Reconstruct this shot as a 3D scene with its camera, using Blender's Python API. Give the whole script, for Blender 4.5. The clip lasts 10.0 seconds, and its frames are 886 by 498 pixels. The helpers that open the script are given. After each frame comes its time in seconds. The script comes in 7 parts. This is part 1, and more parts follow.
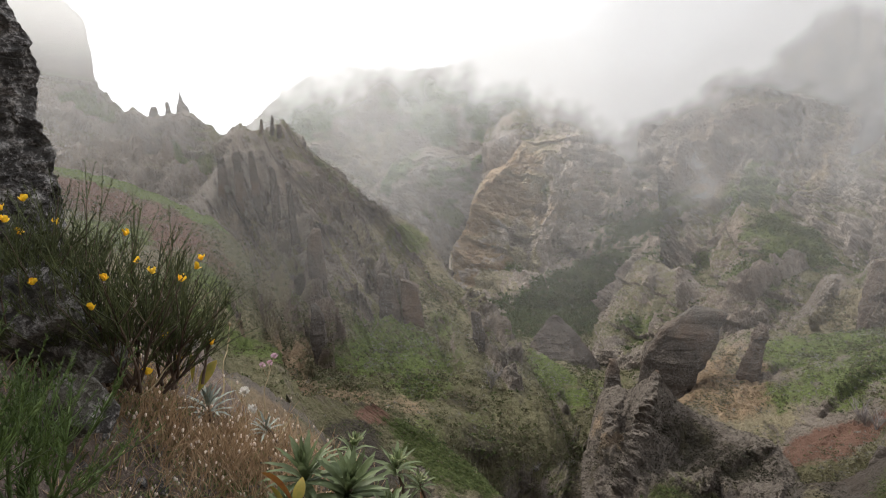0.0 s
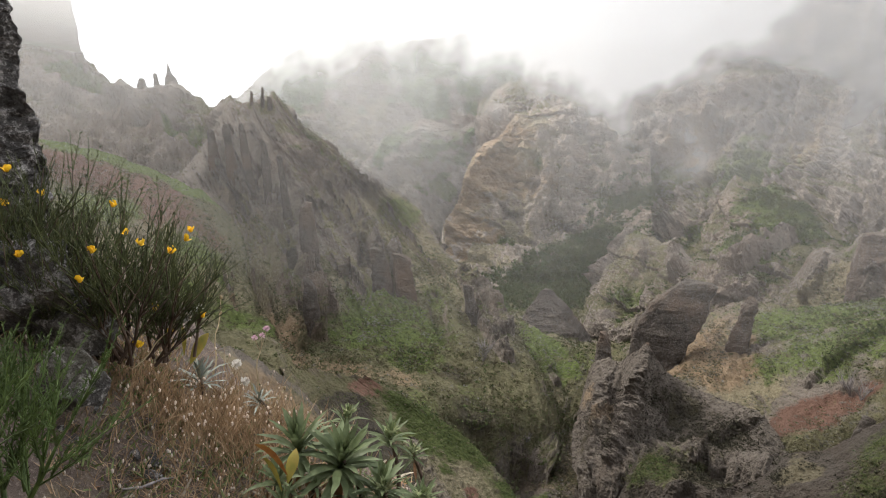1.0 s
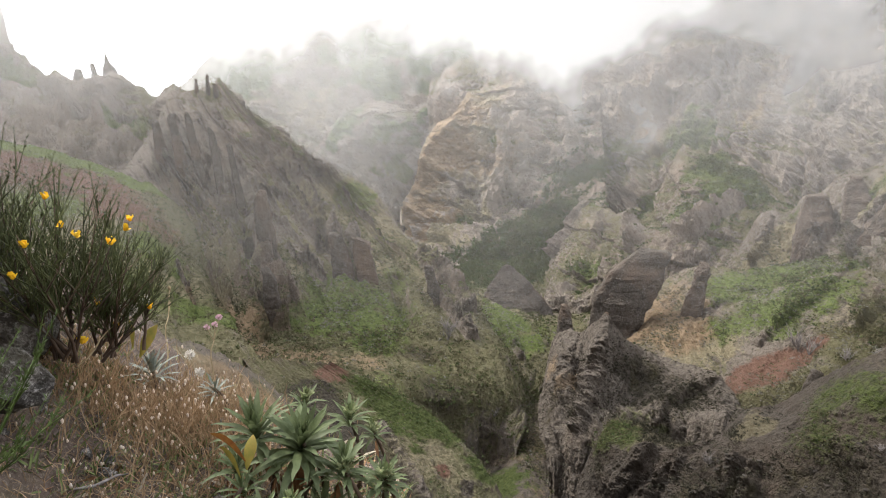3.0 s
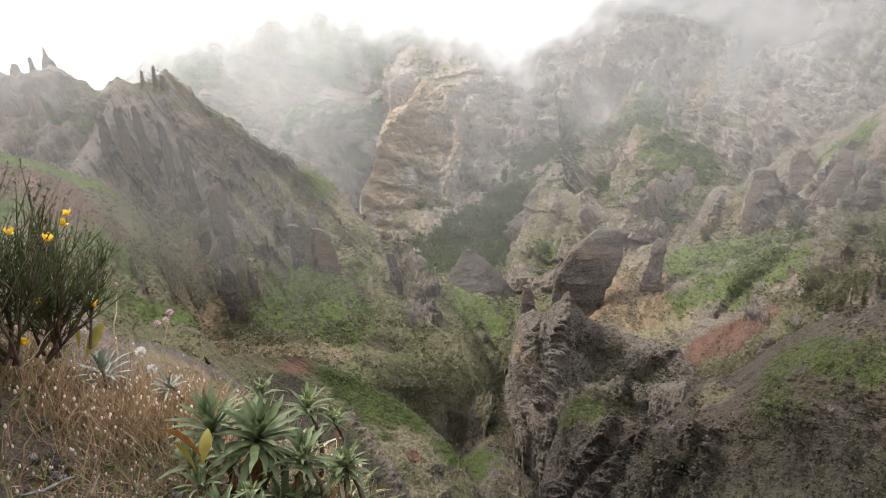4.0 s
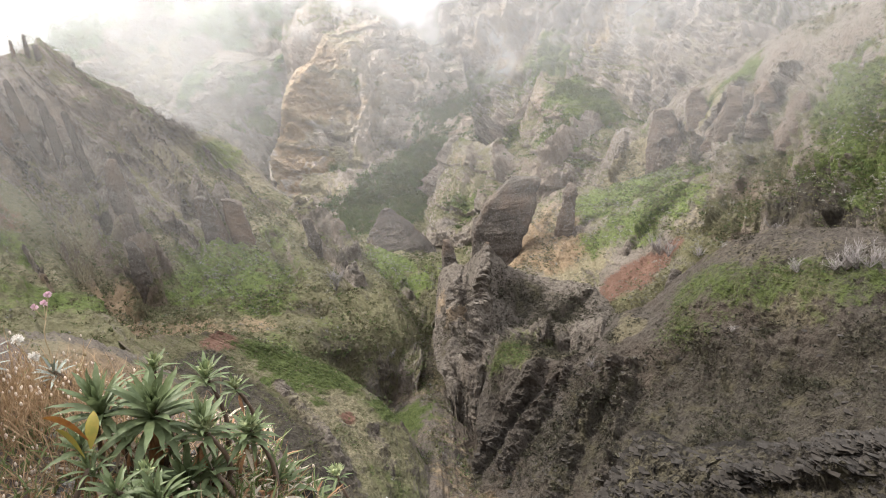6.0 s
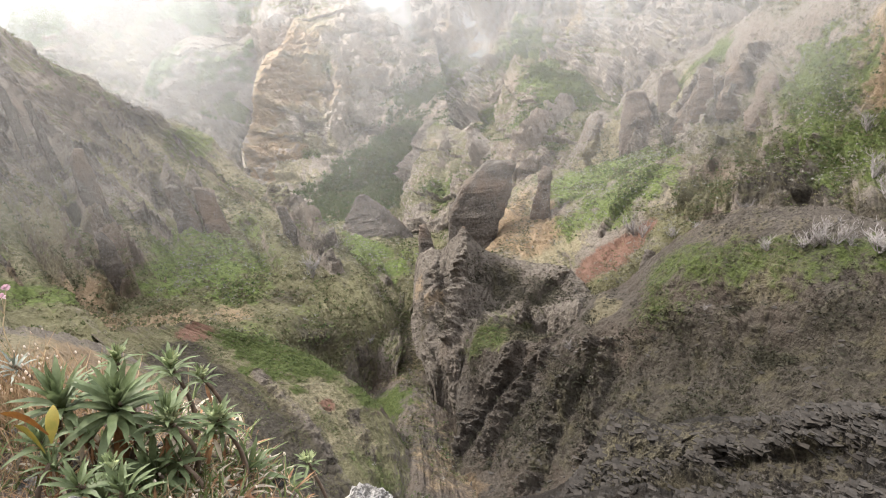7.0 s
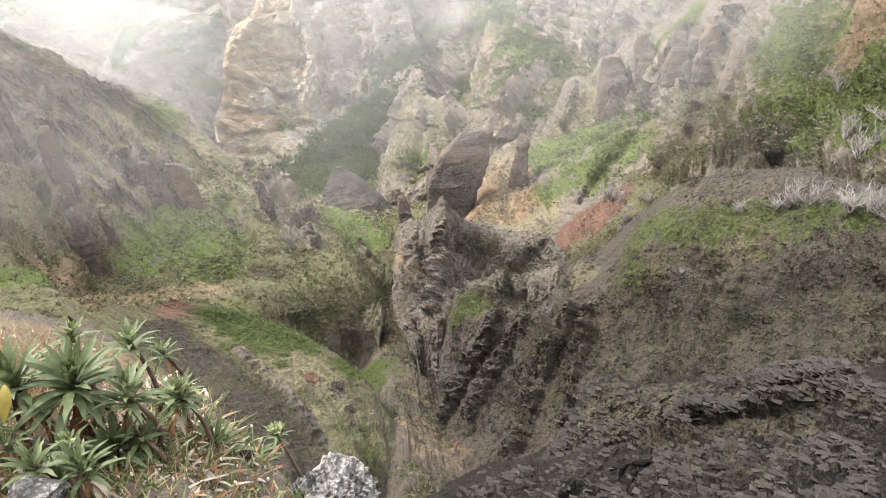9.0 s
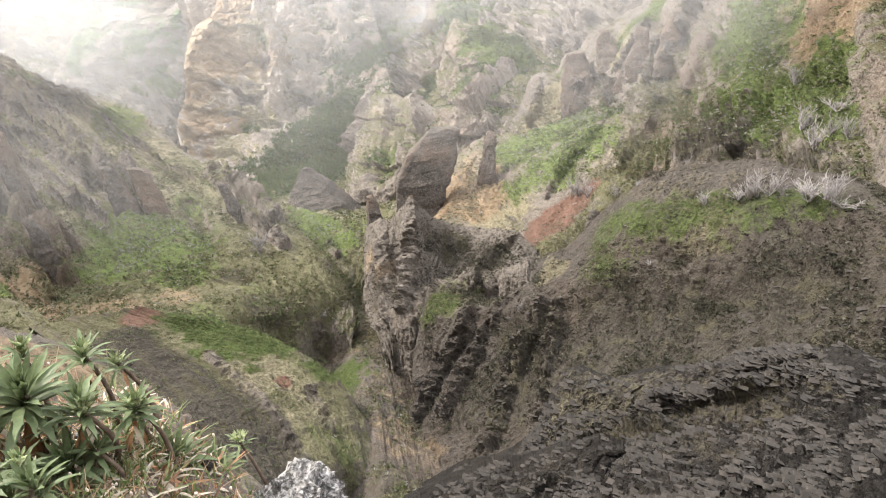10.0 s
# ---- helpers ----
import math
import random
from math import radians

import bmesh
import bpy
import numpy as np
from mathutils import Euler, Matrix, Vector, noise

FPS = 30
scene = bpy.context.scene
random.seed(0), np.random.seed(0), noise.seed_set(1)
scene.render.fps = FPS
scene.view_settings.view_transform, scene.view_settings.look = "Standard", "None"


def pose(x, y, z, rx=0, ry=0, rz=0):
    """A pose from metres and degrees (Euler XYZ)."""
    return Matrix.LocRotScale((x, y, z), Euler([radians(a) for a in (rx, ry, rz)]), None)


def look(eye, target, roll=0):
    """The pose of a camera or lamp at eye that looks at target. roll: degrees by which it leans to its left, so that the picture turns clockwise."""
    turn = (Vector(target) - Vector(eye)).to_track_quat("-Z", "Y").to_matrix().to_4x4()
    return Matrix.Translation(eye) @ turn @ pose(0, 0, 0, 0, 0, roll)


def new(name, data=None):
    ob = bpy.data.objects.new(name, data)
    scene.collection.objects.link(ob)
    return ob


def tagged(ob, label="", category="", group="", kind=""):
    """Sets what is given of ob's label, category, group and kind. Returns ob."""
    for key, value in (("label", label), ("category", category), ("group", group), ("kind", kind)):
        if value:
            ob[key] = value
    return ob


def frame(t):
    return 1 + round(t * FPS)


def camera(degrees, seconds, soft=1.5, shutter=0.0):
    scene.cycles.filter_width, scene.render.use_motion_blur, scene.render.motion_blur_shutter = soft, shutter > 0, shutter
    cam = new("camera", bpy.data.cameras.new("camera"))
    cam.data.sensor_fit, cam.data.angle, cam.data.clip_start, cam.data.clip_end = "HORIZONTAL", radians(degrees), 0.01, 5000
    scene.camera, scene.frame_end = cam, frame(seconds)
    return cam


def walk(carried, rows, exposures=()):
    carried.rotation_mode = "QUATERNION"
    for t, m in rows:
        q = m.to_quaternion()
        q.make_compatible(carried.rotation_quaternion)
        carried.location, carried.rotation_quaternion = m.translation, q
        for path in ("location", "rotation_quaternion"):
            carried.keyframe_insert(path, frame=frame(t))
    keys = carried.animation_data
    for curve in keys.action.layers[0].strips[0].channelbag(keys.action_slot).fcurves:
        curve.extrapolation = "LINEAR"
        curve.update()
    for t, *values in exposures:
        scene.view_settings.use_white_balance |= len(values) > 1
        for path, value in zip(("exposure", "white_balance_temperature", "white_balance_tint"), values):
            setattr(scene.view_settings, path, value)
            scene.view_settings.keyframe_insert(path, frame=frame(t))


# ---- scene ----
cam = camera(70.01, 10.0, soft=1.0)
PATH = [
    (0.0, pose(0.000, 0.000, 0.000, 82.00, -3.00, 0.00)),
    (0.5, pose(0.002, 0.010, -0.006, 80.62, -2.98, -0.29)),
    (1.0, pose(-0.001, 0.016, -0.008, 79.66, -3.09, -0.67)),
    (1.5, pose(-0.004, 0.018, -0.009, 79.40, -2.82, -0.93)),
    (2.0, pose(0.002, 0.021, -0.013, 79.02, -2.34, -1.61)),
    (2.5, pose(0.014, 0.021, -0.019, 78.54, -1.61, -3.03)),
    (4.0, pose(0.052, 0.025, -0.039, 76.84, 0.68, -8.76)),
    (4.5, pose(0.071, 0.021, -0.047, 75.85, 1.54, -10.71)),
    (5.0, pose(0.091, 0.021, -0.054, 74.62, 2.35, -13.08)),
    (5.5, pose(0.109, 0.034, -0.066, 73.59, 2.94, -15.25)),
    (7.0, pose(0.155, 0.035, -0.083, 71.24, 3.73, -19.37)),
    (7.5, pose(0.163, 0.039, -0.090, 70.46, 3.77, -19.92)),
    (8.0, pose(0.174, 0.042, -0.095, 69.58, 3.79, -20.30)),
    (8.5, pose(0.188, 0.042, -0.104, 68.98, 4.16, -20.73)),
    (9.0, pose(0.205, 0.035, -0.106, 68.40, 4.50, -21.62)),
    (9.5, pose(0.221, 0.032, -0.106, 68.06, 4.81, -22.96)),
    (10.0, pose(0.235, 0.024, -0.102, 68.01, 4.96, -24.68)),
]
walk(cam, PATH, exposures=[(0.0, -0.08), (1.0, 0.09), (2.5, 0.34), (4.5, 0.57), (5.5, 0.77), (7.5, 1.08), (10.0, 1.26)])

# ---- sky and sun ----
SUN_AZ, SUN_EL = -48.0, 48.0
world = bpy.data.worlds.new("world")
scene.world = world
world.use_nodes = True
wn, wl = world.node_tree.nodes, world.node_tree.links
wn.clear()
sky = wn.new("ShaderNodeTexSky")
sky.sky_type, sky.sun_disc = "NISHITA", False
sky.sun_elevation, sky.sun_rotation = radians(SUN_EL), radians(SUN_AZ)
sky.air_density, sky.dust_density = 1.0, 3.0
overcast = wn.new("ShaderNodeMix")
overcast.data_type = "RGBA"
overcast.inputs[0].default_value = 0.85
overcast.inputs[7].default_value = (21.6, 22.0, 23.0, 1)
back = wn.new("ShaderNodeBackground")
back.inputs[1].default_value = 0.1
wout = wn.new("ShaderNodeOutputWorld")
wl.new(sky.outputs[0], overcast.inputs[6])
wl.new(overcast.outputs[2], back.inputs[0])
wl.new(back.outputs[0], wout.inputs[0])
sun = new("sun", bpy.data.lights.new("sun", "SUN"))
sun.data.energy, sun.data.angle, sun.data.color = 4.4, radians(8), (1.0, 0.94, 0.84)
a, e = radians(SUN_AZ), radians(SUN_EL)
sun.matrix_world = look((math.sin(a) * math.cos(e) * 50, math.cos(a) * math.cos(e) * 50, math.sin(e) * 50), (0, 0, 0))

# ---- noise ----
PERM = np.random.RandomState(7).permutation(4096)
GRAD = np.random.RandomState(8).normal(size=(4096, 3))
GRAD /= np.linalg.norm(GRAD, axis=1)[:, None]


def perlin(p):
    i = np.floor(p).astype(np.int64)
    f = p - i
    u = f * f * f * (f * (f * 6 - 15) + 10)
    out = 0
    for dx in (0, 1):
        for dy in (0, 1):
            for dz in (0, 1):
                h = PERM[(PERM[(PERM[(i[:, 0] + dx) & 4095] + i[:, 1] + dy) & 4095] + i[:, 2] + dz) & 4095]
                g = GRAD[h]
                d = g[:, 0] * (f[:, 0] - dx) + g[:, 1] * (f[:, 1] - dy) + g[:, 2] * (f[:, 2] - dz)
                w = (u[:, 0] if dx else 1 - u[:, 0]) * (u[:, 1] if dy else 1 - u[:, 1]) * (u[:, 2] if dz else 1 - u[:, 2])
                out = out + w * d
    return out * 1.6


def fbm(p, octaves=5, rough=0.5, ridged=False):
    total, amp, norm = 0, 1.0, 0.0
    for o in range(octaves):
        n = perlin(p * 2.03 ** o + 17.3 * o)
        total = total + amp * ((1 - 2 * np.abs(n)) if ridged else n)
        norm += amp
        amp *= rough
    return total / norm


# ---- materials ----
def material(name):
    m = bpy.data.materials.new(name)
    m.use_nodes = True
    n = m.node_tree.nodes
    return m, n, m.node_tree.links, n["Principled BSDF"]


def mixed(n, l, fac, c1, c2):
    x = n.new("ShaderNodeMix")
    x.data_type = "RGBA"
    for slot, v in ((0, fac), (6, c1), (7, c2)):
        if isinstance(v, (int, float)):
            x.inputs[slot].default_value = v
        elif isinstance(v, tuple):
            x.inputs[slot].default_value = (*v, 1)
        else:
            l.new(v, x.inputs[slot])
    return x.outputs[2]


def noise_tex(n, l, scale, detail=6, rough=0.6, coord=None, dist=0.0):
    t = n.new("ShaderNodeTexNoise")
    t.inputs["Scale"].default_value, t.inputs["Detail"].default_value = scale, detail
    t.inputs["Roughness"].default_value, t.inputs["Distortion"].default_value = rough, dist
    if coord is not None:
        l.new(coord, t.inputs["Vector"])
    return t.outputs["Fac"]


def ramp(n, l, fac, lo, hi):
    r = n.new("ShaderNodeMapRange")
    r.inputs[1].default_value, r.inputs[2].default_value = lo, hi
    l.new(fac, r.inputs[0])
    return r.outputs[0]


def calc(n, l, op, a, b):
    x = n.new("ShaderNodeMath")
    x.operation = op
    for slot, v in ((0, a), (1, b)):
        if isinstance(v, (int, float)):
            x.inputs[slot].default_value = v
        else:
            l.new(v, x.inputs[slot])
    return x.outputs[0]


def attribute(n, name):
    x = n.new("ShaderNodeAttribute")
    x.attribute_name = name
    return x.outputs["Fac"]


def land_material(name, grain, shade=1.0, speck=1.0, veg=0.0, grainway="down"):
    """Weathered basalt with turf, scrub, dry grass and bare soil; grain: size of the finest marks in metres; shade:
    rock brightness, which also carries backlit shade (low) and sunlight (high).
    """
    m, n, l, bsdf = material(name)
    pos = n.new("ShaderNodeNewGeometry").outputs["Position"]
    if grainway != "down":
        flat = n.new("ShaderNodeMapping")
        flat.inputs["Scale"].default_value = (0.6, 0.6, 2.2) if grainway == "beds" else (1, 1, 0.4)
        l.new(pos, flat.inputs["Vector"])
        streak = flat.outputs[0]
    else:
        line = n.new("ShaderNodeCombineXYZ")
        l.new(attribute(n, "run_across"), line.inputs[0])
        l.new(calc(n, l, "MULTIPLY", attribute(n, "run_down"), 0.22), line.inputs[1])
        l.new(calc(n, l, "MULTIPLY", noise_tex(n, l, 1 / (grain * 20), 3, 0.5, pos), grain * 12), line.inputs[2])
        streak = line.outputs[0]
    fine = noise_tex(n, l, 1 / grain, 7, 0.68, pos)
    mid, big = noise_tex(n, l, 1 / (grain * 5), 7, 0.62, streak), noise_tex(n, l, 1 / (grain * 45), 5, 0.6, pos)
    relief = attribute(n, "relief")

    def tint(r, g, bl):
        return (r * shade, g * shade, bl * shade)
    # relief shading put into the colour: recesses darker, raised rock paler
    relief_tone = calc(n, l, "ADD", relief, calc(n, l, "MULTIPLY", calc(n, l, "SUBTRACT", mid, 0.5), 1.4))
    rock = mixed(n, l, ramp(n, l, relief_tone, -0.5, 0.7), tint(0.068, 0.056, 0.047), tint(0.205, 0.174, 0.147))
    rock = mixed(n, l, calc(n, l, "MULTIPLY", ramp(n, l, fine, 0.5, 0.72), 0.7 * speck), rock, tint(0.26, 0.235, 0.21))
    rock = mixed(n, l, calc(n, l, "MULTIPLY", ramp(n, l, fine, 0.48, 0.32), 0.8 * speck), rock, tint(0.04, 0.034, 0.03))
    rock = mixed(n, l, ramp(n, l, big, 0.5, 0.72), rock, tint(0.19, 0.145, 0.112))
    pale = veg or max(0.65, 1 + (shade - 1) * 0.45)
    # dry grass and soil brightened like sunlit ground on pale land, dimmed on dark
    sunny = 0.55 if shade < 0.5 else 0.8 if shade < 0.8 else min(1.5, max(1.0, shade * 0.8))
    lush = 0.75 if shade < 0.8 else max(1.0, min(1.25, pale))
    scrub = mixed(n, l, ramp(n, l, fine, 0.33, 0.68), (0.055 * pale, 0.056 * pale, 0.028 * pale), (0.165 * pale, 0.147 * pale, 0.092 * pale))
    scrub = mixed(n, l, ramp(n, l, mid, 0.45, 0.7), scrub, (0.125 * pale, 0.115 * pale, 0.064 * pale))
    turf = mixed(n, l, ramp(n, l, fine, 0.3, 0.7), (0.043 * lush, 0.062 * lush, 0.018 * lush), (0.132 * lush, 0.158 * lush, 0.052 * lush))
    dry = mixed(n, l, ramp(n, l, fine, 0.3, 0.7), (0.16 * sunny, 0.136 * sunny, 0.085 * sunny), (0.32 * sunny, 0.28 * sunny, 0.19 * sunny))
    soil = mixed(n, l, ramp(n, l, mid, 0.3, 0.7), (0.17 * sunny, 0.118 * sunny, 0.075 * sunny), (0.34 * sunny, 0.255 * sunny, 0.17 * sunny))
    red = mixed(n, l, ramp(n, l, mid, 0.3, 0.75), (0.12, 0.068, 0.05), (0.2, 0.12, 0.09))
    forest = mixed(n, l, ramp(n, l, fine, 0.3, 0.7), (0.045, 0.07, 0.026), (0.1, 0.14, 0.05))
    # dark heath, soil and rock; also stands in for shade on flanks and in hollows
    dark = mixed(n, l, ramp(n, l, fine, 0.3, 0.7), (0.03, 0.026, 0.021), (0.085, 0.073, 0.058))
    dark = mixed(n, l, ramp(n, l, mid, 0.5, 0.7), dark, (0.085, 0.074, 0.045))
    wobble = calc(n, l, "MULTIPLY", calc(n, l, "SUBTRACT", mid, 0.5), 1.3)
    wobble = calc(n, l, "ADD", wobble, calc(n, l, "MULTIPLY", calc(n, l, "SUBTRACT", fine, 0.5), 1.3))
    col = rock
    for key, c in (("scrub", scrub), ("dry", dry), ("soil", soil), ("red", red), ("dark", dark), ("forest", forest), ("green", turf)):
        fac = ramp(n, l, calc(n, l, "ADD", attribute(n, key), wobble), 0.3, 0.8)
        col = mixed(n, l, fac, col, c)
    l.new(col, bsdf.inputs["Base Color"])
    bsdf.inputs["Roughness"].default_value = 0.95
    bsdf.inputs["Specular IOR Level"].default_value = 0.15
    bump = n.new("ShaderNodeBump")
    bump.inputs["Strength"].default_value, bump.inputs["Distance"].default_value = 1.0, grain * 2.3
    l.new(calc(n, l, "ADD", fine, calc(n, l, "MULTIPLY", mid, 3.0)), bump.inputs["Height"])
    l.new(bump.outputs[0], bsdf.inputs["Normal"])
    return m


# dark near basalt tinted down further for backlit shade, far rock up for sunlight
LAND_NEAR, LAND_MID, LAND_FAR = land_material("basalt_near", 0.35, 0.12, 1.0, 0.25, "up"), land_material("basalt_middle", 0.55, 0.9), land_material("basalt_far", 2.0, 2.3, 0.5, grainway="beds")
LAND_SPUR = land_material("scrubby_basalt", 0.8, 1.15, 1.0, 1.25)
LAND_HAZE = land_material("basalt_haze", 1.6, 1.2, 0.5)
LAND_MOUND = land_material("scrubby_spur", 0.3, 0.72, 0.8, 1.05)
LAND_TOWER = land_material("basalt_tower", 0.6, 0.8, 1.0, 0.0, "up")
LAND_DARK = land_material("basalt_dark", 0.4, 0.41, 0.8, 0.42, "up")
LAND_PALE = land_material("basalt_pale", 0.8, 1.05, 1.0, 1.0, "up")
LAND_MEADOW = land_material("stony_turf", 0.6, 0.95, 0.7, 1.2)
LAND_TERRACE = land_material("basalt_terrace", 1.2, 1.4, 0.7, 1.2)
LAND_GULLY = land_material("gully_rubble", 0.4, 0.58, 1.0, 0.7, "up")
LAND_DIM = land_material("wooded_basalt", 3.0, 1.0, 0.8, 1.0, grainway="beds")
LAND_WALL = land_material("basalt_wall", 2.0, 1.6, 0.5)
FAR_ROCK = (LAND_FAR, LAND_WALL, LAND_HAZE, LAND_DIM, LAND_TERRACE)

# ---- land forms: rows of plan points from the crest to the foot, in metres from the lookout ----
FAR_WALL = [
    [(-486, 1206, 9), (-379, 1223, 45), (-296, 1224, 120), (-213, 1221, 160), (-130, 1215, 162), (-36, 1203, 165), (35, 1182, 180), (133, 1154, 190), (262, 1110, 150)],
    [(-433, 1064, -55), (-264, 1080, -24), (-115, 1069, -10), (33, 1037, -6), (237, 971, 17)],
    [(-359, 864, -166), (-174, 884, -166), (-16, 868, -161), (208, 811, -146)],
]

FAR_SPUR = [
    [(-204, 916, -148), (-145, 906, -101), (-95, 889, -45), (-63, 866, -4), (-17, 841, 17), (26, 814, 6), (52, 785, 16), (89, 754, 30)],
    [(-175, 815, -168), (-108, 804, -121), (-57, 784, -82), (-21, 757, -58), (12, 727, -62), (48, 696, -52)],
    [(-137, 661, -186), (-71, 659, -153), (-23, 647, -126), (12, 627, -127), (45, 603, -139)],
]

BUTTRESS = [
    [(12, 432, -82), (9, 447, -68), (21, 462, -43), (24, 474, -29), (33, 487, -11), (49, 498, 0), (61, 508, 14), (79, 517, 25), (103, 525, 40), (130, 529, 59), (171, 529, 69)],
    [(17, 411, -83), (21, 421, -70), (30, 431, -48), (42, 439, -33), (58, 446, -25), (75, 451, -21), (96, 455, -16), (121, 457, -12), (153, 455, -3)],
    [(23, 379, -87), (32, 388, -78), (50, 394, -72), (65, 400, -65), (84, 403, -62), (107, 406, -54), (143, 404, -42)],
    [(24, 317, -88), (39, 322, -86), (55, 327, -84), (74, 332, -75), (96, 335, -63), (120, 335, -53)],
]

RIGHT_WALL = [
    [(38, 598, 30), (76, 577, 56), (110, 554, 74), (150, 528, 80), (185, 500, 84), (201, 474, 105), (216, 445, 126), (230, 418, 130), (245, 395, 121), (261, 364, 125), (293, 318, 123), (322, 261, 132), (344, 203, 130)],
    [(37, 539, -6), (80, 514, 6), (141, 479, 17), (181, 444, 26), (216, 404, 41), (242, 365, 45), (287, 300, 62), (310, 242, 74), (324, 183, 76)],
    [(49, 534, -62), (91, 501, -47), (141, 460, -40), (176, 417, -26), (206, 372, -14), (226, 326, -4), (258, 261, 10), (270, 203, 20), (272, 147, 25)],
    [(78, 452, -101), (129, 405, -87), (157, 359, -75), (178, 309, -68), (189, 260, -60), (207, 199, -47), (207, 146, -38), (195, 98, -27)],
]

MID_TERRACE = [
    [(79, 283, -60), (83, 277, -43), (85, 269, -35), (95, 257, -39), (103, 245, -33), (110, 236, -13), (110, 227, -10), (116, 215, -11), (120, 202, -17), (124, 190, -26), (127, 178, -24)],
    [(67, 244, -61), (72, 236, -49), (80, 226, -44), (89, 214, -39), (100, 202, -27), (109, 188, -25), (121, 169, -30)],
    [(50, 195, -62), (55, 189, -58), (64, 183, -51), (73, 176, -42), (84, 167, -37), (106, 148, -37)],
]

VALLEY_HEAD = [
    [(20, 322, -71), (32, 308, -74), (44, 295, -69), (58, 281, -65), (70, 267, -59), (77, 253, -52)],
    [(21, 239, -69), (37, 230, -67), (52, 219, -67), (60, 210, -65), (68, 201, -60)],
    [(22, 160, -54), (31, 153, -53), (37, 146, -54), (43, 138, -55), (46, 132, -55)],
]

RIGHT_RIDGE = [
    [(85.5, 156.3, -41.2), (89.1, 155.4, -35.6), (92.8, 154.4, -29.3), (95.8, 152.5, -22.8), (100.3, 148.4, -22.1), (101.3, 145.3, -17.4), (103.5, 142.6, -16.6), (105.9, 140.8, -12.4), (108.7, 136.1, -10.3), (111.3, 131.3, -7.5), (113.7, 126.6, -4.4), (115.1, 119.8, -0.4), (114.7, 111.8, 2.5), (112.1, 99.9, 4), (109.1, 88.1, 4.5), (105.3, 76.6, 4.9), (102.5, 62.7, 4.7)],
    [(84.6, 149.9, -39.9), (88.1, 146.7, -36.5), (91.3, 143.5, -32.3), (93.9, 139.5, -31.2), (95.8, 135.7, -28.7), (97.7, 131.9, -27.1), (99.6, 128, -22.9), (100.9, 121.8, -18.1), (102.6, 115.1, -13.5), (103.9, 107.1, -9.1), (104.5, 99.4, -6.1), (101.9, 87.3, -4.3), (98.2, 76.1, -3.6), (93, 55.3, -3.5)],
    [(82.4, 137.3, -39.2), (86.6, 132.3, -36.5), (89.4, 126.8, -33.5), (91.1, 120.6, -30.4), (93.3, 113.8, -26.4), (94.1, 107.9, -23.4), (96, 102.1, -20.3), (97.4, 95.2, -17.2), (96, 86.4, -15.2), (92.7, 74.9, -14), (88.1, 61, -12.8), (85.2, 48.9, -11.8)],
    [(81, 116.8, -39.6), (83.5, 110.1, -36.8), (84.5, 104.2, -33.9), (85.2, 98.4, -31.1), (87.2, 93.9, -29), (89.6, 88.9, -26.6), (88.2, 80.2, -24.4), (85, 70.1, -22.2), (82.2, 60.7, -20.7), (78.9, 43.7, -18.4)],
    [(73.5, 100.1, -42.2), (74.4, 94.4, -38), (74.9, 88.8, -34.5), (76.3, 83.5, -32), (78, 77.8, -30.7), (77.6, 69.5, -29.4), (75.3, 59.9, -28.1), (70.8, 49.2, -27.3), (67.6, 35.2, -26.2)],
]

MEADOW = [
    [(50.8, 132.7, -50.5), (56.3, 136.9, -45.6), (61.7, 140.1, -40.7), (66, 141.4, -37.7), (71.4, 141, -34.7), (75.9, 138.6, -33.8), (81.1, 134.5, -33.7), (85.3, 129.5, -31.4), (89.5, 123, -28.7), (94.4, 116.7, -26), (98, 113.6, -24.2), (105, 112.8, -24.9)],
    [(49.1, 124.7, -47.6), (54.6, 126.8, -43.6), (60.2, 128.7, -40.4), (65.5, 128.3, -38.2), (69.9, 124.8, -36.5), (74.5, 119.8, -34.5), (79, 114.5, -31.7), (83.9, 109.6, -28.8), (89.2, 106.7, -26.4), (97.7, 105.9, -26.7)],
    [(47.9, 117.7, -45.4), (52.7, 117.8, -43.6), (57.7, 117.7, -41.9), (61.8, 115.6, -40.6), (65.2, 112.5, -38.8), (69.2, 107.8, -36.1), (73.2, 103.9, -33.4), (76.9, 99.9, -30.8), (82.5, 98, -29.4), (90.6, 98.8, -30.3)],
    [(47.4, 111.4, -44.2), (51.9, 110.5, -44), (55.8, 108.6, -43.7), (58.6, 103.6, -42.9), (59.9, 95.9, -42), (63.4, 93.6, -40), (67.4, 93.2, -37.4), (72, 93.6, -34.2), (76.9, 93.5, -33.1), (84.9, 93.2, -33.3)],
    [(45.8, 103.4, -49.1), (50.9, 102.1, -48.2), (54, 97.1, -46.6), (54.6, 86.2, -43.3), (57.3, 83.3, -41.4), (61.1, 81.8, -38.9), (67.2, 82.1, -36.5), (74.5, 81, -35.1)],
]

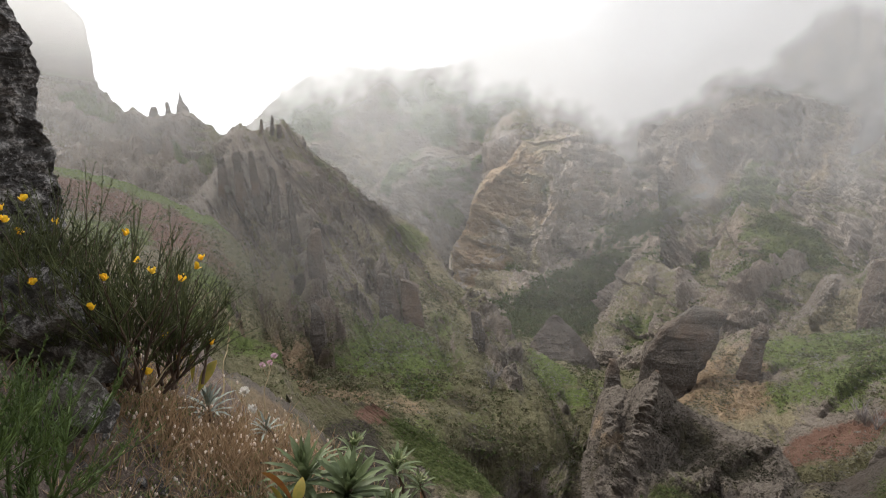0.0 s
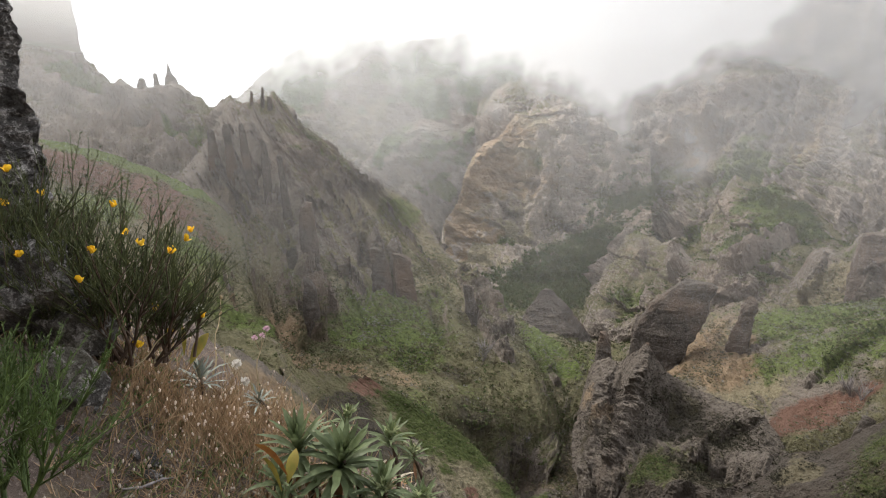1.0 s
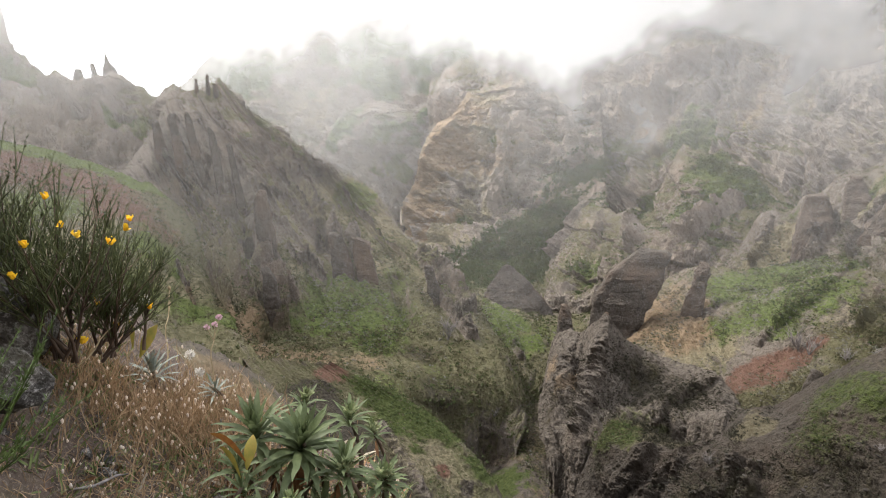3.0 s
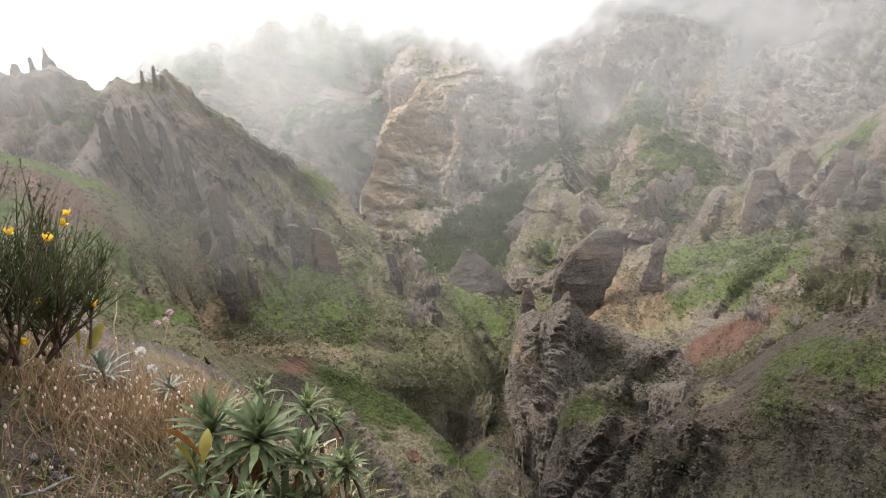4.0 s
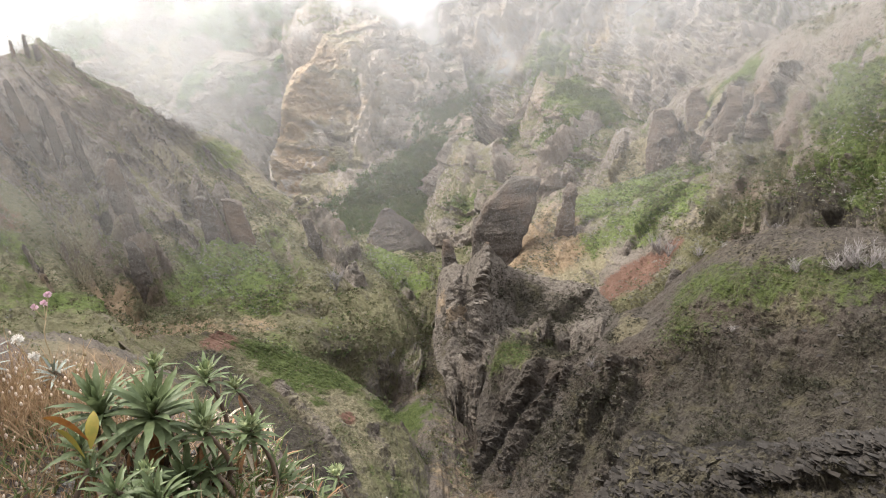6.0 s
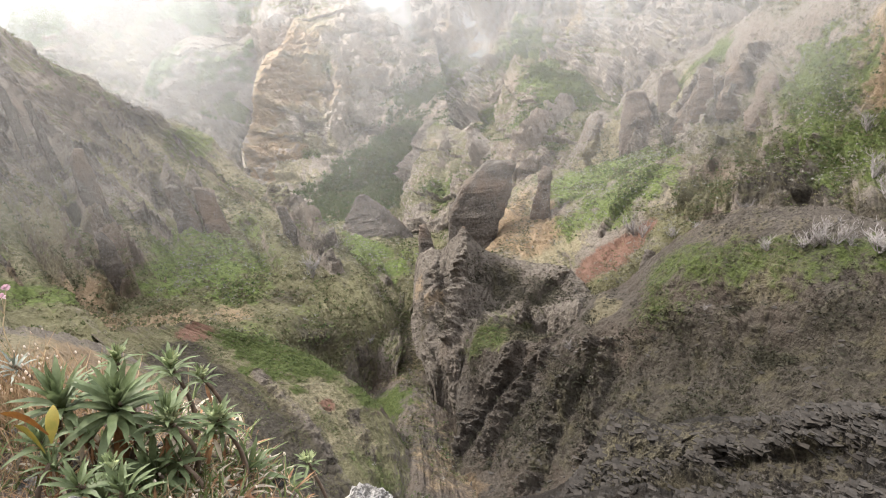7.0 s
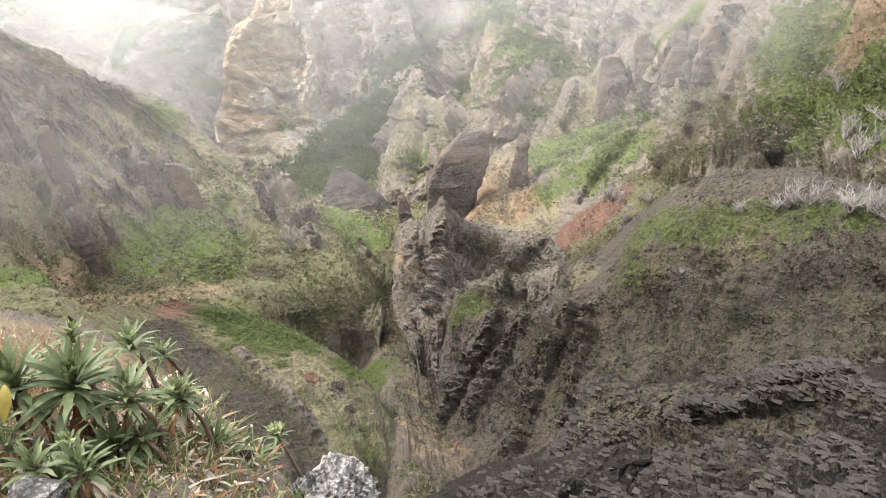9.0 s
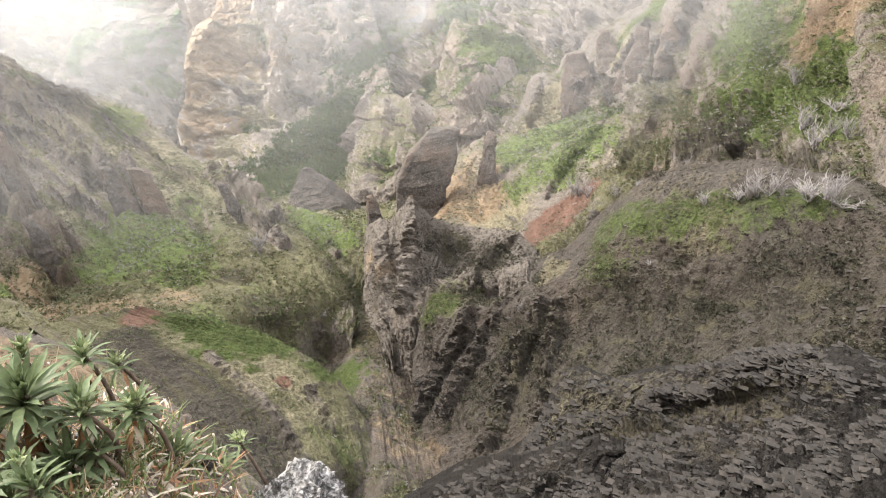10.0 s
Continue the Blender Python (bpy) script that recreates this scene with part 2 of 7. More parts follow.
SLAB_TOWER = [
    [(27.4, 104.5, -51.6), (29.3, 108.2, -44.2), (30.5, 108.9, -40), (32.8, 108.2, -38.2), (34.7, 106.5, -37.9), (35.4, 104.2, -36.3), (36.2, 102.3, -34.2), (37.3, 101.4, -33.1), (38.6, 101.4, -34.5), (41, 101.6, -37.6), (45.1, 101.5, -40), (49.2, 100.7, -41.3), (52.3, 98, -41.6), (53.1, 94.1, -40.6), (54.3, 91.1, -41.7), (56.1, 87.6, -44.7)],
    [(27, 100.5, -49.7), (28.6, 102.1, -45.2), (30.7, 100.5, -42.6), (32.4, 98.9, -42.4), (32.8, 95.6, -40.6), (33.9, 94.1, -39.6), (36.4, 95.3, -41.2), (40.7, 96.8, -43.1), (46.5, 95.3, -43.8), (49.4, 91.6, -43.2), (50.6, 88.7, -42.2), (53.3, 84.7, -43.9)],
    [(25.5, 92.6, -51.1), (27.7, 93, -47.5), (29.2, 91.5, -46.5), (29.3, 87.3, -44.1), (31, 86.7, -42.6), (34, 88.8, -44.4), (38.9, 90, -44.7), (43.9, 88.8, -44.9), (46.5, 85.2, -43.7), (50.5, 81.7, -43.9)],
    [(24.3, 84.6, -51.7), (26.1, 84.1, -49.3), (27.6, 81.5, -46.7), (29.9, 81.7, -45.3), (33.8, 84.6, -45.9), (38.2, 86, -46.3), (42.6, 85, -46), (44.9, 80.4, -44.2), (47.4, 76.6, -42.8)],
]

RIGHT_SHOULDER = [
    [(28, 82, -50), (31, 83, -44), (32, 82, -42), (35, 79, -42), (39, 75, -43), (43, 73, -41), (45, 72, -37), (49, 69, -34), (52, 67, -30), (55, 64, -26), (59, 60, -23), (62, 55, -22), (65, 49, -22), (68, 43, -23), (72, 32, -24)],
    [(26, 77, -52), (29, 77, -45), (32, 74, -43), (37, 70, -42), (41, 67, -39), (44, 63, -37), (48, 60, -32), (51, 56, -28), (56, 50, -25), (60, 41, -24), (64, 28, -24)],
    [(24, 73, -55), (28, 72, -49), (34, 68, -45), (39, 65, -40), (43, 60, -38), (46, 56, -34), (50, 50, -31), (53, 43, -28), (56, 35, -27), (58, 25, -26)],
    [(22, 69, -55), (26, 66, -52), (32, 63, -47), (37, 60, -43), (41, 55, -40), (45, 50, -37), (48, 45, -34), (51, 39, -31), (53, 32, -29), (55, 22, -27)],
    [(19, 60, -56), (24, 57, -53), (28, 54, -50), (33, 51, -46), (37, 47, -42), (40, 42, -40), (45, 36, -36), (48, 29, -32), (51, 20, -30)],
    [(14, 49, -57), (20, 45, -53), (29, 40, -47), (36, 33, -41), (42, 25, -33), (44, 16, -29)],
]

NEAR_CRAG = [
    [(15, 46, -45), (19, 45, -43), (22, 43, -42), (25, 42, -40), (27, 42, -37), (29, 42, -34), (30, 41, -33), (31, 38, -33), (34, 36, -32), (35, 34, -31), (37, 32, -30), (38, 30, -28), (39, 28, -27), (40, 25, -26), (41, 22, -26), (43, 17, -25)],
    [(13, 42, -43), (18, 40, -42), (23, 39, -38), (25, 37, -36), (28, 36, -34), (31, 32, -32), (35, 28, -29), (37, 24, -27), (40, 15, -26)],
    [(11, 39, -42), (16, 36, -40), (21, 34, -38), (24, 32, -35), (28, 29, -32), (31, 25, -30), (34, 20, -27), (36, 13, -26)],
    [(4, 24, -32), (9, 21, -31), (14, 19, -29), (20, 15, -26), (23, 12, -24), (24, 8, -23)],
]

LEFT_SKYLINE = [
    [(-267, 307, 102), (-235, 322, 91), (-194, 339, 68), (-184, 335, 47), (-177, 328, 29), (-163, 323, 18), (-146, 319, 14), (-128, 314, 16), (-113, 307, 11), (-102, 299, 6), (-91, 291, 11), (-80, 282, 7), (-68, 273, 12), (-57, 264, 6)],
    [(-253, 281, 40), (-202, 298, 31), (-167, 299, 8), (-142, 292, -1), (-117, 283, -5), (-94, 271, -9), (-72, 259, -6), (-52, 245, -7)],
    [(-205, 219, -13), (-163, 234, -16), (-134, 236, -19), (-114, 230, -22), (-84, 227, -25), (-62, 219, -24), (-41, 210, -23)],
]

RED_SLOPE = [
    [(-134, 135, 6), (-113, 147, -1), (-92, 157, -7), (-84, 157, -8), (-73, 157, -11), (-63, 157, -15), (-55, 156, -18), (-47, 153, -25), (-40, 149, -35)],
    [(-117, 116, -6), (-92, 131, -11), (-77, 136, -13), (-66, 136, -17), (-55, 136, -20), (-44, 135, -27), (-34, 131, -37)],
    [(-93, 89, -18), (-73, 102, -22), (-62, 106, -25), (-50, 108, -29), (-39, 109, -33), (-27, 109, -38)],
    [(-65, 59, -27), (-52, 70, -31), (-45, 75, -33), (-38, 79, -35), (-28, 83, -36), (-18, 87, -38)],
]

LEFT_SPUR_LINES = [
    [(-76.3, 184.9, -19.3), (-60.8, 153.4, -25.5), (-47.7, 128.5, -33.1), (-36, 107.1, -37.6), (-28.1, 93.9, -41.1), (-21, 83.4, -44)],
    [(-70, 198, -6.2), (-58.9, 177.5, -17.8), (-46.9, 155.1, -27.9), (-37.2, 135, -34.1), (-27.4, 114.8, -39.7), (-17.2, 97.5, -42.1), (-8.5, 85.6, -42.7)],
    [(-66.2, 205.6, 5.2), (-53.5, 182.3, -13.1), (-40.5, 161, -25.6), (-31.1, 144.7, -33.4), (-21.4, 127.2, -38.7), (-12.8, 109.3, -42), (-2.1, 90, -42.7)],
    [(-58.3, 209, 6.3), (-47.5, 190.2, -9.8), (-36.7, 173.2, -22.4), (-26.3, 156.8, -31.4), (-16.4, 140.1, -38.2), (-6.9, 120.8, -43.1), (5, 94.9, -44.7)],
    [(-52.1, 211.7, 8.8), (-40.9, 196.8, -6.3), (-29.7, 182.6, -18.3), (-17.9, 168.1, -28.5), (-7.1, 150.9, -36.3), (3.3, 127, -42.3), (11.7, 97.3, -46.5)],
    [(-49.5, 211.3, 4.6), (-38.3, 201.4, -4.9), (-25.9, 190.3, -15.1), (-12.8, 176.6, -25.6), (-1.2, 160, -34.5), (9.8, 134.7, -41.2), (17, 100.6, -48.9)],
    [(-48.4, 213.6, 1.8), (-37.4, 204.6, -4), (-25.1, 195.4, -13.3), (-12.4, 186.6, -21.8), (-4.4, 181, -23.3), (1.2, 172, -32.1), (6.3, 164.9, -35.6), (13.2, 153.4, -38.8), (18.2, 141.8, -41.3), (22.3, 121, -46.5), (22.1, 103.7, -51.3)],
    [(-49.4, 234.9, -7.6), (-35.7, 227.2, -14.6), (-22.4, 218.9, -25.1), (-7.8, 209.9, -34.8), (5.8, 194.9, -46.2), (16, 179.3, -53.9), (25.2, 158, -57.8), (30, 131.7, -58.2), (27.8, 111.6, -58.5)],
]

LEFT_MOUND_LINES = [
    [(-19.5, 81.7, -32.4), (-13.4, 72.8, -35.8), (-7.9, 63.5, -38.6), (-3.2, 51.9, -39.6), (-1.6, 46, -41.1)],
    [(-15.4, 83.6, -33.1), (-9.4, 76.4, -36.6), (-4.9, 66.8, -38.7), (-1.3, 58, -40.8), (1.2, 50, -42.6)],
    [(-12.4, 84.6, -34), (-5.9, 78.8, -37.5), (-1.2, 71, -40.5), (2.5, 62, -42.7), (4.6, 52.8, -45.6)],
    [(-10.1, 85.4, -34.5), (-2.8, 81, -38.1), (1.9, 75, -40.8), (6.4, 66.7, -44), (8.9, 56.4, -47.2)],
    [(-8.4, 85.6, -34.8), (-0.5, 83, -38.3), (5.3, 78.9, -41.2), (10.4, 72.3, -44.8), (12.8, 64.8, -48.2), (12.1, 57.8, -52)],
    [(-7.3, 86.7, -35.6), (1, 85, -39.4), (8.2, 81.6, -43.6), (13.4, 74.9, -47.5), (15.2, 67.4, -50.4), (14.3, 60.4, -53.3)],
    [(-5.9, 92.8, -41.1), (2.2, 91, -45.4), (10.3, 87.5, -50.9), (15.9, 80.5, -55.8), (17.8, 71.9, -58.7), (15.9, 62.1, -59.8)],
]

GULLY = [
    [(21, 187, -68), (31, 180, -62), (39, 170, -60), (47, 160, -60), (53, 150, -60)],
    [(13, 116, -63), (20, 114, -61), (26, 114, -55), (30, 112, -55), (33, 108, -59)],
    [(10, 88, -62), (16, 89, -57), (21, 89, -54), (25, 86, -55), (29, 81, -59)],
    [(7, 70, -60), (12, 70, -57), (17, 71, -52), (19, 69, -53), (24, 64, -56)],
    [(3, 46, -52), (6, 47, -51), (10, 47, -49), (13, 46, -49), (16, 42, -51)],
]

LOWER_SPUR = [
    [(13.8, 159.4, -41), (17.8, 152, -44.9), (22.2, 152.4, -44.3), (26, 150.8, -45.7), (29.6, 147.1, -46.5), (32.4, 141.4, -48), (34.2, 133.7, -48.8), (34.3, 126.5, -50.1), (32.8, 119.6, -52.8)],
    [(13.7, 147.4, -43.7), (18.2, 141.9, -46.8), (22.4, 139.2, -47.9), (26.1, 134.5, -49.5), (28.4, 127.9, -51.5), (29.9, 121.4, -53.1), (29.6, 115.3, -54.3)],
    [(13.8, 129.3, -47.5), (17.4, 125.8, -49.3), (20.8, 121.3, -50.6), (23.1, 115.7, -52.4), (24.7, 110.3, -53.3), (25.3, 105, -53.9)],
    [(13.2, 111.2, -52.6), (16, 107.9, -52.6), (18.5, 104.4, -53.1), (20.2, 100, -52.9), (21.2, 95.7, -53.1), (21.6, 93.6, -53.6)],
]

NEAR_SLOPE_LINES = [
    [(-27.7, 55.4, -18.1), (-21.8, 42.7, -19.1), (-16.1, 29.9, -19.1)],
    [(-21.4, 60.3, -21.3), (-15.9, 47.4, -23), (-11.3, 34.2, -24.8)],
    [(-17.2, 64.7, -25.2), (-11.5, 51.7, -27), (-7.2, 37.3, -28.4)],
    [(-13.7, 67.6, -29.5), (-7.6, 55.5, -30.4), (-3.5, 44.9, -31.2), (-1.8, 36, -31.4)],
    [(-11.8, 68, -31.7), (-6.2, 57.7, -32.8), (-2.1, 48, -33.4), (1.1, 40, -33.6), (1.8, 35, -33.7)],
    [(-12.1, 73, -37.8), (-6.3, 61.7, -38.7), (-1.7, 52, -39.6), (2.4, 43, -40.2)],
]

LOWER_CRAG = [
    [(11, 38.5, -38.5), (13.8, 37.7, -37), (16.3, 37.2, -36.5), (18, 37, -35.9), (19.8, 35.5, -35.4), (21.4, 34, -34.4), (23.2, 32.8, -33.1), (24.6, 31.7, -32.2), (25.7, 29.5, -31.7), (27.6, 27.8, -30.9), (29.3, 26, -30.7), (30.2, 23.4, -28.6), (31.6, 21.4, -28.1), (33.1, 19, -26.1), (33.7, 15.9, -23.6)],
    [(11, 34.4, -37.3), (15.3, 32.7, -35.2), (18.9, 30.8, -34.3), (21.8, 28.2, -32.3), (24.9, 24.8, -30.9), (28.3, 20.9, -28.5), (31.1, 14.2, -23.9)],
    [(7.8, 25.9, -33.6), (14.2, 23.1, -32), (19.5, 18.9, -29), (25, 10.8, -22.4)],
]

RIBS = {}
RIBS['left_spur'] = [
    ([(-37.6, 175.2, -21.1), (-33.7, 161.3, -27.7), (-29.1, 141.8, -34.4)], 2.9, 7),
    ([(-34.5, 148.6, -31.4), (-31.6, 144.9, -33.1)], 2.2, -6),
    ([(-28.6, 142.4, -34.4), (-23.4, 131.5, -37.6), (-20.2, 116.1, -40.4)], 2.9, 6),
    ([(-15.2, 166.9, -29.5), (-12.3, 155.5, -34.1), (-10.6, 147.4, -36.9)], 2.4, 6),
    ([(-9.5, 164.6, -31.3), (-6.1, 148.3, -37.1)], 2.4, 5),
    ([(-17.9, 166.9, -28.9), (-15.8, 154.4, -34)], 1.8, -5),
    ([(11.3, 154.7, -37.7), (14.7, 144.8, -39.3), (17.2, 132.4, -42.1)], 2.6, 4),
    ([(7.9, 158.7, -35.9), (12.3, 137.1, -40.6), (16.6, 121.1, -44.7)], 2.6, 4),
    ([(-67.6, 199.1, -3.2), (-60, 182.6, -14.5), (-52.8, 166.5, -23)], 2.3, 6),
    ([(-62.9, 197.5, -1.7), (-54, 179.6, -14.9), (-47.1, 164, -24)], 2.2, 6),
    ([(-57.4, 199.8, -0.6), (-47.7, 178.2, -16.5), (-40, 160.6, -25.8)], 2.2, 6),
    ([(-52.7, 203, 0.8), (-41.8, 182.6, -15.9)], 2.2, 5),
    ([(-69.4, 196.6, -7.2), (-61.3, 178.4, -17.3)], 2.2, 5),
    ([(-40.2, 196.1, -6.9), (-28.5, 176.3, -22.2), (-18.2, 159.4, -31.9)], 1.8, 4),
    ([(-29.8, 190.2, -13.9), (-18.8, 171, -26.9)], 1.7, 4),
    ([(1.7, 145.2, -38.4), (4.7, 124.2, -42.7)], 1.9, -4),
    ([(-36.2, 145.2, -32), (-27, 122.5, -38.5), (-22.2, 109.6, -40.9)], 2.2, 4),
    ([(-19.7, 149.9, -34.9), (-14.7, 138.8, -38.8)], 2.2, -4),
]
RIBS['right_shoulder'] = [
    ([(43, 73, -41), (35, 69, -43), (30, 68, -48), (26, 66, -52)], 2.2, 3.5),
    ([(40, 63, -39), (36, 62, -44), (31, 58, -48), (26, 54, -51)], 2.2, 3.5),
    ([(34, 73, -42), (30, 72, -47), (24, 70, -54)], 2.2, 3.5),
    ([(31, 72, -46), (27, 71, -51), (23, 69, -55)], 2, -1.5),
    ([(41, 61, -39), (37, 57, -43), (32, 52, -46)], 2, 3),
    ([(38, 65, -41), (34, 60, -46), (29, 54, -49)], 2.5, -1.5),
    ([(41, 62, -39), (43, 60, -38), (44, 57, -36)], 1.2, 0.8),
    ([(50, 49, -31), (52, 44, -29), (52, 41, -29)], 1.5, 0.7),
    ([(43, 54, -39), (45, 44, -37), (49, 38, -32)], 6, -1.5),
    ([(34, 69, -44), (30, 66, -49), (26, 63, -52)], 2, -1.2),
    ([(39, 62, -41), (34, 56, -45)], 2, -2),
    ([(48, 65, -33), (49, 57, -30), (51, 51, -29)], 1.5, 0.6),
    ([(51, 44, -31), (52, 38, -29), (53, 34, -29)], 4, -2),
]
RIBS['slab_tower'] = [
    ([(37, 100.9, -33.7), (33.5, 94.1, -39.8), (28.4, 83.8, -45.1)], 1.8, 3.5),
    ([(53.2, 92.7, -40.9), (45.4, 88.9, -44.4), (39, 86.4, -45.5)], 1.8, 2.5),
    ([(33, 107, -38.6), (29.5, 97.5, -44.8), (26.2, 87.3, -48.5)], 2.5, 2),
    ([(34.6, 103.4, -38.1), (31.1, 94.9, -43.8), (28.4, 88.7, -46.7)], 1, -1.5),
    ([(39.5, 99.4, -39.1), (35.3, 89.8, -44.3)], 1.4, -1.5),
]
RIBS['near_crag'] = [
    ([(27, 41, -36), (24, 37, -37)], 1.5, -2.5),
    ([(34, 31, -31), (32, 30, -31)], 2, -3),
    ([(32, 33, -32), (33, 30, -30), (35, 27, -29)], 1.6, 2),
    ([(25, 35, -35), (28, 31, -33), (29, 30, -32)], 2, 2),
    ([(28, 37, -34), (29, 33, -33), (31, 30, -32)], 1.6, -2),
    ([(36, 30, -29), (37, 28, -28), (39, 26, -27)], 1.4, 1.6),
    ([(33, 26, -30), (35, 24, -28)], 2.2, -2),
]
RIBS['right_ridge'] = [
    ([(101.5, 141.6, -18.8), (98.8, 135.3, -24.9), (93.3, 126.9, -29.7)], 4.1, 6),
    ([(105.6, 132.3, -13.6), (99.5, 127.6, -23), (94.5, 123, -28.1)], 3.3, -2.5),
    ([(105.5, 118.8, -11.1), (98.9, 116.9, -19.5), (93.7, 115.4, -26.4)], 2.8, 5),
    ([(102.3, 107.6, -11.8), (96, 105.7, -20.8)], 2.4, 4),
    ([(92, 97.8, -24.9), (84.9, 96.1, -30.7), (77.2, 89.9, -32.3)], 2.9, 3),
    ([(87.8, 73.6, -20.4), (78.7, 67, -26.8)], 1.9, 3),
    ([(95.5, 150.6, -24.1), (90, 144.9, -33.9)], 2.9, 4),
    ([(104.2, 103, -7.6), (98.7, 103.5, -16.9)], 2.9, 4),
    ([(101.7, 102.5, -11.4), (95.1, 100.5, -21.3)], 3.9, -2),
]
RIBS['mid_terrace'] = [
    ([(85, 268, -35), (77, 255, -46), (71, 247, -55)], 6, 7),
    ([(99, 230, -31), (108, 238, -18)], 7, 8),
    ([(72, 262, -61), (82, 277, -44)], 6, -6),
    ([(87, 173, -33), (107, 184, -26)], 6, 6),
    ([(94, 254, -39), (75, 211, -45), (63, 190, -51)], 6, -6),
    ([(95, 238, -38), (78, 187, -40)], 6, 6),
]
RIBS['buttress'] = [
    ([(61, 505, 11), (44, 465, -17), (31, 435, -44)], 10, 10),
    ([(51, 447, -25), (56, 417, -52), (60, 387, -70)], 9, -9),
    ([(24, 465, -35), (17, 441, -61), (25, 401, -77)], 9, 9),
    ([(80, 492, 8), (78, 439, -31), (66, 409, -59)], 9, 9),
    ([(109, 482, 8), (105, 437, -31), (92, 406, -59)], 10, -10),
    ([(132, 475, 8), (128, 433, -29)], 10, 9),
]
RIBS['left_skyline'] = [
    ([(-129, 314, 16), (-125, 299, 5), (-115, 268, -9)], 8, 8),
    ([(-137, 309, 9), (-124, 273, -8)], 7, -7),
    ([(-118, 302, 8), (-109, 270, -9)], 7, -7),
    ([(-152, 315, 12), (-129, 271, -8)], 7, 7),
    ([(-98, 292, 3), (-83, 255, -13)], 7, 7),
]
RIBS['left_mound'] = [
    ([(9.3, 69, -45), (10.4, 63, -47.2)], 1, -1.5),
    ([(6.1, 71.6, -43), (6.5, 70, -43.5)], 0.9, -1),
    ([(-1.3, 76.8, -39.4), (2.8, 68, -42.3), (4.9, 59.4, -44.5)], 1.5, 1.2),
]
RIBS['meadow'] = [
    ([(70.8, 139.9, -35.1), (61.2, 129.1, -39.9), (50.4, 118, -44.5)], 2.9, 1.4),
    ([(66.1, 120.7, -38.3), (58.5, 111.3, -42.3)], 2.3, -3),
    ([(90.9, 112.3, -26.4), (74.7, 103.1, -32.4), (65.4, 100.7, -38.6)], 1.8, 2),
    ([(67.1, 93.5, -37.6), (60.6, 91.5, -40.9)], 2.4, -2),
]
RIBS['lower_spur'] = [
    ([(17.6, 151.4, -44.9), (20.2, 130.6, -49), (21, 111.3, -51.5)], 2.3, 3),
    ([(26.7, 149.4, -46), (28.4, 127.5, -51.6)], 2, 3),
    ([(20.4, 146.3, -46), (21.9, 123.5, -50.5)], 1.9, -3),
]
RIBS['near_slope'] = [
    ([(-7.3, 55.8, -30.7), (-3.7, 47.8, -31.6)], 0.9, 1.5),
]
RIBS['lower_crag'] = [
    ([(20.2, 32.7, -34.5), (19.6, 27.5, -32.5)], 1.8, 1),
    ([(24.4, 28.5, -31.8), (21.8, 24.6, -30.9)], 1.3, -1.2),
    ([(29.7, 22.1, -28.5), (25.3, 19, -27.6)], 1.7, 1),
]
PATCHES = {}
PATCHES['lower_spur'] = [
    ((29.3, 143.3, -47.5), 7.7, 'green', 1),
    ((30.8, 131.9, -50.3), 5.1, 'green', 0.8),
    ((19.2, 124.3, -49.8), 2.7, 'dry', 1),
    ((20.3, 115.7, -51), 2.2, 'dry', 1),
    ((20.5, 108.4, -51.4), 4, 'green', 0.7),
    ((17.3, 105.5, -54), 4.5, 'dark', 0.8),
    ((20.4, 146.3, -46), 4.8, 'dry', 0.7),
    ((25.7, 122.5, -51.9), 4.2, 'dry', 0.5),
]
PATCHES['near_slope'] = [
    ((-17.3, 55.8, -23.3), 3.5, 'dry', 0.9),
    ((-13.5, 57.9, -26.7), 4.9, 'soil', 0.8),
    ((-14.9, 47.9, -23.8), 4.2, 'soil', 0.7),
    ((-9.7, 52.6, -28.3), 3.8, 'soil', 0.7),
    ((-5.6, 55.2, -32.1), 4, 'soil', 0.6),
    ((-1.9, 45.7, -32.5), 2.8, 'soil', 0.6),
    ((-11.4, 57.2, -28), 3.2, 'soil', 0.5),
    ((-10.3, 64.2, -31.2), 2.3, 'dark', 0.6),
]
PATCHES['lower_crag'] = [
    ((20.2, 32.7, -34.5), 3.9, 'dry', 0.2),
    ((24.9, 26.3, -31.3), 2.4, 'dry', 0.2),
]
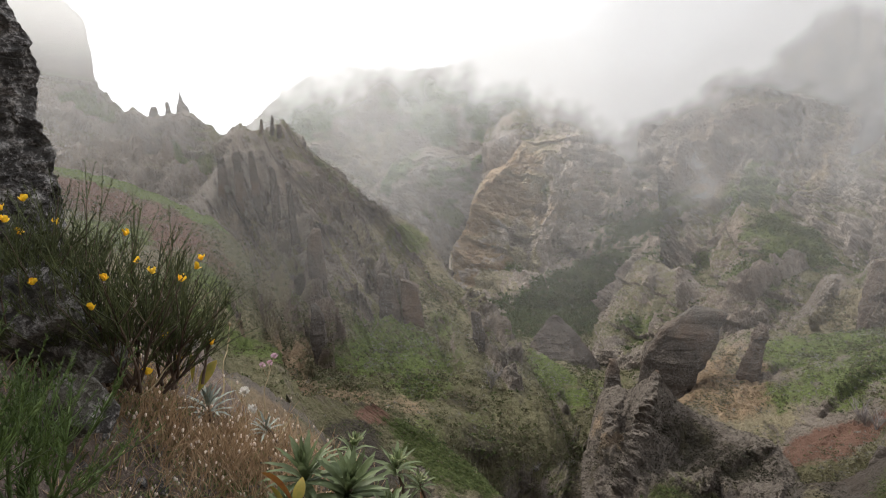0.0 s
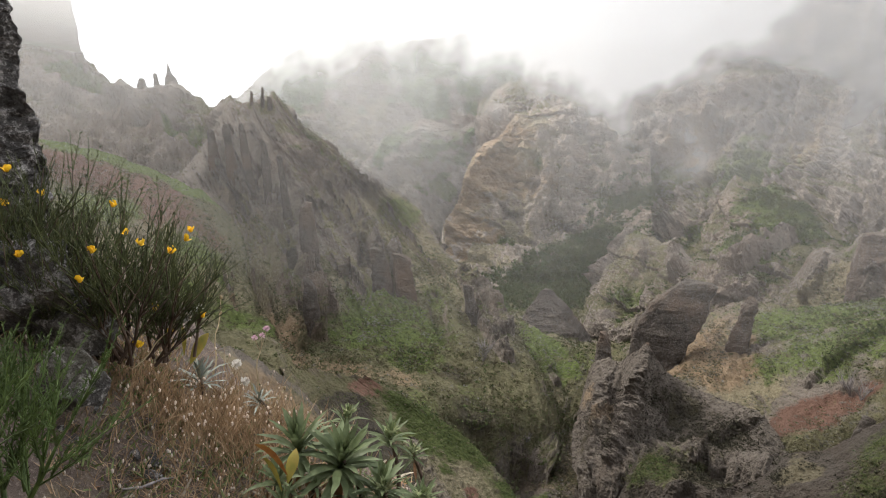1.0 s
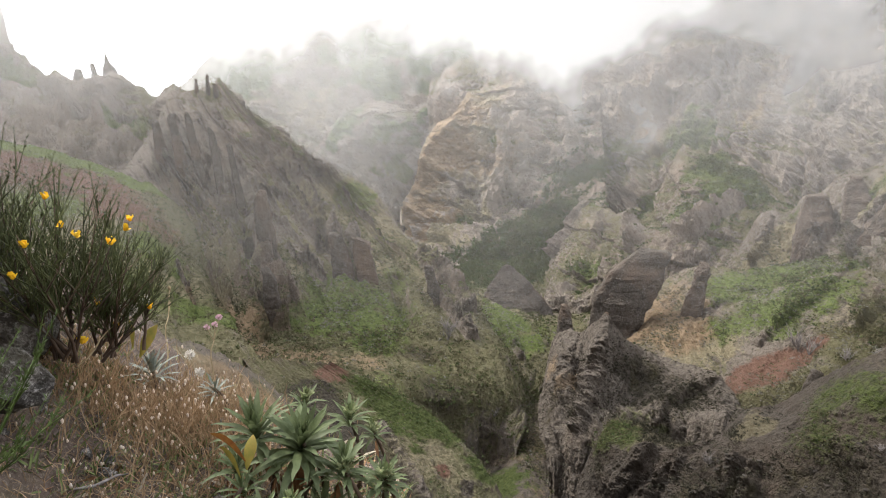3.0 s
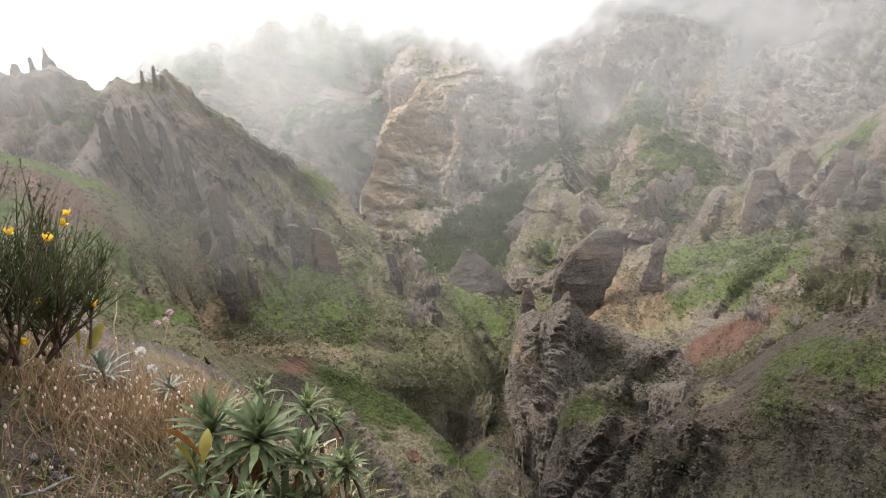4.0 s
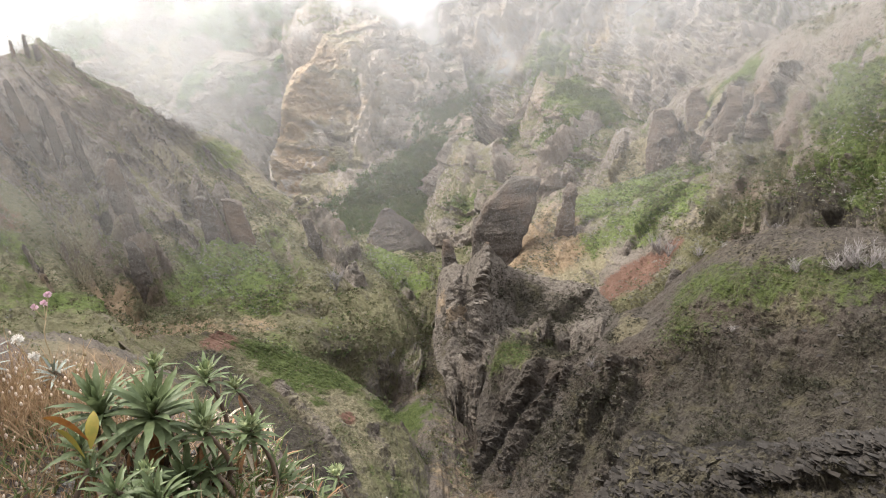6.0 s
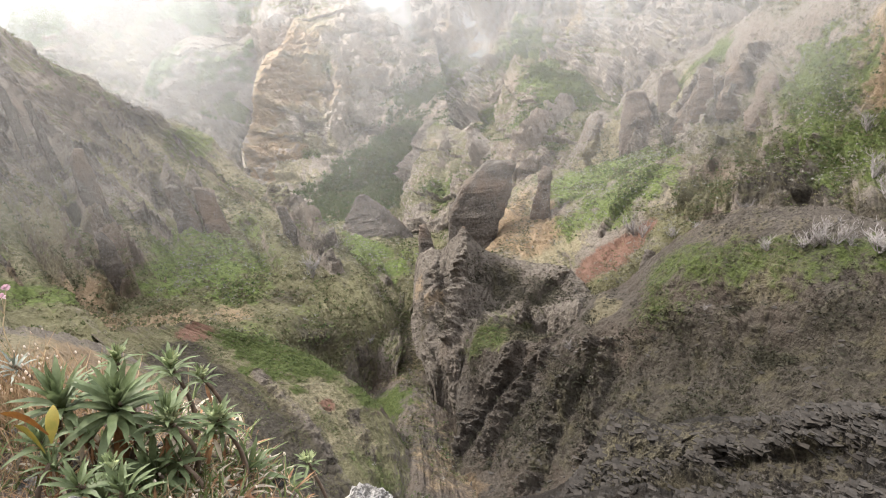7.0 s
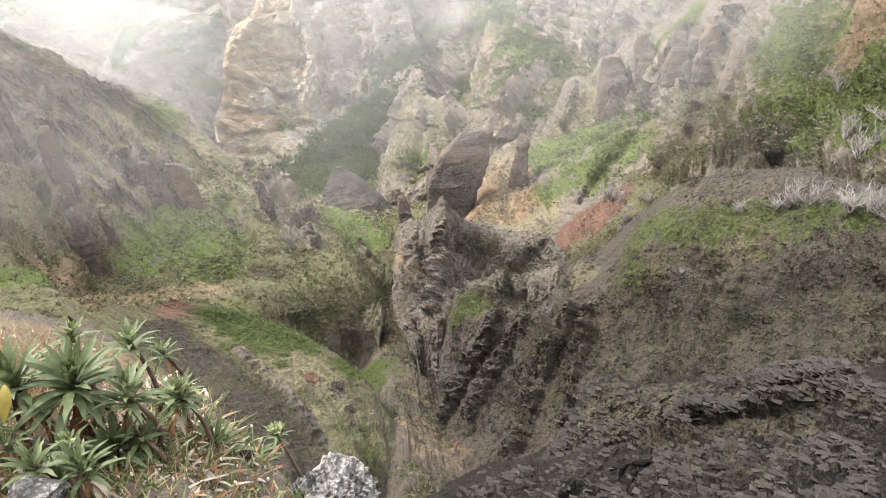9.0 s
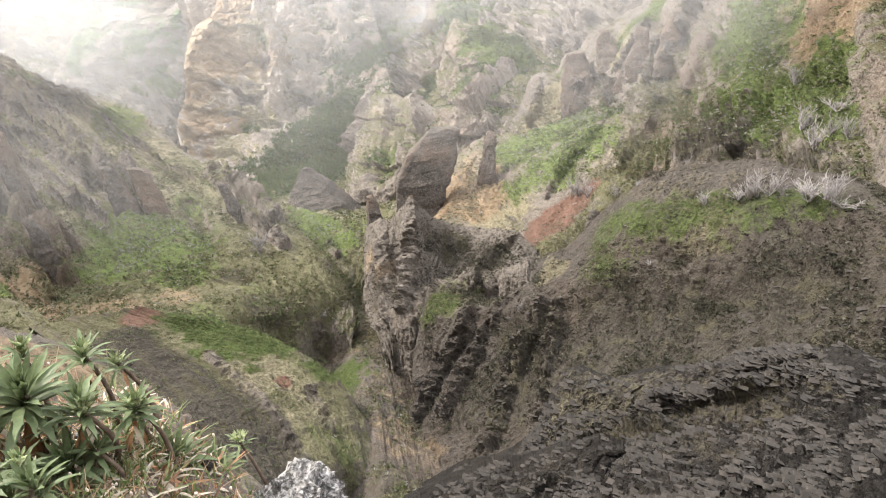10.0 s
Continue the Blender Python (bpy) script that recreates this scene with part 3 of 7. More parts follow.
PATCHES['meadow'] = [
    ((82.8, 121.3, -31.1), 10.3, 'green', 1.3),
    ((88.3, 115.4, -28), 7.4, 'green', 1.3),
    ((74.7, 123.3, -34.7), 7.4, 'green', 1.2),
    ((71.9, 107.9, -34.5), 8.4, 'green', 0.9),
    ((77.6, 105.8, -31.1), 6.7, 'green', 1),
    ((64.7, 110.3, -39.1), 5, 'green', 0.8),
    ((92.5, 111.7, -25.8), 4.8, 'green', 1),
    ((54.8, 121.2, -42.9), 7.9, 'soil', 1.2),
    ((65.9, 133.7, -37.8), 4.2, 'soil', 0.6),
    ((62.3, 131.8, -39.5), 4.5, 'scrub', 1),
    ((68.4, 137, -36.4), 3.9, 'green', 0.6),
    ((65.1, 123, -38.7), 3.6, 'soil', 0.7),
    ((58.8, 122.5, -41.2), 4.3, 'soil', 0.9),
    ((57.4, 115.2, -42.2), 6.8, 'soil', 1.2),
    ((60.7, 130.4, -40.2), 5.2, 'soil', 0.8),
    ((61.8, 111.7, -40.8), 3, 'soil', 1.4),
    ((51, 120.6, -44.7), 3.5, 'soil', 1.1),
    ((61.1, 106.5, -41.4), 4.5, 'dry', 1.1),
    ((57.1, 107.2, -43.3), 4.8, 'dry', 0.9),
    ((60.6, 91.5, -40.9), 4.4, 'red', 1.7),
    ((64.8, 91.5, -38.6), 3.6, 'red', 1.7),
    ((68.4, 90.8, -35.7), 2.2, 'red', 1.5),
    ((57.7, 90.8, -41.7), 2.9, 'red', 1.5),
    ((54.7, 88.1, -43.3), 3.7, 'scrub', 1),
    ((61.1, 81.8, -38.9), 4.6, 'scrub', 1),
    ((57.6, 83.1, -41.2), 4.1, 'scrub', 1),
    ((71, 87.5, -34.1), 5, 'scrub', 1),
    ((78.7, 96.3, -31.1), 6.4, 'dry', 0.5),
]
PATCHES['right_ridge'] = [
    ((93.1, 76.7, -14.4), 9.1, 'green', 1.1),
    ((85.6, 62.6, -17.4), 7.5, 'green', 1.1),
    ((98.2, 85, -10), 6.5, 'green', 1),
    ((79.5, 54.7, -21.1), 4.2, 'green', 0.8),
    ((92, 66.2, -9), 7.1, 'soil', 1.1),
    ((93.1, 67.5, -7.9), 5.8, 'red', 0.4),
    ((95.7, 73.1, -6.2), 6, 'soil', 0.8),
    ((103, 125, -15.9), 4.5, 'dry', 1.1),
    ((101.5, 105.1, -12.5), 4, 'dry', 1),
    ((98.5, 137.7, -25.2), 5.6, 'soil', 0.5),
    ((91, 141.1, -32.7), 6.8, 'dry', 1.3),
    ((95.6, 142, -28.3), 5.2, 'dry', 1),
    ((99.2, 145, -23.8), 3.1, 'green', 0.5),
    ((107.9, 120.7, -9), 4.9, 'green', 1),
    ((102.2, 126.5, -17.5), 3.3, 'green', 0.8),
    ((84.6, 78.1, -26.4), 6.8, 'dark', 1.2),
    ((81.2, 78.6, -28.2), 4.4, 'dark', 1),
    ((78.8, 65.5, -26.1), 5.8, 'dark', 1.1),
    ((87.3, 76.6, -23.4), 5, 'dark', 0.9),
    ((73.3, 53.7, -26.2), 5.2, 'dark', 0.7),
    ((71, 47.4, -26), 4.9, 'dark', 0.7),
    ((88.8, 104.1, -29.1), 7.9, 'scrub', 1.1),
    ((93, 101.5, -24), 7.9, 'scrub', 1.1),
    ((78.4, 88.4, -31.1), 6.1, 'scrub', 1.1),
    ((75.7, 92.5, -34.7), 6.2, 'scrub', 1.1),
    ((79.7, 84.6, -29.7), 4.5, 'scrub', 1.1),
    ((92.6, 94.9, -24), 6.1, 'scrub', 1),
    ((97.8, 94, -16), 6.8, 'scrub', 0.9),
    ((92.8, 116.5, -27.7), 4.5, 'scrub', 0.9),
    ((99.3, 106.7, -16.5), 5.5, 'dry', 0.5),
    ((95.9, 106.1, -21), 9, 'bare', 0.5),
    ((86.5, 101.4, -30.7), 6.8, 'bare', 0.4),
]
PATCHES['right_shoulder'] = [
    ((50, 61, -30), 4, 'green', 0.72),
    ((51, 56, -28), 4, 'green', 0.72),
    ((53, 52, -27), 4, 'green', 0.72),
    ((46, 58, -34), 4, 'green', 0.72),
    ((47, 54, -32), 4, 'green', 0.72),
    ((54, 47, -26), 4, 'green', 0.72),
    ((57, 44, -25), 4, 'green', 0.72),
    ((60, 42, -24), 4, 'green', 0.72),
    ((44, 67, -37), 2.5, 'dry', 1.4),
    ((53, 49, -28), 4, 'dry', 0.9),
    ((56, 57, -25), 8, 'dry', 0.35),
    ((34, 78, -42), 4, 'dry', 0.9),
    ((31, 78, -43), 3, 'green', 0.8),
    ((21, 62, -55), 3, 'soil', 0.8),
    ((44, 51, -38), 7, 'dark', 0.8),
    ((47, 44, -35), 7, 'dark', 0.8),
    ((50, 38, -32), 8, 'dark', 0.8),
    ((52, 34, -30), 8, 'dark', 0.8),
    ((39, 52, -41), 6, 'dark', 0.8),
    ((37, 57, -43), 6, 'dark', 0.8),
    ((33, 59, -47), 7, 'dark', 0.8),
    ((42, 45, -39), 8, 'dark', 0.8),
    ((47, 38, -35), 8, 'dark', 0.8),
    ((44, 51, -38), 9, 'bare', 0.35),
    ((47, 43, -35), 9, 'bare', 0.35),
    ((49, 38, -32), 9, 'bare', 0.35),
    ((51, 33, -31), 9, 'bare', 0.35),
    ((38, 52, -42), 9, 'bare', 0.35),
    ((33, 59, -47), 9, 'bare', 0.35),
    ((38, 77, -43), 3, 'dry', 0.8),
]
PATCHES['left_spur'] = [
    ((-8.4, 128, -41.8), 10.5, 'green', 1.2),
    ((-14.9, 136, -39.4), 7.1, 'green', 1),
    ((-1.9, 116.5, -43.6), 5.3, 'green', 0.9),
    ((-14.2, 119.3, -41.2), 5.4, 'green', 0.8),
    ((-29.8, 191.7, -13.1), 4.9, 'green', 0.7),
    ((-37.3, 195.6, -8.1), 5, 'green', 0.7),
    ((-16.4, 180.2, -23), 5, 'dry', 0.8),
    ((-8.6, 178.7, -23.8), 5, 'green', 0.7),
    ((-42.2, 186.4, -13.3), 7.2, 'dry', 0.6),
    ((-25.4, 170.2, -25.9), 5.7, 'dry', 0.6),
    ((-2.7, 167.8, -31.2), 5.5, 'dry', 0.8),
    ((4, 145.2, -38.5), 4.9, 'green', 0.6),
    ((-48.1, 154.8, -27.8), 10.3, 'dry', 0.6),
    ((-39.2, 112.9, -36.4), 9.4, 'soil', 0.6),
    ((-31.3, 103.9, -39.2), 8.7, 'soil', 0.6),
    ((-22.7, 101.1, -41.3), 7, 'soil', 0.9),
    ((-14.8, 102.4, -42), 7, 'soil', 0.8),
    ((-4.3, 103.5, -42.7), 5.6, 'soil', 0.6),
    ((-28.6, 113, -39.4), 7.7, 'soil', 0.7),
    ((-54.5, 166.8, -22.7), 11.1, 'soil', 0.4),
    ((-54.8, 141.9, -28.9), 9.7, 'soil', 0.5),
    ((-61.6, 166.1, -22.2), 11.2, 'dry', 0.6),
    ((0.7, 130, -41.6), 5.8, 'green', 0.8),
    ((4.7, 124.2, -42.7), 6.6, 'scrub', 0.9),
    ((-9, 107.2, -42.6), 8.7, 'scrub', 0.9),
    ((-19.4, 106.7, -41.4), 8.7, 'scrub', 0.9),
    ((-40.4, 137.1, -33.1), 11, 'dry', 1),
    ((-33.7, 126, -36.5), 8.5, 'dry', 0.8),
    ((-48.6, 137.3, -31.3), 11.2, 'green', 0.5),
    ((-41.8, 197.2, -5.7), 7.6, 'green', 0.8),
    ((-29.9, 187.2, -15.5), 5.2, 'dry', 0.9),
    ((-24, 175.8, -23.3), 4.9, 'dry', 0.9),
    ((-34.9, 194.9, -9.5), 5.5, 'dry', 0.8),
    ((-19.3, 168.2, -28), 3.9, 'dry', 0.9),
    ((-12.5, 168.6, -29.2), 3.4, 'dry', 0.8),
    ((-21.4, 143.1, -36.3), 2.8, 'dry', 1.2),
    ((-5.4, 180.5, -24.2), 5.7, 'dry', 0.8),
    ((-69, 197.5, -6.1), 20.9, 'bare', 0.5),
    ((-58.2, 186.3, -10.6), 19.6, 'bare', 0.6),
    ((-48.4, 173.5, -18.7), 15.8, 'bare', 0.5),
    ((-31.7, 162.2, -28.1), 8.4, 'bare', 0.6),
    ((-14.9, 157.9, -32.9), 9.1, 'bare', 0.6),
    ((-24.6, 133, -37.1), 7, 'bare', 0.6),
    ((13.5, 144.3, -39.1), 6.6, 'bare', 0.6),
    ((16, 119.3, -45), 8, 'bare', 0.4),
    ((-31.8, 148.8, -32.1), 3.9, 'dark', 1.1),
    ((-24.2, 127.6, -38.1), 4.4, 'dark', 0.7),
    ((5.2, 111.1, -44.1), 4.2, 'dark', 0.7),
    ((8.9, 98.4, -44.8), 4.6, 'dark', 0.7),
    ((13.8, 143.3, -39.3), 4.1, 'dark', 0.6),
    ((-13.7, 153.1, -34.7), 4.7, 'dark', 0.5),
    ((1.7, 151.4, -36.9), 9.7, 'dry', 0.6),
    ((-0.7, 92.4, -42.5), 3.8, 'green', 0.6),
]
# dark patches put shade into the flank's colour, over brown heath and soil
PATCHES['left_mound'] = [
    ((1.4, 81.4, -39.2), 6.2, 'green', 1.3),
    ((-1.9, 83, -37.8), 3.4, 'green', 1.2),
    ((7.6, 80.1, -42.6), 3.9, 'green', 1.1),
    ((11.7, 74.9, -45.6), 3.3, 'green', 0.9),
    ((-2.2, 79.2, -38.7), 4.4, 'dry', 0.8),
    ((4.5, 71.4, -42.4), 6.2, 'dry', 0.7),
    ((8.4, 65, -45.4), 5, 'dry', 0.6),
    ((-7.8, 83.9, -35.7), 1.8, 'red', 1.5),
    ((-8.8, 82.8, -35.6), 1.4, 'red', 1.3),
    ((-6.3, 73.2, -37.9), 3.7, 'dark', 1.8),
    ((-3.2, 66.8, -39.5), 4.1, 'dark', 2),
    ((-0.3, 60.7, -41.2), 4.2, 'dark', 2),
    ((2.1, 55.1, -43.2), 4, 'dark', 2),
    ((-4, 71, -39.1), 3.4, 'dark', 1.8),
    ((-1.4, 63.7, -40.6), 4.2, 'dark', 2),
    ((-9.7, 77.8, -36.3), 3.2, 'dark', 1.6),
    ((1, 57.5, -42.2), 4.1, 'dark', 2),
    ((3.9, 52.7, -44.5), 3.5, 'dark', 1.6),
    ((6.4, 70.7, -43.3), 1, 'red', 1.2),
    ((9.9, 61, -47.4), 3.9, 'green', 0.6),
    ((15.3, 70.2, -50.5), 1.5, 'green', 1.1),
]
PATCHES['red_slope'] = [
    ((-65, 143, -16), 9, 'red', 0.84),
    ((-73, 143, -13), 9, 'red', 0.77),
    ((-55, 138, -20), 7, 'red', 0.42),
    ((-84, 154, -8), 6, 'green', 1.4),
    ((-71, 155, -12), 5, 'green', 1.2),
    ((-64, 156, -15), 4, 'dry', 1),
    ((-40, 119, -32), 9, 'dry', 0.5),
    ((-88, 157, -7), 7, 'green', 1.6),
    ((-78, 157, -10), 6, 'green', 1.6),
    ((-66, 155, -14), 5, 'green', 1.4),
    ((-58, 153, -17), 5, 'green', 1.2),
    ((-79, 139, -12), 10, 'red', 0.98),
    ((-68, 139, -16), 9, 'red', 0.98),
    ((-57, 135, -20), 8, 'red', 0.84),
    ((-49, 132, -24), 7, 'red', 0.63),
    ((-67, 125, -19), 8, 'green', 0.8),
    ((-56, 122, -24), 9, 'dry', 0.8),
    ((-47, 123, -27), 8, 'green', 0.8),
    ((-39, 115, -32), 8, 'dry', 0.7),
    ((-57, 112, -26), 9, 'dry', 0.7),
    ((-45, 109, -31), 9, 'green', 0.7),
    ((-34, 109, -35), 8, 'green', 0.8),
]
PATCHES['mid_terrace'] = [
    ((113, 193, -22), 12, 'green', 1.4),
    ((110, 209, -17), 8, 'green', 1),
    ((96, 187, -29), 9, 'green', 0.9),
    ((97, 226, -33), 6, 'green', 0.7),
    ((68, 200, -48), 6, 'green', 0.7),
    ((78, 241, -44), 8, 'soil', 0.3),
]
PATCHES['valley_head'] = [
    ((60, 210, -65), 11, 'green', 0.9),
    ((56, 273, -66), 24, 'forest', 1.5),
    ((67, 256, -61), 16, 'forest', 1.3),
    ((32, 157, -53), 14, 'dry', 0.6),
    ((36, 150, -53), 10, 'green', 0.6),
    ((33, 208, -63), 14, 'dry', 0.5),
]
# dry and soil patches on the left face also paint warm sunlight onto it
PATCHES['buttress'] = [
    ((64, 470, -12), 8, 'green', 0.9),
    ((44, 470, -20), 6, 'green', 0.8),
    ((36, 408, -68), 7, 'green', 1),
    ((78, 450, -22), 9, 'green', 0.8),
    ((48, 400, -68), 7, 'green', 0.9),
    ((26, 396, -80), 9, 'soil', 1.2),
    ((19, 422, -71), 7, 'soil', 1),
    ((35, 374, -79), 10, 'dry', 1.2),
    ((47, 462, -18), 24, 'dry', 0.55),
    ((42, 435, -37), 14, 'dry', 0.6),
    ((30, 428, -51), 14, 'dry', 0.4),
    ((96, 350, -59), 18, 'forest', 1.6),
    ((68, 334, -76), 18, 'forest', 1.6),
    ((49, 330, -82), 16, 'forest', 1.4),
    ((94, 446, -24), 30, 'soil', 0.25),
    ((125, 408, -46), 18, 'forest', 1.5),
    ((83, 340, -67), 18, 'forest', 1.6),
    ((31, 451, -34), 18, 'soil', 0.96),
    ((54, 481, -6), 16, 'soil', 0.8),
    ((27, 421, -62), 12, 'soil', 1.12),
    ((57, 426, -43), 16, 'dry', 0.96),
    ((40, 348, -79), 10, 'dry', 1.92),
    ((50, 484, -6), 26, 'soil', 1.1),
    ((38, 448, -29), 24, 'soil', 1.1),
    ((30, 428, -51), 20, 'dry', 1.3),
    ((26, 414, -68), 16, 'soil', 1.4),
    ((42, 431, -40), 26, 'bare', 0.6),
    ((59, 457, -17), 22, 'dry', 0.9),
    ((19, 411, -79), 10, 'soil', 0.6),
    ((38, 382, -77), 14, 'dry', 1.4),
    ((70, 437, -32), 20, 'soil', 0.6),
    ((30, 483, -16), 18, 'dry', 1.4),
    ((52, 466, -14), 20, 'dry', 1.3),
    ((42, 439, -33), 20, 'dry', 1.2),
    ((31, 435, -44), 16, 'soil', 1.4),
    ((21, 429, -63), 12, 'soil', 1.5),
    ((51, 403, -66), 14, 'dry', 1),
    ((36, 403, -70), 12, 'soil', 1.3),
    ((67, 489, 3), 20, 'dry', 1),
]
PATCHES['far_spur'] = [
    ((5, 713, -74), 24, 'green', 1),
    ((-80, 820, -90), 30, 'soil', 0.9),
    ((-40, 740, -100), 26, 'dry', 1),
    ((-10, 690, -100), 20, 'green', 0.9),
    ((-100, 780, -130), 30, 'green', 0.8),
    ((0, 760, -40), 24, 'dry', 0.9),
    ((-54, 838, -23), 30, 'forest', 0.9),
    ((24, 758, -30), 40, 'forest', 0.9),
]
PATCHES['gully'] = [
    ((27, 110, -54), 5, 'dry', 0.72),
    ((22, 95, -55), 6, 'soil', 0.42),
    ((16, 85, -57), 5, 'green', 1.1),
    ((21, 79, -53), 5, 'soil', 0.36),
    ((19, 65, -53), 6, 'soil', 0.54),
    ((30, 129, -56), 8, 'green', 0.7),
    ((23, 130, -61), 8, 'dry', 0.36),
    ((23, 102, -55), 5, 'dry', 0.54),
]
PATCHES['slab_tower'] = [
    ((42.2, 95.9, -43.7), 5.7, 'dark', 0.7),
    ((45.6, 91.2, -44.4), 5.6, 'dark', 0.7),
    ((38.2, 96.4, -41.8), 3.4, 'dark', 0.6),
    ((29.8, 97.2, -44.6), 3.3, 'soil', 0.5),
    ((39.9, 85.9, -46.3), 4, 'dry', 0.5),
    ((38.8, 85.9, -46.8), 3.4, 'green', 0.6),
    ((33.5, 84.4, -46), 2.8, 'green', 0.6),
    ((33.8, 93.9, -39.7), 4, 'bare', 0.8),
    ((28.1, 93.9, -47), 3.4, 'dark', 0.5),
    ((29.5, 103.3, -43.7), 2.9, 'soil', 0.5),
    ((50.7, 89.2, -42.1), 4.2, 'bare', 0.7),
]
PATCHES['near_crag'] = [
    ((26, 32, -34), 6, 'dry', 0.35),
    ((31, 29, -31), 8, 'dark', 0.5),
    ((28, 38, -34), 5, 'dry', 0.45),
    ((31, 32, -32), 5, 'dry', 0.4),
    ((33, 27, -29), 6, 'dry', 0.4),
    ((27, 32, -34), 6, 'dry', 0.45),
]
PATCHES['far_wall'] = [
    ((-25, 1155, 60), 70, 'forest', 1.3),
    ((92, 1116, 82), 60, 'forest', 1.3),
    ((-242, 1158, 46), 60, 'forest', 0.9),
    ((-118, 1095, 9), 60, 'dry', 0.6),
    ((-285, 1094, -16), 60, 'green', 0.8),
]
PATCHES['left_skyline'] = [
    ((-169, 303, 10), 14, 'green', 1.1),
    ((-112, 277, -7), 10, 'green', 0.9),
    ((-97, 266, -11), 10, 'green', 0.7),
]
PATCHES['right_wall'] = [
    ((180, 430, -2), 26, 'soil', 0.7),
    ((222, 365, 9), 26, 'soil', 0.5),
    ((197, 387, -18), 22, 'green', 1),
    ((162, 439, -30), 18, 'green', 0.8),
]


def curve(points, n):
    """n even steps along a smooth line through the points."""
    p = np.array(points, float)
    k = np.concatenate([[0], np.cumsum(np.linalg.norm(np.diff(p, axis=0), axis=1) ** 0.7)])
    s = np.linspace(0, k[-1], n)
    i = np.clip(np.searchsorted(k, s, "right") - 1, 0, len(p) - 2)
    u = ((s - k[i]) / (k[i + 1] - k[i]))[:, None]
    a, b, c, d = p[np.maximum(i - 1, 0)], p[i], p[i + 1], p[np.minimum(i + 2, len(p) - 1)]
    m0, m1 = (c - a) * 0.38, (d - b) * 0.38
    return (2 * u**3 - 3 * u**2 + 1) * b + (u**3 - 2 * u**2 + u) * m0 + (-2 * u**3 + 3 * u**2) * c + (u**3 - u**2) * m1


def across(lines, n):
    """Rows across a slope that is given by its fall lines."""
    return [list(r) for r in zip(*(curve(k, n).tolist() for k in lines))]


def grid_mesh(name, pts, mat, layers=None, smooth=True):
    nv, nu, _ = pts.shape
    idx = np.arange(nu * nv).reshape(nv, nu)
    quads = np.stack([idx[:-1, :-1], idx[1:, :-1], idx[1:, 1:], idx[:-1, 1:]], -1).reshape(-1, 4)
    me = bpy.data.meshes.new(name)
    me.from_pydata(pts.reshape(-1, 3), [], quads)
    me.polygons.foreach_set("use_smooth", np.full(len(quads), smooth))
    for key, v in (layers or {}).items():
        at = me.attributes.new(key, "FLOAT", "POINT")
        at.data.foreach_set("value", np.ascontiguousarray(v, dtype=np.float32).ravel())
    me.materials.append(mat)
    me.update()
    return me


def grid_normals(p):
    du, dv = np.gradient(p, axis=1), np.gradient(p, axis=0)
    n = np.cross(dv, du)
    n /= np.linalg.norm(n, axis=2)[:, :, None] + 1e-9
    return n


def loft(rows, nu, nv):
    """A sheet from the crest row down to the foot row, with a back slope behind the crest."""
    lines = [curve(r, nu) for r in rows]
    crest = lines[0]
    out = crest * [1, 1, 0]
    dist = np.linalg.norm(out, axis=1)[:, None]
    out = out / dist
    lines = [crest + out * dist * 0.3 - [0, 0, 1] * dist * 0.28, crest + out * dist * 0.10 - [0, 0, 1] * dist * 0.06, *lines]
    foot = lines[-1]
    lines.append(foot * [0.96, 0.96, 1] - [0, 0, 1] * np.linalg.norm(foot, axis=1)[:, None] * 0.2)
    nb = max(6, nv // 10) // 2
    stack = np.array(lines)
    w = np.linalg.norm(np.diff(stack, axis=0), axis=2).mean(axis=1)[2:]
    counts = [nb, nb, *np.maximum(3, np.round(nv * w / w.sum())).astype(int)]
    pts = []
    for j, c in enumerate(counts):
        a, b, cc, d = stack[max(j - 1, 0)], stack[j], stack[j + 1], stack[min(j + 2, len(stack) - 1)]
        m0, m1 = ((cc - a) * 0.35 if j != 2 else (cc - b) * 0.7), ((d - b) * 0.35 if j != 1 else (cc - b) * 0.7)
        for u in np.linspace(0, 1, c, endpoint=False):
            pts.append((2 * u**3 - 3 * u**2 + 1) * b + (u**3 - 2 * u**2 + u) * m0 + (-2 * u**3 + 3 * u**2) * cc + (u**3 - u**2) * m1)
    pts.append(stack[-1])
    return np.array(pts), 2 * nb


def to_line(q, line):
    """The distance of points from a line of points."""
    best = np.full(len(q), 1e9)
    for a, b in zip(line[:-1], line[1:]):
        a, b = np.array(a, float), np.array(b, float)
        t = np.clip((q - a) @ (b - a) / ((b - a) @ (b - a)), 0, 1)
        best = np.minimum(best, np.linalg.norm(q - a - t[:, None] * (b - a), axis=1))
    return best


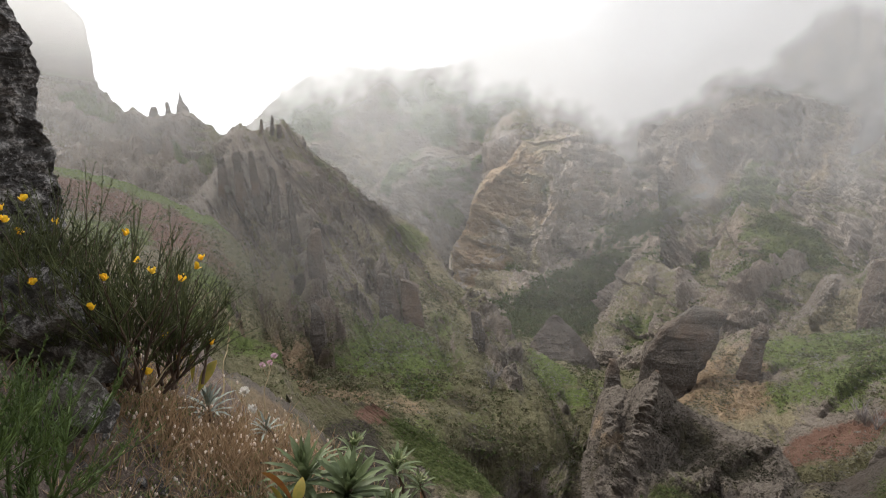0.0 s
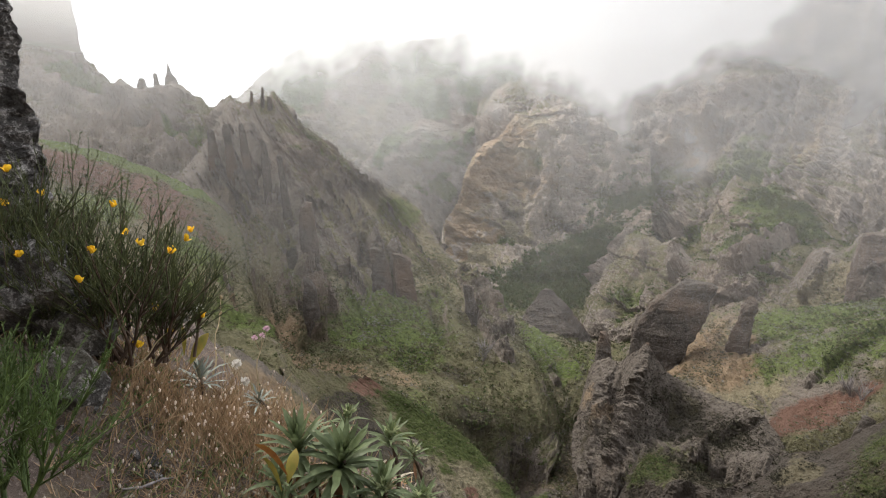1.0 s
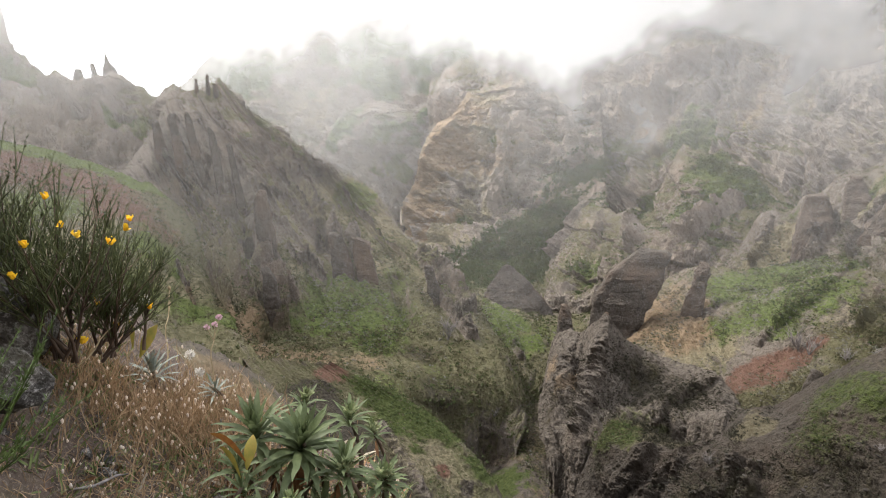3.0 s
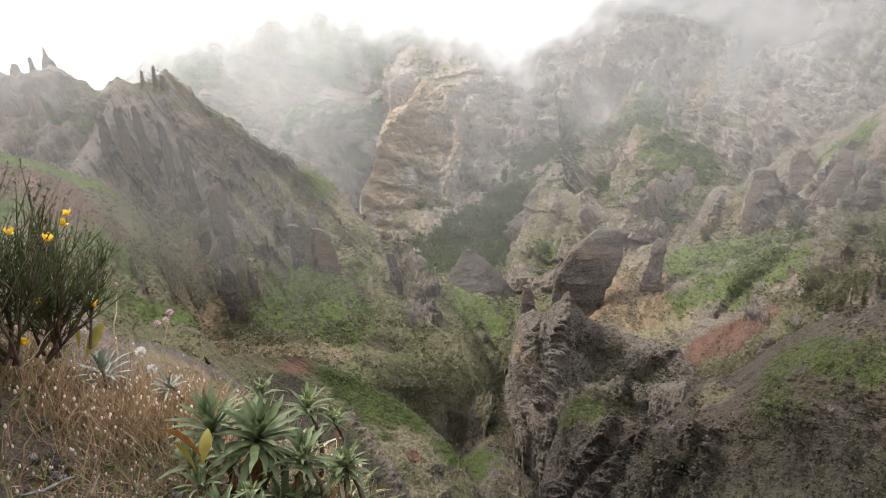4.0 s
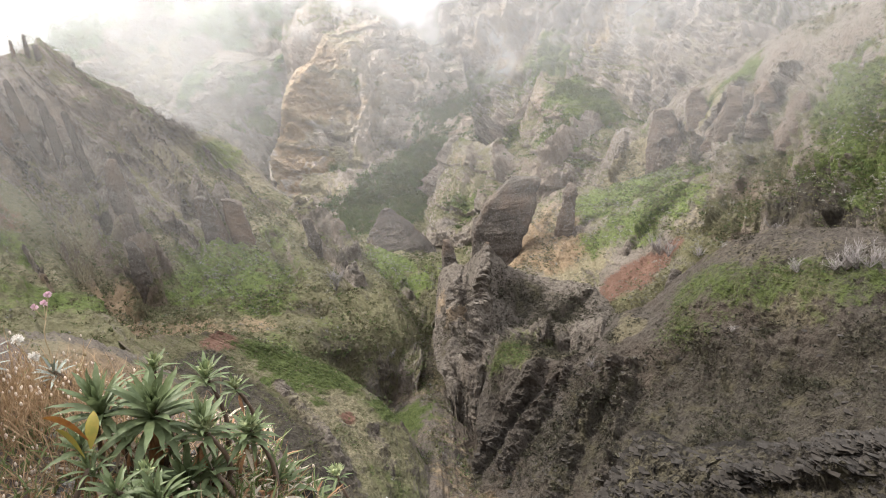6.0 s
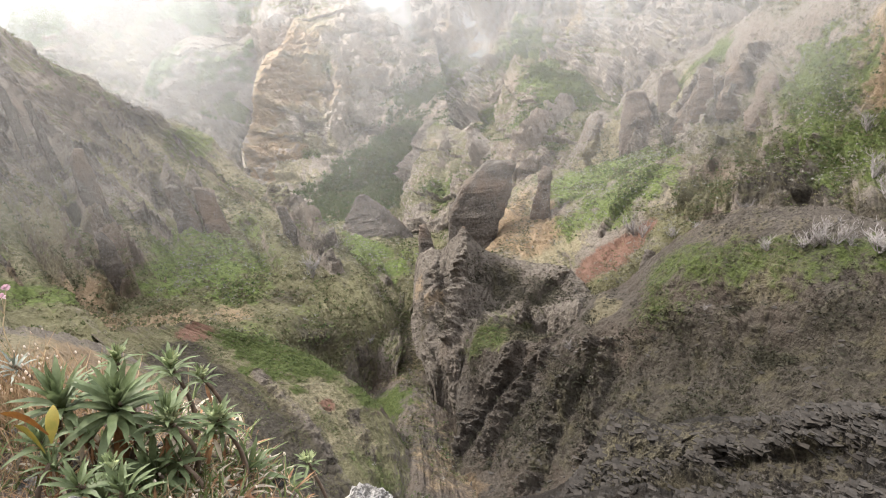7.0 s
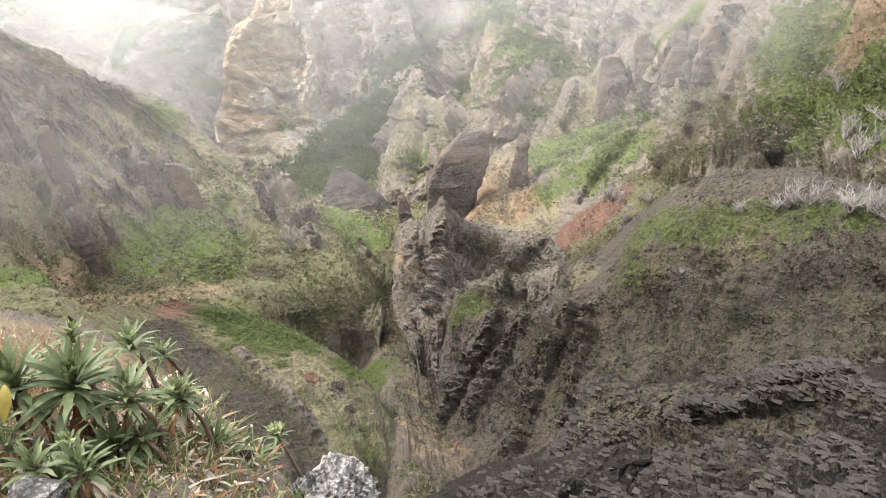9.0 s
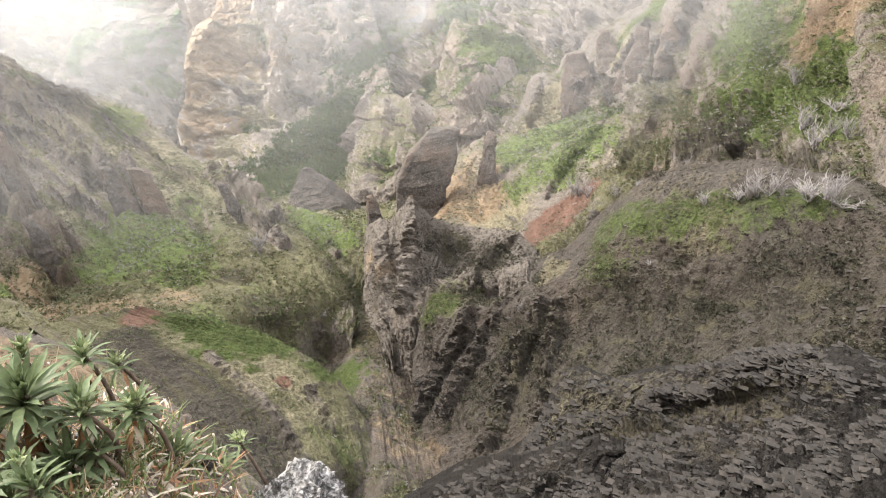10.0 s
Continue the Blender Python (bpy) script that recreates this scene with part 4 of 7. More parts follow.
def land(name, label, rows, nu, nv, mat, rough=0.05, ribs=0.5, size=30.0, scrub=0.4, seed=0):
    """A slope lofted from its crest to its foot, gullied and broken by noise, with its own ribs and clefts."""
    p, ci = loft(rows, nu, nv)
    crest = p[ci]
    nrm = grid_normals(p)
    q = p.reshape(-1, 3)
    big = fbm(q / size + seed * 3.1, 6, 0.55, True)
    # ribs run down the slope: noise stretched along it
    uu = np.broadcast_to(np.linspace(0, 1, p.shape[1]), p.shape[:2]).reshape(-1)
    vv = np.repeat(np.linspace(0, 1, p.shape[0]), p.shape[1])
    length = np.linalg.norm(np.diff(p[ci:], axis=1), axis=2).sum(axis=1).mean()
    depth = np.linalg.norm(np.diff(p[ci:], axis=0), axis=2).sum(axis=0).mean()
    warp = perlin(q / size * 0.7 + 5.0) * 0.25
    far = mat in FAR_ROCK
    rib_at = np.stack([uu * length / size * 2.2 + warp * (5 if far else 2), vv * (6 if far else 1.3) + seed, np.full_like(uu, seed * 1.7)], 1)
    rib = fbm(rib_at, 5, 0.55, True)
    thin_at = np.stack([uu * length / size * 8.5 + warp * 9, vv * (20 if far else 4) + seed, np.full_like(uu, seed * 2.3)], 1)
    thin_rib = fbm(thin_at, 3, 0.5, True)
    small = fbm(q / size * (3.5 if mat == LAND_DIM else 5.0) + seed, 3 if mat == LAND_DIM else 5, 0.65, True)
    dyke = np.zeros(len(q))
    if name == "left_spur":
        # upright dykes that run down the slope
        rs = np.random.RandomState(12)
        wave = perlin(q / 14 + 8) * 0.008
        for _ in range(120):
            u0, w, v0 = rs.uniform(0.05, 0.97), rs.uniform(0.003, 0.007), rs.uniform(0.02, 0.46)
            v1, h, slant = min(0.68, v0 + rs.uniform(0.12, 0.3)), rs.uniform(0.8, 2.8), rs.uniform(-0.05, 0.05)
            off = (uu - u0 - slant * (vv - v0) + wave) / w
            run = np.clip((vv - v0) / 0.06, 0, 1) * np.clip((v1 - vv) / 0.1, 0, 1)
            dyke = np.maximum(dyke, h * np.clip(1.35 - np.abs(off), 0, 1) * run)
        dyke = dyke * (0.75 + perlin(q / 5 + 3) * 0.7)
        fade = np.clip((vv - 0.5) / 0.2, 0, 1)
        rib, thin_rib = rib * (1 - 0.6 * fade) + 0.15 * fade, thin_rib * (1 - 0.7 * fade) + 0.14 * fade
    bed = perlin(np.stack([q[:, 0] / size, q[:, 1] / size, q[:, 2] / size * 6], 1) + seed)
    # ledges: lava beds that dip gently and break back one above the other
    level = (q[:, 2] + q[:, 0] * 0.12) / size * 3.4 + perlin(q / size * 0.6 + 21) * 1.1 + perlin(q / size * 2.3 + 4) * 0.25
    ledge = level - np.floor(level)
    ledge = np.where(ledge < 0.72, ledge * 0.35, (ledge - 0.72) / 0.28 * 0.75 + 0.25)
    # relief tints hollows darker and ribs paler, on top of the real shading
    if far:
        disp = size * rough * ((big - 0.25) * 1.5 + (rib - 0.25) * 1.7 * ribs + (thin_rib - 0.2) * 0.45 * ribs + (small - 0.25) * 1.2 + bed * 0.5 - (ledge - 0.3) * (0.2 if name == "right_wall" else 0.75))
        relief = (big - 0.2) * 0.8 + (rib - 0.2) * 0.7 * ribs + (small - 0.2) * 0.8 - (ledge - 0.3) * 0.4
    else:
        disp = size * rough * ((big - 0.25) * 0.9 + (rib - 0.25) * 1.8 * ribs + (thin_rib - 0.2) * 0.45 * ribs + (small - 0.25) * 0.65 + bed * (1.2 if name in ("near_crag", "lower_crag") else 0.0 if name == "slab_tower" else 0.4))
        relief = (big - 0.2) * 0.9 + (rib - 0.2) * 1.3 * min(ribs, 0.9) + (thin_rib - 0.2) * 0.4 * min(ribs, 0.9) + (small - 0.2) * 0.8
    if name in ("near_crag", "lower_crag"):
        # split beds that rise gently to one side and overhang one another
        rise = q[:, 2] - 0.2 * (q[:, 0] * 0.77 - q[:, 1] * 0.64)
        for thick, reach in ((1.1, 0.3), (0.5, 0.22)):
            level = (rise + perlin(q / 4.5 + 31) * 1.3 + perlin(q / 1.3 + 12) * 0.3) / thick
            lip = level - np.floor(level)
            broken = np.clip(perlin(q / (thick * 2.2) + 51) * 1.6 + 0.55, 0, 1)
            disp = disp + (lip ** 1.6 - 0.4) * reach * broken
            # bed lips tinted pale as if lit, the recesses under them dark
            relief = relief + (lip ** 2 - 0.4) * 0.9 * broken
    shape = dyke.copy()
    relief = relief - np.clip(dyke, 0, 2) * 0.7
    jag = fbm(q / size * 4 + 77, 4, 0.6)
    bare = np.clip(dyke, 0, 2.0)
    for line, width, height in RIBS.get(name, ()):
        d = to_line(q, line) / (width * (0.55 if height > 0 else 0.9)) + jag * 0.8
        lift = np.clip((1.3 - d) / 0.75, 0, 1)
        lift = lift * lift * (3 - 2 * lift)
        # ribs painted paler and clefts darker; on the spur, dark dyke rock
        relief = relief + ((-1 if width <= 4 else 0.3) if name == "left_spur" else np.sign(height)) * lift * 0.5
        shape += height * (0.75 if name in ("left_spur", "buttress", "left_skyline", "mid_terrace") else 0.34 if name == "right_shoulder" else 0.5 if height > 0 else 0.3) * lift * (1 + jag * 0.5)
        bare = np.maximum(bare, np.clip(1.6 - d, 0, 1) * min(1, max(0, abs(height) / width - 0.6) * 1.5))
    if name == "left_spur":
        shape = 5.5 * np.tanh(shape / 5.5)
    shape = shape * (0.7 + 0.6 * small) + bare * (small - 0.3) * min(2.2, size * 0.06)
    rowpos = np.arange(p.shape[0])
    keep = 0.3 + 0.7 * np.clip(np.abs(rowpos - ci) / (0.12 * nv), 0, 1)
    sight = -p / np.linalg.norm(p, axis=2)[:, :, None]
    lean = np.clip(np.abs(rowpos - ci) / (0.25 * nv), 0, 1)[:, None, None]
    nrm = nrm * (0.15 + 0.65 * lean) + sight * (0.85 - 0.55 * lean)
    ridge = fbm(np.stack([uu * length / size * 5, vv * 0, vv * 0 + seed], 1), 6, 0.62).reshape(p.shape[:2])
    p[:, :, 2] += ridge * (size * (0.07 if name == "far_spur" else 0.15) if far else np.clip(size * 0.07, 1.3, 4)) * (1 - np.clip(np.abs(rowpos - ci) / (0.08 * nv), 0, 1))[:, None]
    p = p + nrm * ((disp + shape).reshape(p.shape[:2]) * keep[:, None])[:, :, None]
    nrm2 = grid_normals(p)
    up = np.abs(nrm2[:, :, 2])
    q = p.reshape(-1, 3)
    n1 = fbm(q / size * 0.8 + 40, 4).reshape(up.shape)
    n2 = fbm(q / size * 2.3 + 60, 4).reshape(up.shape)
    n3 = fbm(q / size * (3 if mat == LAND_DIM else 7) + 90, 2 if mat == LAND_DIM else 4, 0.6).reshape(up.shape)
    bare = bare.reshape(up.shape)
    relief = relief.reshape(up.shape)
    layers = {"relief": relief, "run_across": (uu * length).reshape(up.shape), "run_down": (vv * depth).reshape(up.shape), "scrub": np.clip((up - 0.35) * 1.4 + scrub - 0.4 + n1 * 0.9 - relief * 0.7 - bare * 0.9, -0.8, 1.2)}
    for key in ("green", "dry", "soil", "red", "forest", "dark"):
        layers[key] = np.full(up.shape, -0.6)
    layers["green"] = np.clip(-0.55 + n2 * (1.6 if far else 1.3) + (up - 0.5) * 0.6 + min(scrub, 1.1) * 0.35 - relief * 0.5, -0.7, 0.6)
    layers["dry"] = np.clip(-0.5 + n1 * -1.4 + (up - 0.5) * 0.6, -0.7, 0.6)
    for c, radius, key, strength in PATCHES.get(name, ()):
        d = np.linalg.norm(q - np.array(c), axis=1).reshape(up.shape) / radius
        d = d + (n2 * 0.6 + n1 * 0.4 + n3 * 1.1) * (0.45 if key in ("red", "dark", "soil") else 1)
        if key == "bare":
            for other in ("scrub", "green", "dry"):
                layers[other] = layers[other] - strength * np.clip(1.7 - d * 1.1, 0, 1)
            continue
        layers[key] = np.maximum(layers[key], strength * np.clip(1.7 - d * 1.1, -0.6, 1.0))
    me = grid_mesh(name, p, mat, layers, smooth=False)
    return tagged(new(name, me), label, "mountain slope", kind="structure"), p, layers


LANDS = {}
for name, label, rows, nu, nv, mat, rough, ribs, size, scrub in (
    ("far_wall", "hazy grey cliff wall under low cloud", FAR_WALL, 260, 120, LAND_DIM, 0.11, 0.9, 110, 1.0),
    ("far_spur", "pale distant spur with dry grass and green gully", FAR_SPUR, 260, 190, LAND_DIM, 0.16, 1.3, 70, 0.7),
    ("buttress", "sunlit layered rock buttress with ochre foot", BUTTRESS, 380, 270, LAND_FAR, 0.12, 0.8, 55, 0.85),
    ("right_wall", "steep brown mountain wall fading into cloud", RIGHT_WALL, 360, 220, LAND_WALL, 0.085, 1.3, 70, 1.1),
    ("mid_terrace", "broken rock terraces with patches of green scrub", MID_TERRACE, 300, 200, LAND_TERRACE, 0.06, 0.4, 38, 1.0),
    ("valley_head", "dark green wooded hollow at the valley head", VALLEY_HEAD, 220, 140, LAND_SPUR, 0.06, 0.3, 40, 1.0),
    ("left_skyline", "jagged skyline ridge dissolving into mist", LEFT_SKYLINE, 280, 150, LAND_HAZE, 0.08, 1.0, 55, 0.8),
    ("red_slope", "smooth red-earth slope with a green grassy top", RED_SLOPE, 240, 180, LAND_SPUR, 0.05, 0.9, 26, 1.5),
    ("left_spur", "long scrubby spur ribbed with grey basalt dykes", across(LEFT_SPUR_LINES, 9), 470, 380, LAND_SPUR, 0.045, 1.4, 30, 1.6),
    ("lower_spur", "low scrubby spur end above the gully", LOWER_SPUR, 260, 180, LAND_SPUR, 0.045, 0.9, 20, 1.3),
    ("right_ridge", "craggy ridge with brown faces and green scrub", RIGHT_RIDGE, 400, 280, LAND_PALE, 0.065, 1.1, 28, 0.85),
    ("meadow", "bright green grassy shoulder above ochre and red earth", MEADOW, 260, 190, LAND_MEADOW, 0.04, 0.5, 24, 0.6),
    ("slab_tower", "dark upright basalt tower ridge", SLAB_TOWER, 280, 220, LAND_TOWER, 0.055, 1.6, 14, 0.3),
    ("right_shoulder", "scrub-topped shoulder over a dark columned cliff", RIGHT_SHOULDER, 450, 300, LAND_DARK, 0.06, 0.6, 18, 0.35),
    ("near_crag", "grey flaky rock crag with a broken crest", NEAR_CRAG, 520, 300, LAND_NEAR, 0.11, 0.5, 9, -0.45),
    ("left_mound", "rounded grassy spur with a dark undercut flank", across(LEFT_MOUND_LINES, 7), 360, 280, LAND_MOUND, 0.045, 0.3, 16, 1.0),
    ("near_slope", "brown earth slope below the lookout", across(NEAR_SLOPE_LINES, 6), 240, 180, LAND_MOUND, 0.04, 0.5, 12, 0.8),
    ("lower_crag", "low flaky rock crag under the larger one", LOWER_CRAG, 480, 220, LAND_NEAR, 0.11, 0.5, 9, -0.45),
    ("gully", "narrow stony gully with dry grass and scrub", GULLY, 180, 200, LAND_GULLY, 0.05, 0.3, 14, 0.45),
):
    LANDS[name] = land(name, label, rows, nu, nv, mat, rough, ribs, size, scrub, seed=len(LANDS) + 1)

# ---- base sheet to the horizon ----
az = np.radians(np.linspace(0, 360, 181))
rad = np.array([60, 90, 140, 220, 350, 550, 900, 1500, 2600, 4500.0])
gx, gy = rad[:, None] * np.sin(az), rad[:, None] * np.cos(az)
gz = -90 - rad[:, None] * 0.12 + 0 * gx
gz = np.maximum(gz, -330) + (fbm(np.stack([gx, gy, gx * 0], -1).reshape(-1, 3) / 160, 4) * 40).reshape(gx.shape)
gp = np.stack([gx, gy, gz], -1)
ground = tagged(new("ground", grid_mesh("ground", gp, LAND_FAR, {"scrub": np.ones(gx.shape)})), "scrub-covered valley ground far below the slopes", "ground", kind="structure")


# ---- the lookout ledge, the mountainside behind it and the drop below ----
def ledge_height(x, y):
    z = -1.02 - 0.18 * (np.clip(x, -0.8, 0) + 0.8) - 0.05 * (y - 2)
    z = z + np.clip(-0.8 - x, 0, 0.4) * 0.95 + np.maximum(-2.2 - x, 0) * 0.6 - np.clip(x, 0, 1.5) * 0.85 - np.maximum(x - 1.5, 0) * 0.3
    z = z + np.maximum(-0.8 - y, 0) * 1.2
    s = (y - 2.38) + 0.75 * (np.clip(x, -3, 6) + 0.6) + 1.3 * np.clip(x - 0.05, 0, 3)
    return z - 1.5 * np.maximum(s, 0) ** 1.05


def spread(lo, hi, core, n, m):
    return np.concatenate([-np.geomspace(-lo, core[0] * -1 + 0.05, n), np.linspace(core[0], core[1], m), np.geomspace(core[1] + 0.05, hi, n)])


HX, HY = np.meshgrid(spread(-220, 220, (-2.6, 1.2), 46, 190), spread(-220, 48, (-1.0, 3.2), 46, 210))
hp = np.stack([HX, HY, ledge_height(HX, HY)], -1)
far_off = np.hypot(HX, HY)
hp[:, :, 2] += (fbm(hp.reshape(-1, 3) / 22, 5, 0.55, True).reshape(HX.shape)) * np.clip((far_off - 6) * 0.2, 0, 6)
hp[:, :, 2] += fbm(hp.reshape(-1, 3) / 0.35, 5, 0.6).reshape(HX.shape) * 0.05


def earth_material():
    m, n, l, bsdf = material("stony_earth")
    pos = n.new("ShaderNodeNewGeometry").outputs["Position"]
    fine, mid, big = noise_tex(n, l, 90, 6, 0.65, pos), noise_tex(n, l, 14, 6, 0.65, pos), noise_tex(n, l, 3, 4, 0.6, pos)
    c = mixed(n, l, ramp(n, l, mid, 0.3, 0.7), (0.05, 0.036, 0.03), (0.13, 0.095, 0.075))
    c = mixed(n, l, ramp(n, l, fine, 0.52, 0.75), c, (0.27, 0.22, 0.18))
    c = mixed(n, l, ramp(n, l, big, 0.55, 0.75), c, (0.14, 0.12, 0.06))
    l.new(c, bsdf.inputs["Base Color"])
    bsdf.inputs["Roughness"].default_value = 0.95
    bump = n.new("ShaderNodeBump")
    bump.inputs["Strength"].default_value, bump.inputs["Distance"].default_value = 0.8, 0.02
    l.new(calc(n, l, "ADD", fine, mid), bump.inputs["Height"])
    l.new(bump.outputs[0], bsdf.inputs["Normal"])
    return m


ledge = tagged(new("lookout_ledge", grid_mesh("lookout_ledge", hp, earth_material())), "dark stony earth ledge on the steep mountainside", "ground", kind="structure")


# ---- rocks standing on the slopes ----
def rock_material(name, low, high):
    m, n, l, bsdf = material(name)
    pos = n.new("ShaderNodeNewGeometry").outputs["Position"]
    fine, mid, big = noise_tex(n, l, 2.2, 7, 0.7, pos), noise_tex(n, l, 0.5, 6, 0.65, pos), noise_tex(n, l, 0.06, 4, 0.6, pos)
    c = mixed(n, l, ramp(n, l, mid, 0.3, 0.7), low, high)
    c = mixed(n, l, ramp(n, l, fine, 0.45, 0.8), c, (0.18, 0.165, 0.15))
    c = mixed(n, l, ramp(n, l, big, 0.52, 0.68), c, (0.13, 0.092, 0.068))
    l.new(c, bsdf.inputs["Base Color"])
    bsdf.inputs["Roughness"].default_value = 0.95
    bsdf.inputs["Specular IOR Level"].default_value = 0.15
    bump = n.new("ShaderNodeBump")
    bump.inputs["Strength"].default_value, bump.inputs["Distance"].default_value = 0.9, 0.8
    l.new(calc(n, l, "ADD", fine, mid), bump.inputs["Height"])
    l.new(bump.outputs[0], bsdf.inputs["Normal"])
    return m


ROCK = rock_material("bare_basalt", (0.042, 0.035, 0.03), (0.1, 0.083, 0.07))
ROCK_BROWN = rock_material("brown_basalt", (0.066, 0.049, 0.039), (0.15, 0.115, 0.092))


def rock(name, label, foot, top, width, depth, taper, lefts=(), rights=(), sink=0.4):
    """A broken block of basalt from its buried foot to its top; lefts and rights: its half widths from foot to top."""
    rng = np.random.RandomState(int(abs(foot[0] * 7 + foot[1] * 3 + width * 11)))
    foot, top = Vector(foot), Vector(top)
    up = top - foot
    h = up.length
    out = Vector((foot.x, foot.y, 0)).normalized()
    side = out.cross(Vector((0, 0, 1))).normalized()
    nu, nv = 72, 60
    v = np.linspace(-sink, 1, nv)
    if not lefts:
        steps = np.linspace(1, taper, 6)
        lefts, rights = steps * rng.uniform(0.75, 1.15, 6), steps * rng.uniform(0.75, 1.15, 6)
        lefts, rights = lefts * width / 2, rights * width / 2
    at = np.linspace(0, 1, len(lefts))
    xl, xr = np.interp(v, at, lefts), np.interp(v, at, rights)
    close = np.clip((1.0 - v) / 0.03, 0, 1) ** 0.5
    th = np.linspace(0, 2 * np.pi, nu, endpoint=False)
    turn = rng.uniform(-0.5, 0.5)
    cx, cy = np.cos(th), np.sin(th)
    cx, cy = np.sign(cx) * np.abs(cx) ** 0.3, np.sign(cy) * np.abs(cy) ** 0.3
    cx = cx + cy * turn * 0.3
    half = np.where(cx[None] > 0, xr[:, None], xl[:, None]) * close[:, None]
    thick = ((xl + xr) / 2 * depth * close)[:, None]
    pts = np.array(foot) + v[:, None, None] * np.array(up) + (half * cx)[:, :, None] * np.array(side) + (thick * cy)[:, :, None] * np.array(out)
    q = pts.reshape(-1, 3)
    s = min(width, h)
    big, flute = fbm(q / s * 1.3 + h, 3), fbm((q * [1, 1, 0.25]) / s * 3.4 + 9, 4, 0.6, True)
    fine, bed = fbm(q / s * 7 + 3, 4, 0.7, True), perlin((q * [0.3, 0.3, 2.5]) / s * 2 + 5)
    d = (big * 0.5 + flute * 0.28 + fine * 0.16 + bed * 0.12).reshape(nv, nu) * s * (0.24 if "slab" in name else 0.28)
    dirs = pts - pts.mean(axis=1, keepdims=True)
    dirs /= np.linalg.norm(dirs, axis=2)[:, :, None] + 1e-6
    pts = pts + dirs * d[:, :, None]
    # slanting breaks across the top
    for _ in range(0 if "slab" in name or "spire" in name else 2):
        n = np.array([rng.normal(), rng.normal() * 0.6, rng.uniform(0.6, 1.4)])
        n /= np.linalg.norm(n)
        c = np.array(foot) + np.array(up) * rng.uniform(0.95, 1.03)
        over = np.maximum((pts - c) @ n, 0)
        pts = pts - over[:, :, None] * 0.85 * n
    idx = np.arange(nu * nv).reshape(nv, nu)
    nxt = np.roll(idx, -1, axis=1)
    quads = np.stack([idx[:-1], nxt[:-1], nxt[1:], idx[1:]], -1).reshape(-1, 4)
    me = bpy.data.meshes.new(name)
    me.from_pydata(pts.reshape(-1, 3), [], quads.tolist() + [idx[-1].tolist(), idx[0][::-1].tolist()])
    me.materials.append(ROCK_BROWN if "brown" in label else ROCK)
    me.update()
    return tagged(new(name, me), label, "rock", group="rocks on the slopes", kind="thing")


rock('rock_pinnacle', 'weathered grey basalt pinnacle on the spur', (-26.2, 141.6, -33.8), (-28.9, 144.1, -16.7), 4.0, 0.80, 0.70)
rock('rock_pinnacle', 'weathered grey basalt pinnacle on the spur', (-61.1, 180.8, -15.3), (-63.0, 180.7, -2.1), 3.4, 0.90, 0.40)
rock('rock_pinnacle', 'weathered grey basalt pinnacle on the spur', (-55.2, 177.4, -16.4), (-57.4, 177.4, -1.6), 3.0, 0.90, 0.40)
rock('rock_spire', 'slender rock spire on the ridge crest', (-58.9, 207.2, -0.4), (-59.0, 207.0, 10.0), 1.7, 0.90, 0.30)
rock('rock_spire', 'slender rock spire on the ridge crest', (-55.8, 208.1, 0.5), (-55.7, 207.8, 11.5), 1.7, 0.90, 0.30)
rock('rock_spire', 'blunt rock spire on the ridge crest', (-52.1, 207.7, -2.0), (-53.4, 207.3, 8.6), 2.9, 0.90, 0.40)
rock('rock_spire', 'horn-shaped rock spire on the misty skyline', (-129.5, 319.7, 8.9), (-131.0, 318.1, 26.7), 11.1, 0.90, 0.20, (4.6, 3.1, 1.8, 0.6, 0.0), (6.5, 4.0, 2.2, 0.6, 0.0))
rock('rock_spire', 'slender rock spire on the misty skyline', (-137.4, 321.8, 10.1), (-138.3, 320.8, 21.5), 4.1, 0.90, 0.20, (1.6, 1.3, 0.6, 0.3), (2.5, 1.9, 0.9, 0.3))
rock('rock_spire', 'low rock spire on the misty skyline', (-147.8, 328.1, 11.4), (-147.9, 327.7, 19.1), 5.8, 0.90, 0.40, (2.9, 1.9, 0.6), (2.9, 1.6, 0.6))
rock('rock_pinnacle', 'weathered grey basalt pinnacle on the spur', (-10.3, 143.1, -36.6), (-12.0, 145.1, -26.7), 4.0, 0.80, 0.90)
rock('rock_pinnacle', 'weathered grey basalt pinnacle on the spur', (-4.8, 143.9, -36.4), (-6.9, 145.8, -27.8), 4.2, 0.80, 0.90)
rock('rock_outcrop', 'cone-shaped rock knoll in the valley', (36.3, 177.4, -57.6), (35.1, 181.7, -43.2), 19.3, 0.90, 0.15, (9.5, 7.5, 5.1, 2.5, 0.7), (9.8, 7.8, 5.4, 3.1, 0.8))
rock('rock_pinnacle', 'small pale rock knob on the ridge', (37.7, 126.3, -44.4), (37.8, 127.9, -39.3), 3.0, 0.90, 0.50)
rock('rock_slab', 'great dark upright slab of basalt', (45.2, 123.7, -50.8), (53.4, 127.8, -26.8), 12.2, 0.40, 0.80, (2.8, 3.8, 4.8, 5.5, 3.3, -1.0), (3.3, 3.7, 4.5, 5.7, 6.7, 6.0))
rock('rock_pinnacle', 'brown pointed rock stub above the ochre slope', (62.6, 121.4, -39.9), (65.5, 123.0, -28.9), 5.8, 0.70, 0.45, (1.5, 1.2, 1.0, 0.8, 0.5), (1.8, 1.6, 1.4, 1.1, 0.6))
rock('rock_pinnacle', 'small pale rock knob on the ridge', (93.1, 109.3, -25.6), (93.1, 110.2, -21.5), 1.8, 0.80, 0.50)
rock('rock_pinnacle', 'jagged tip of the dark basalt tower', (36.5, 101.4, -39.3), (37.8, 103.1, -33.1), 2.7, 0.80, 0.35)
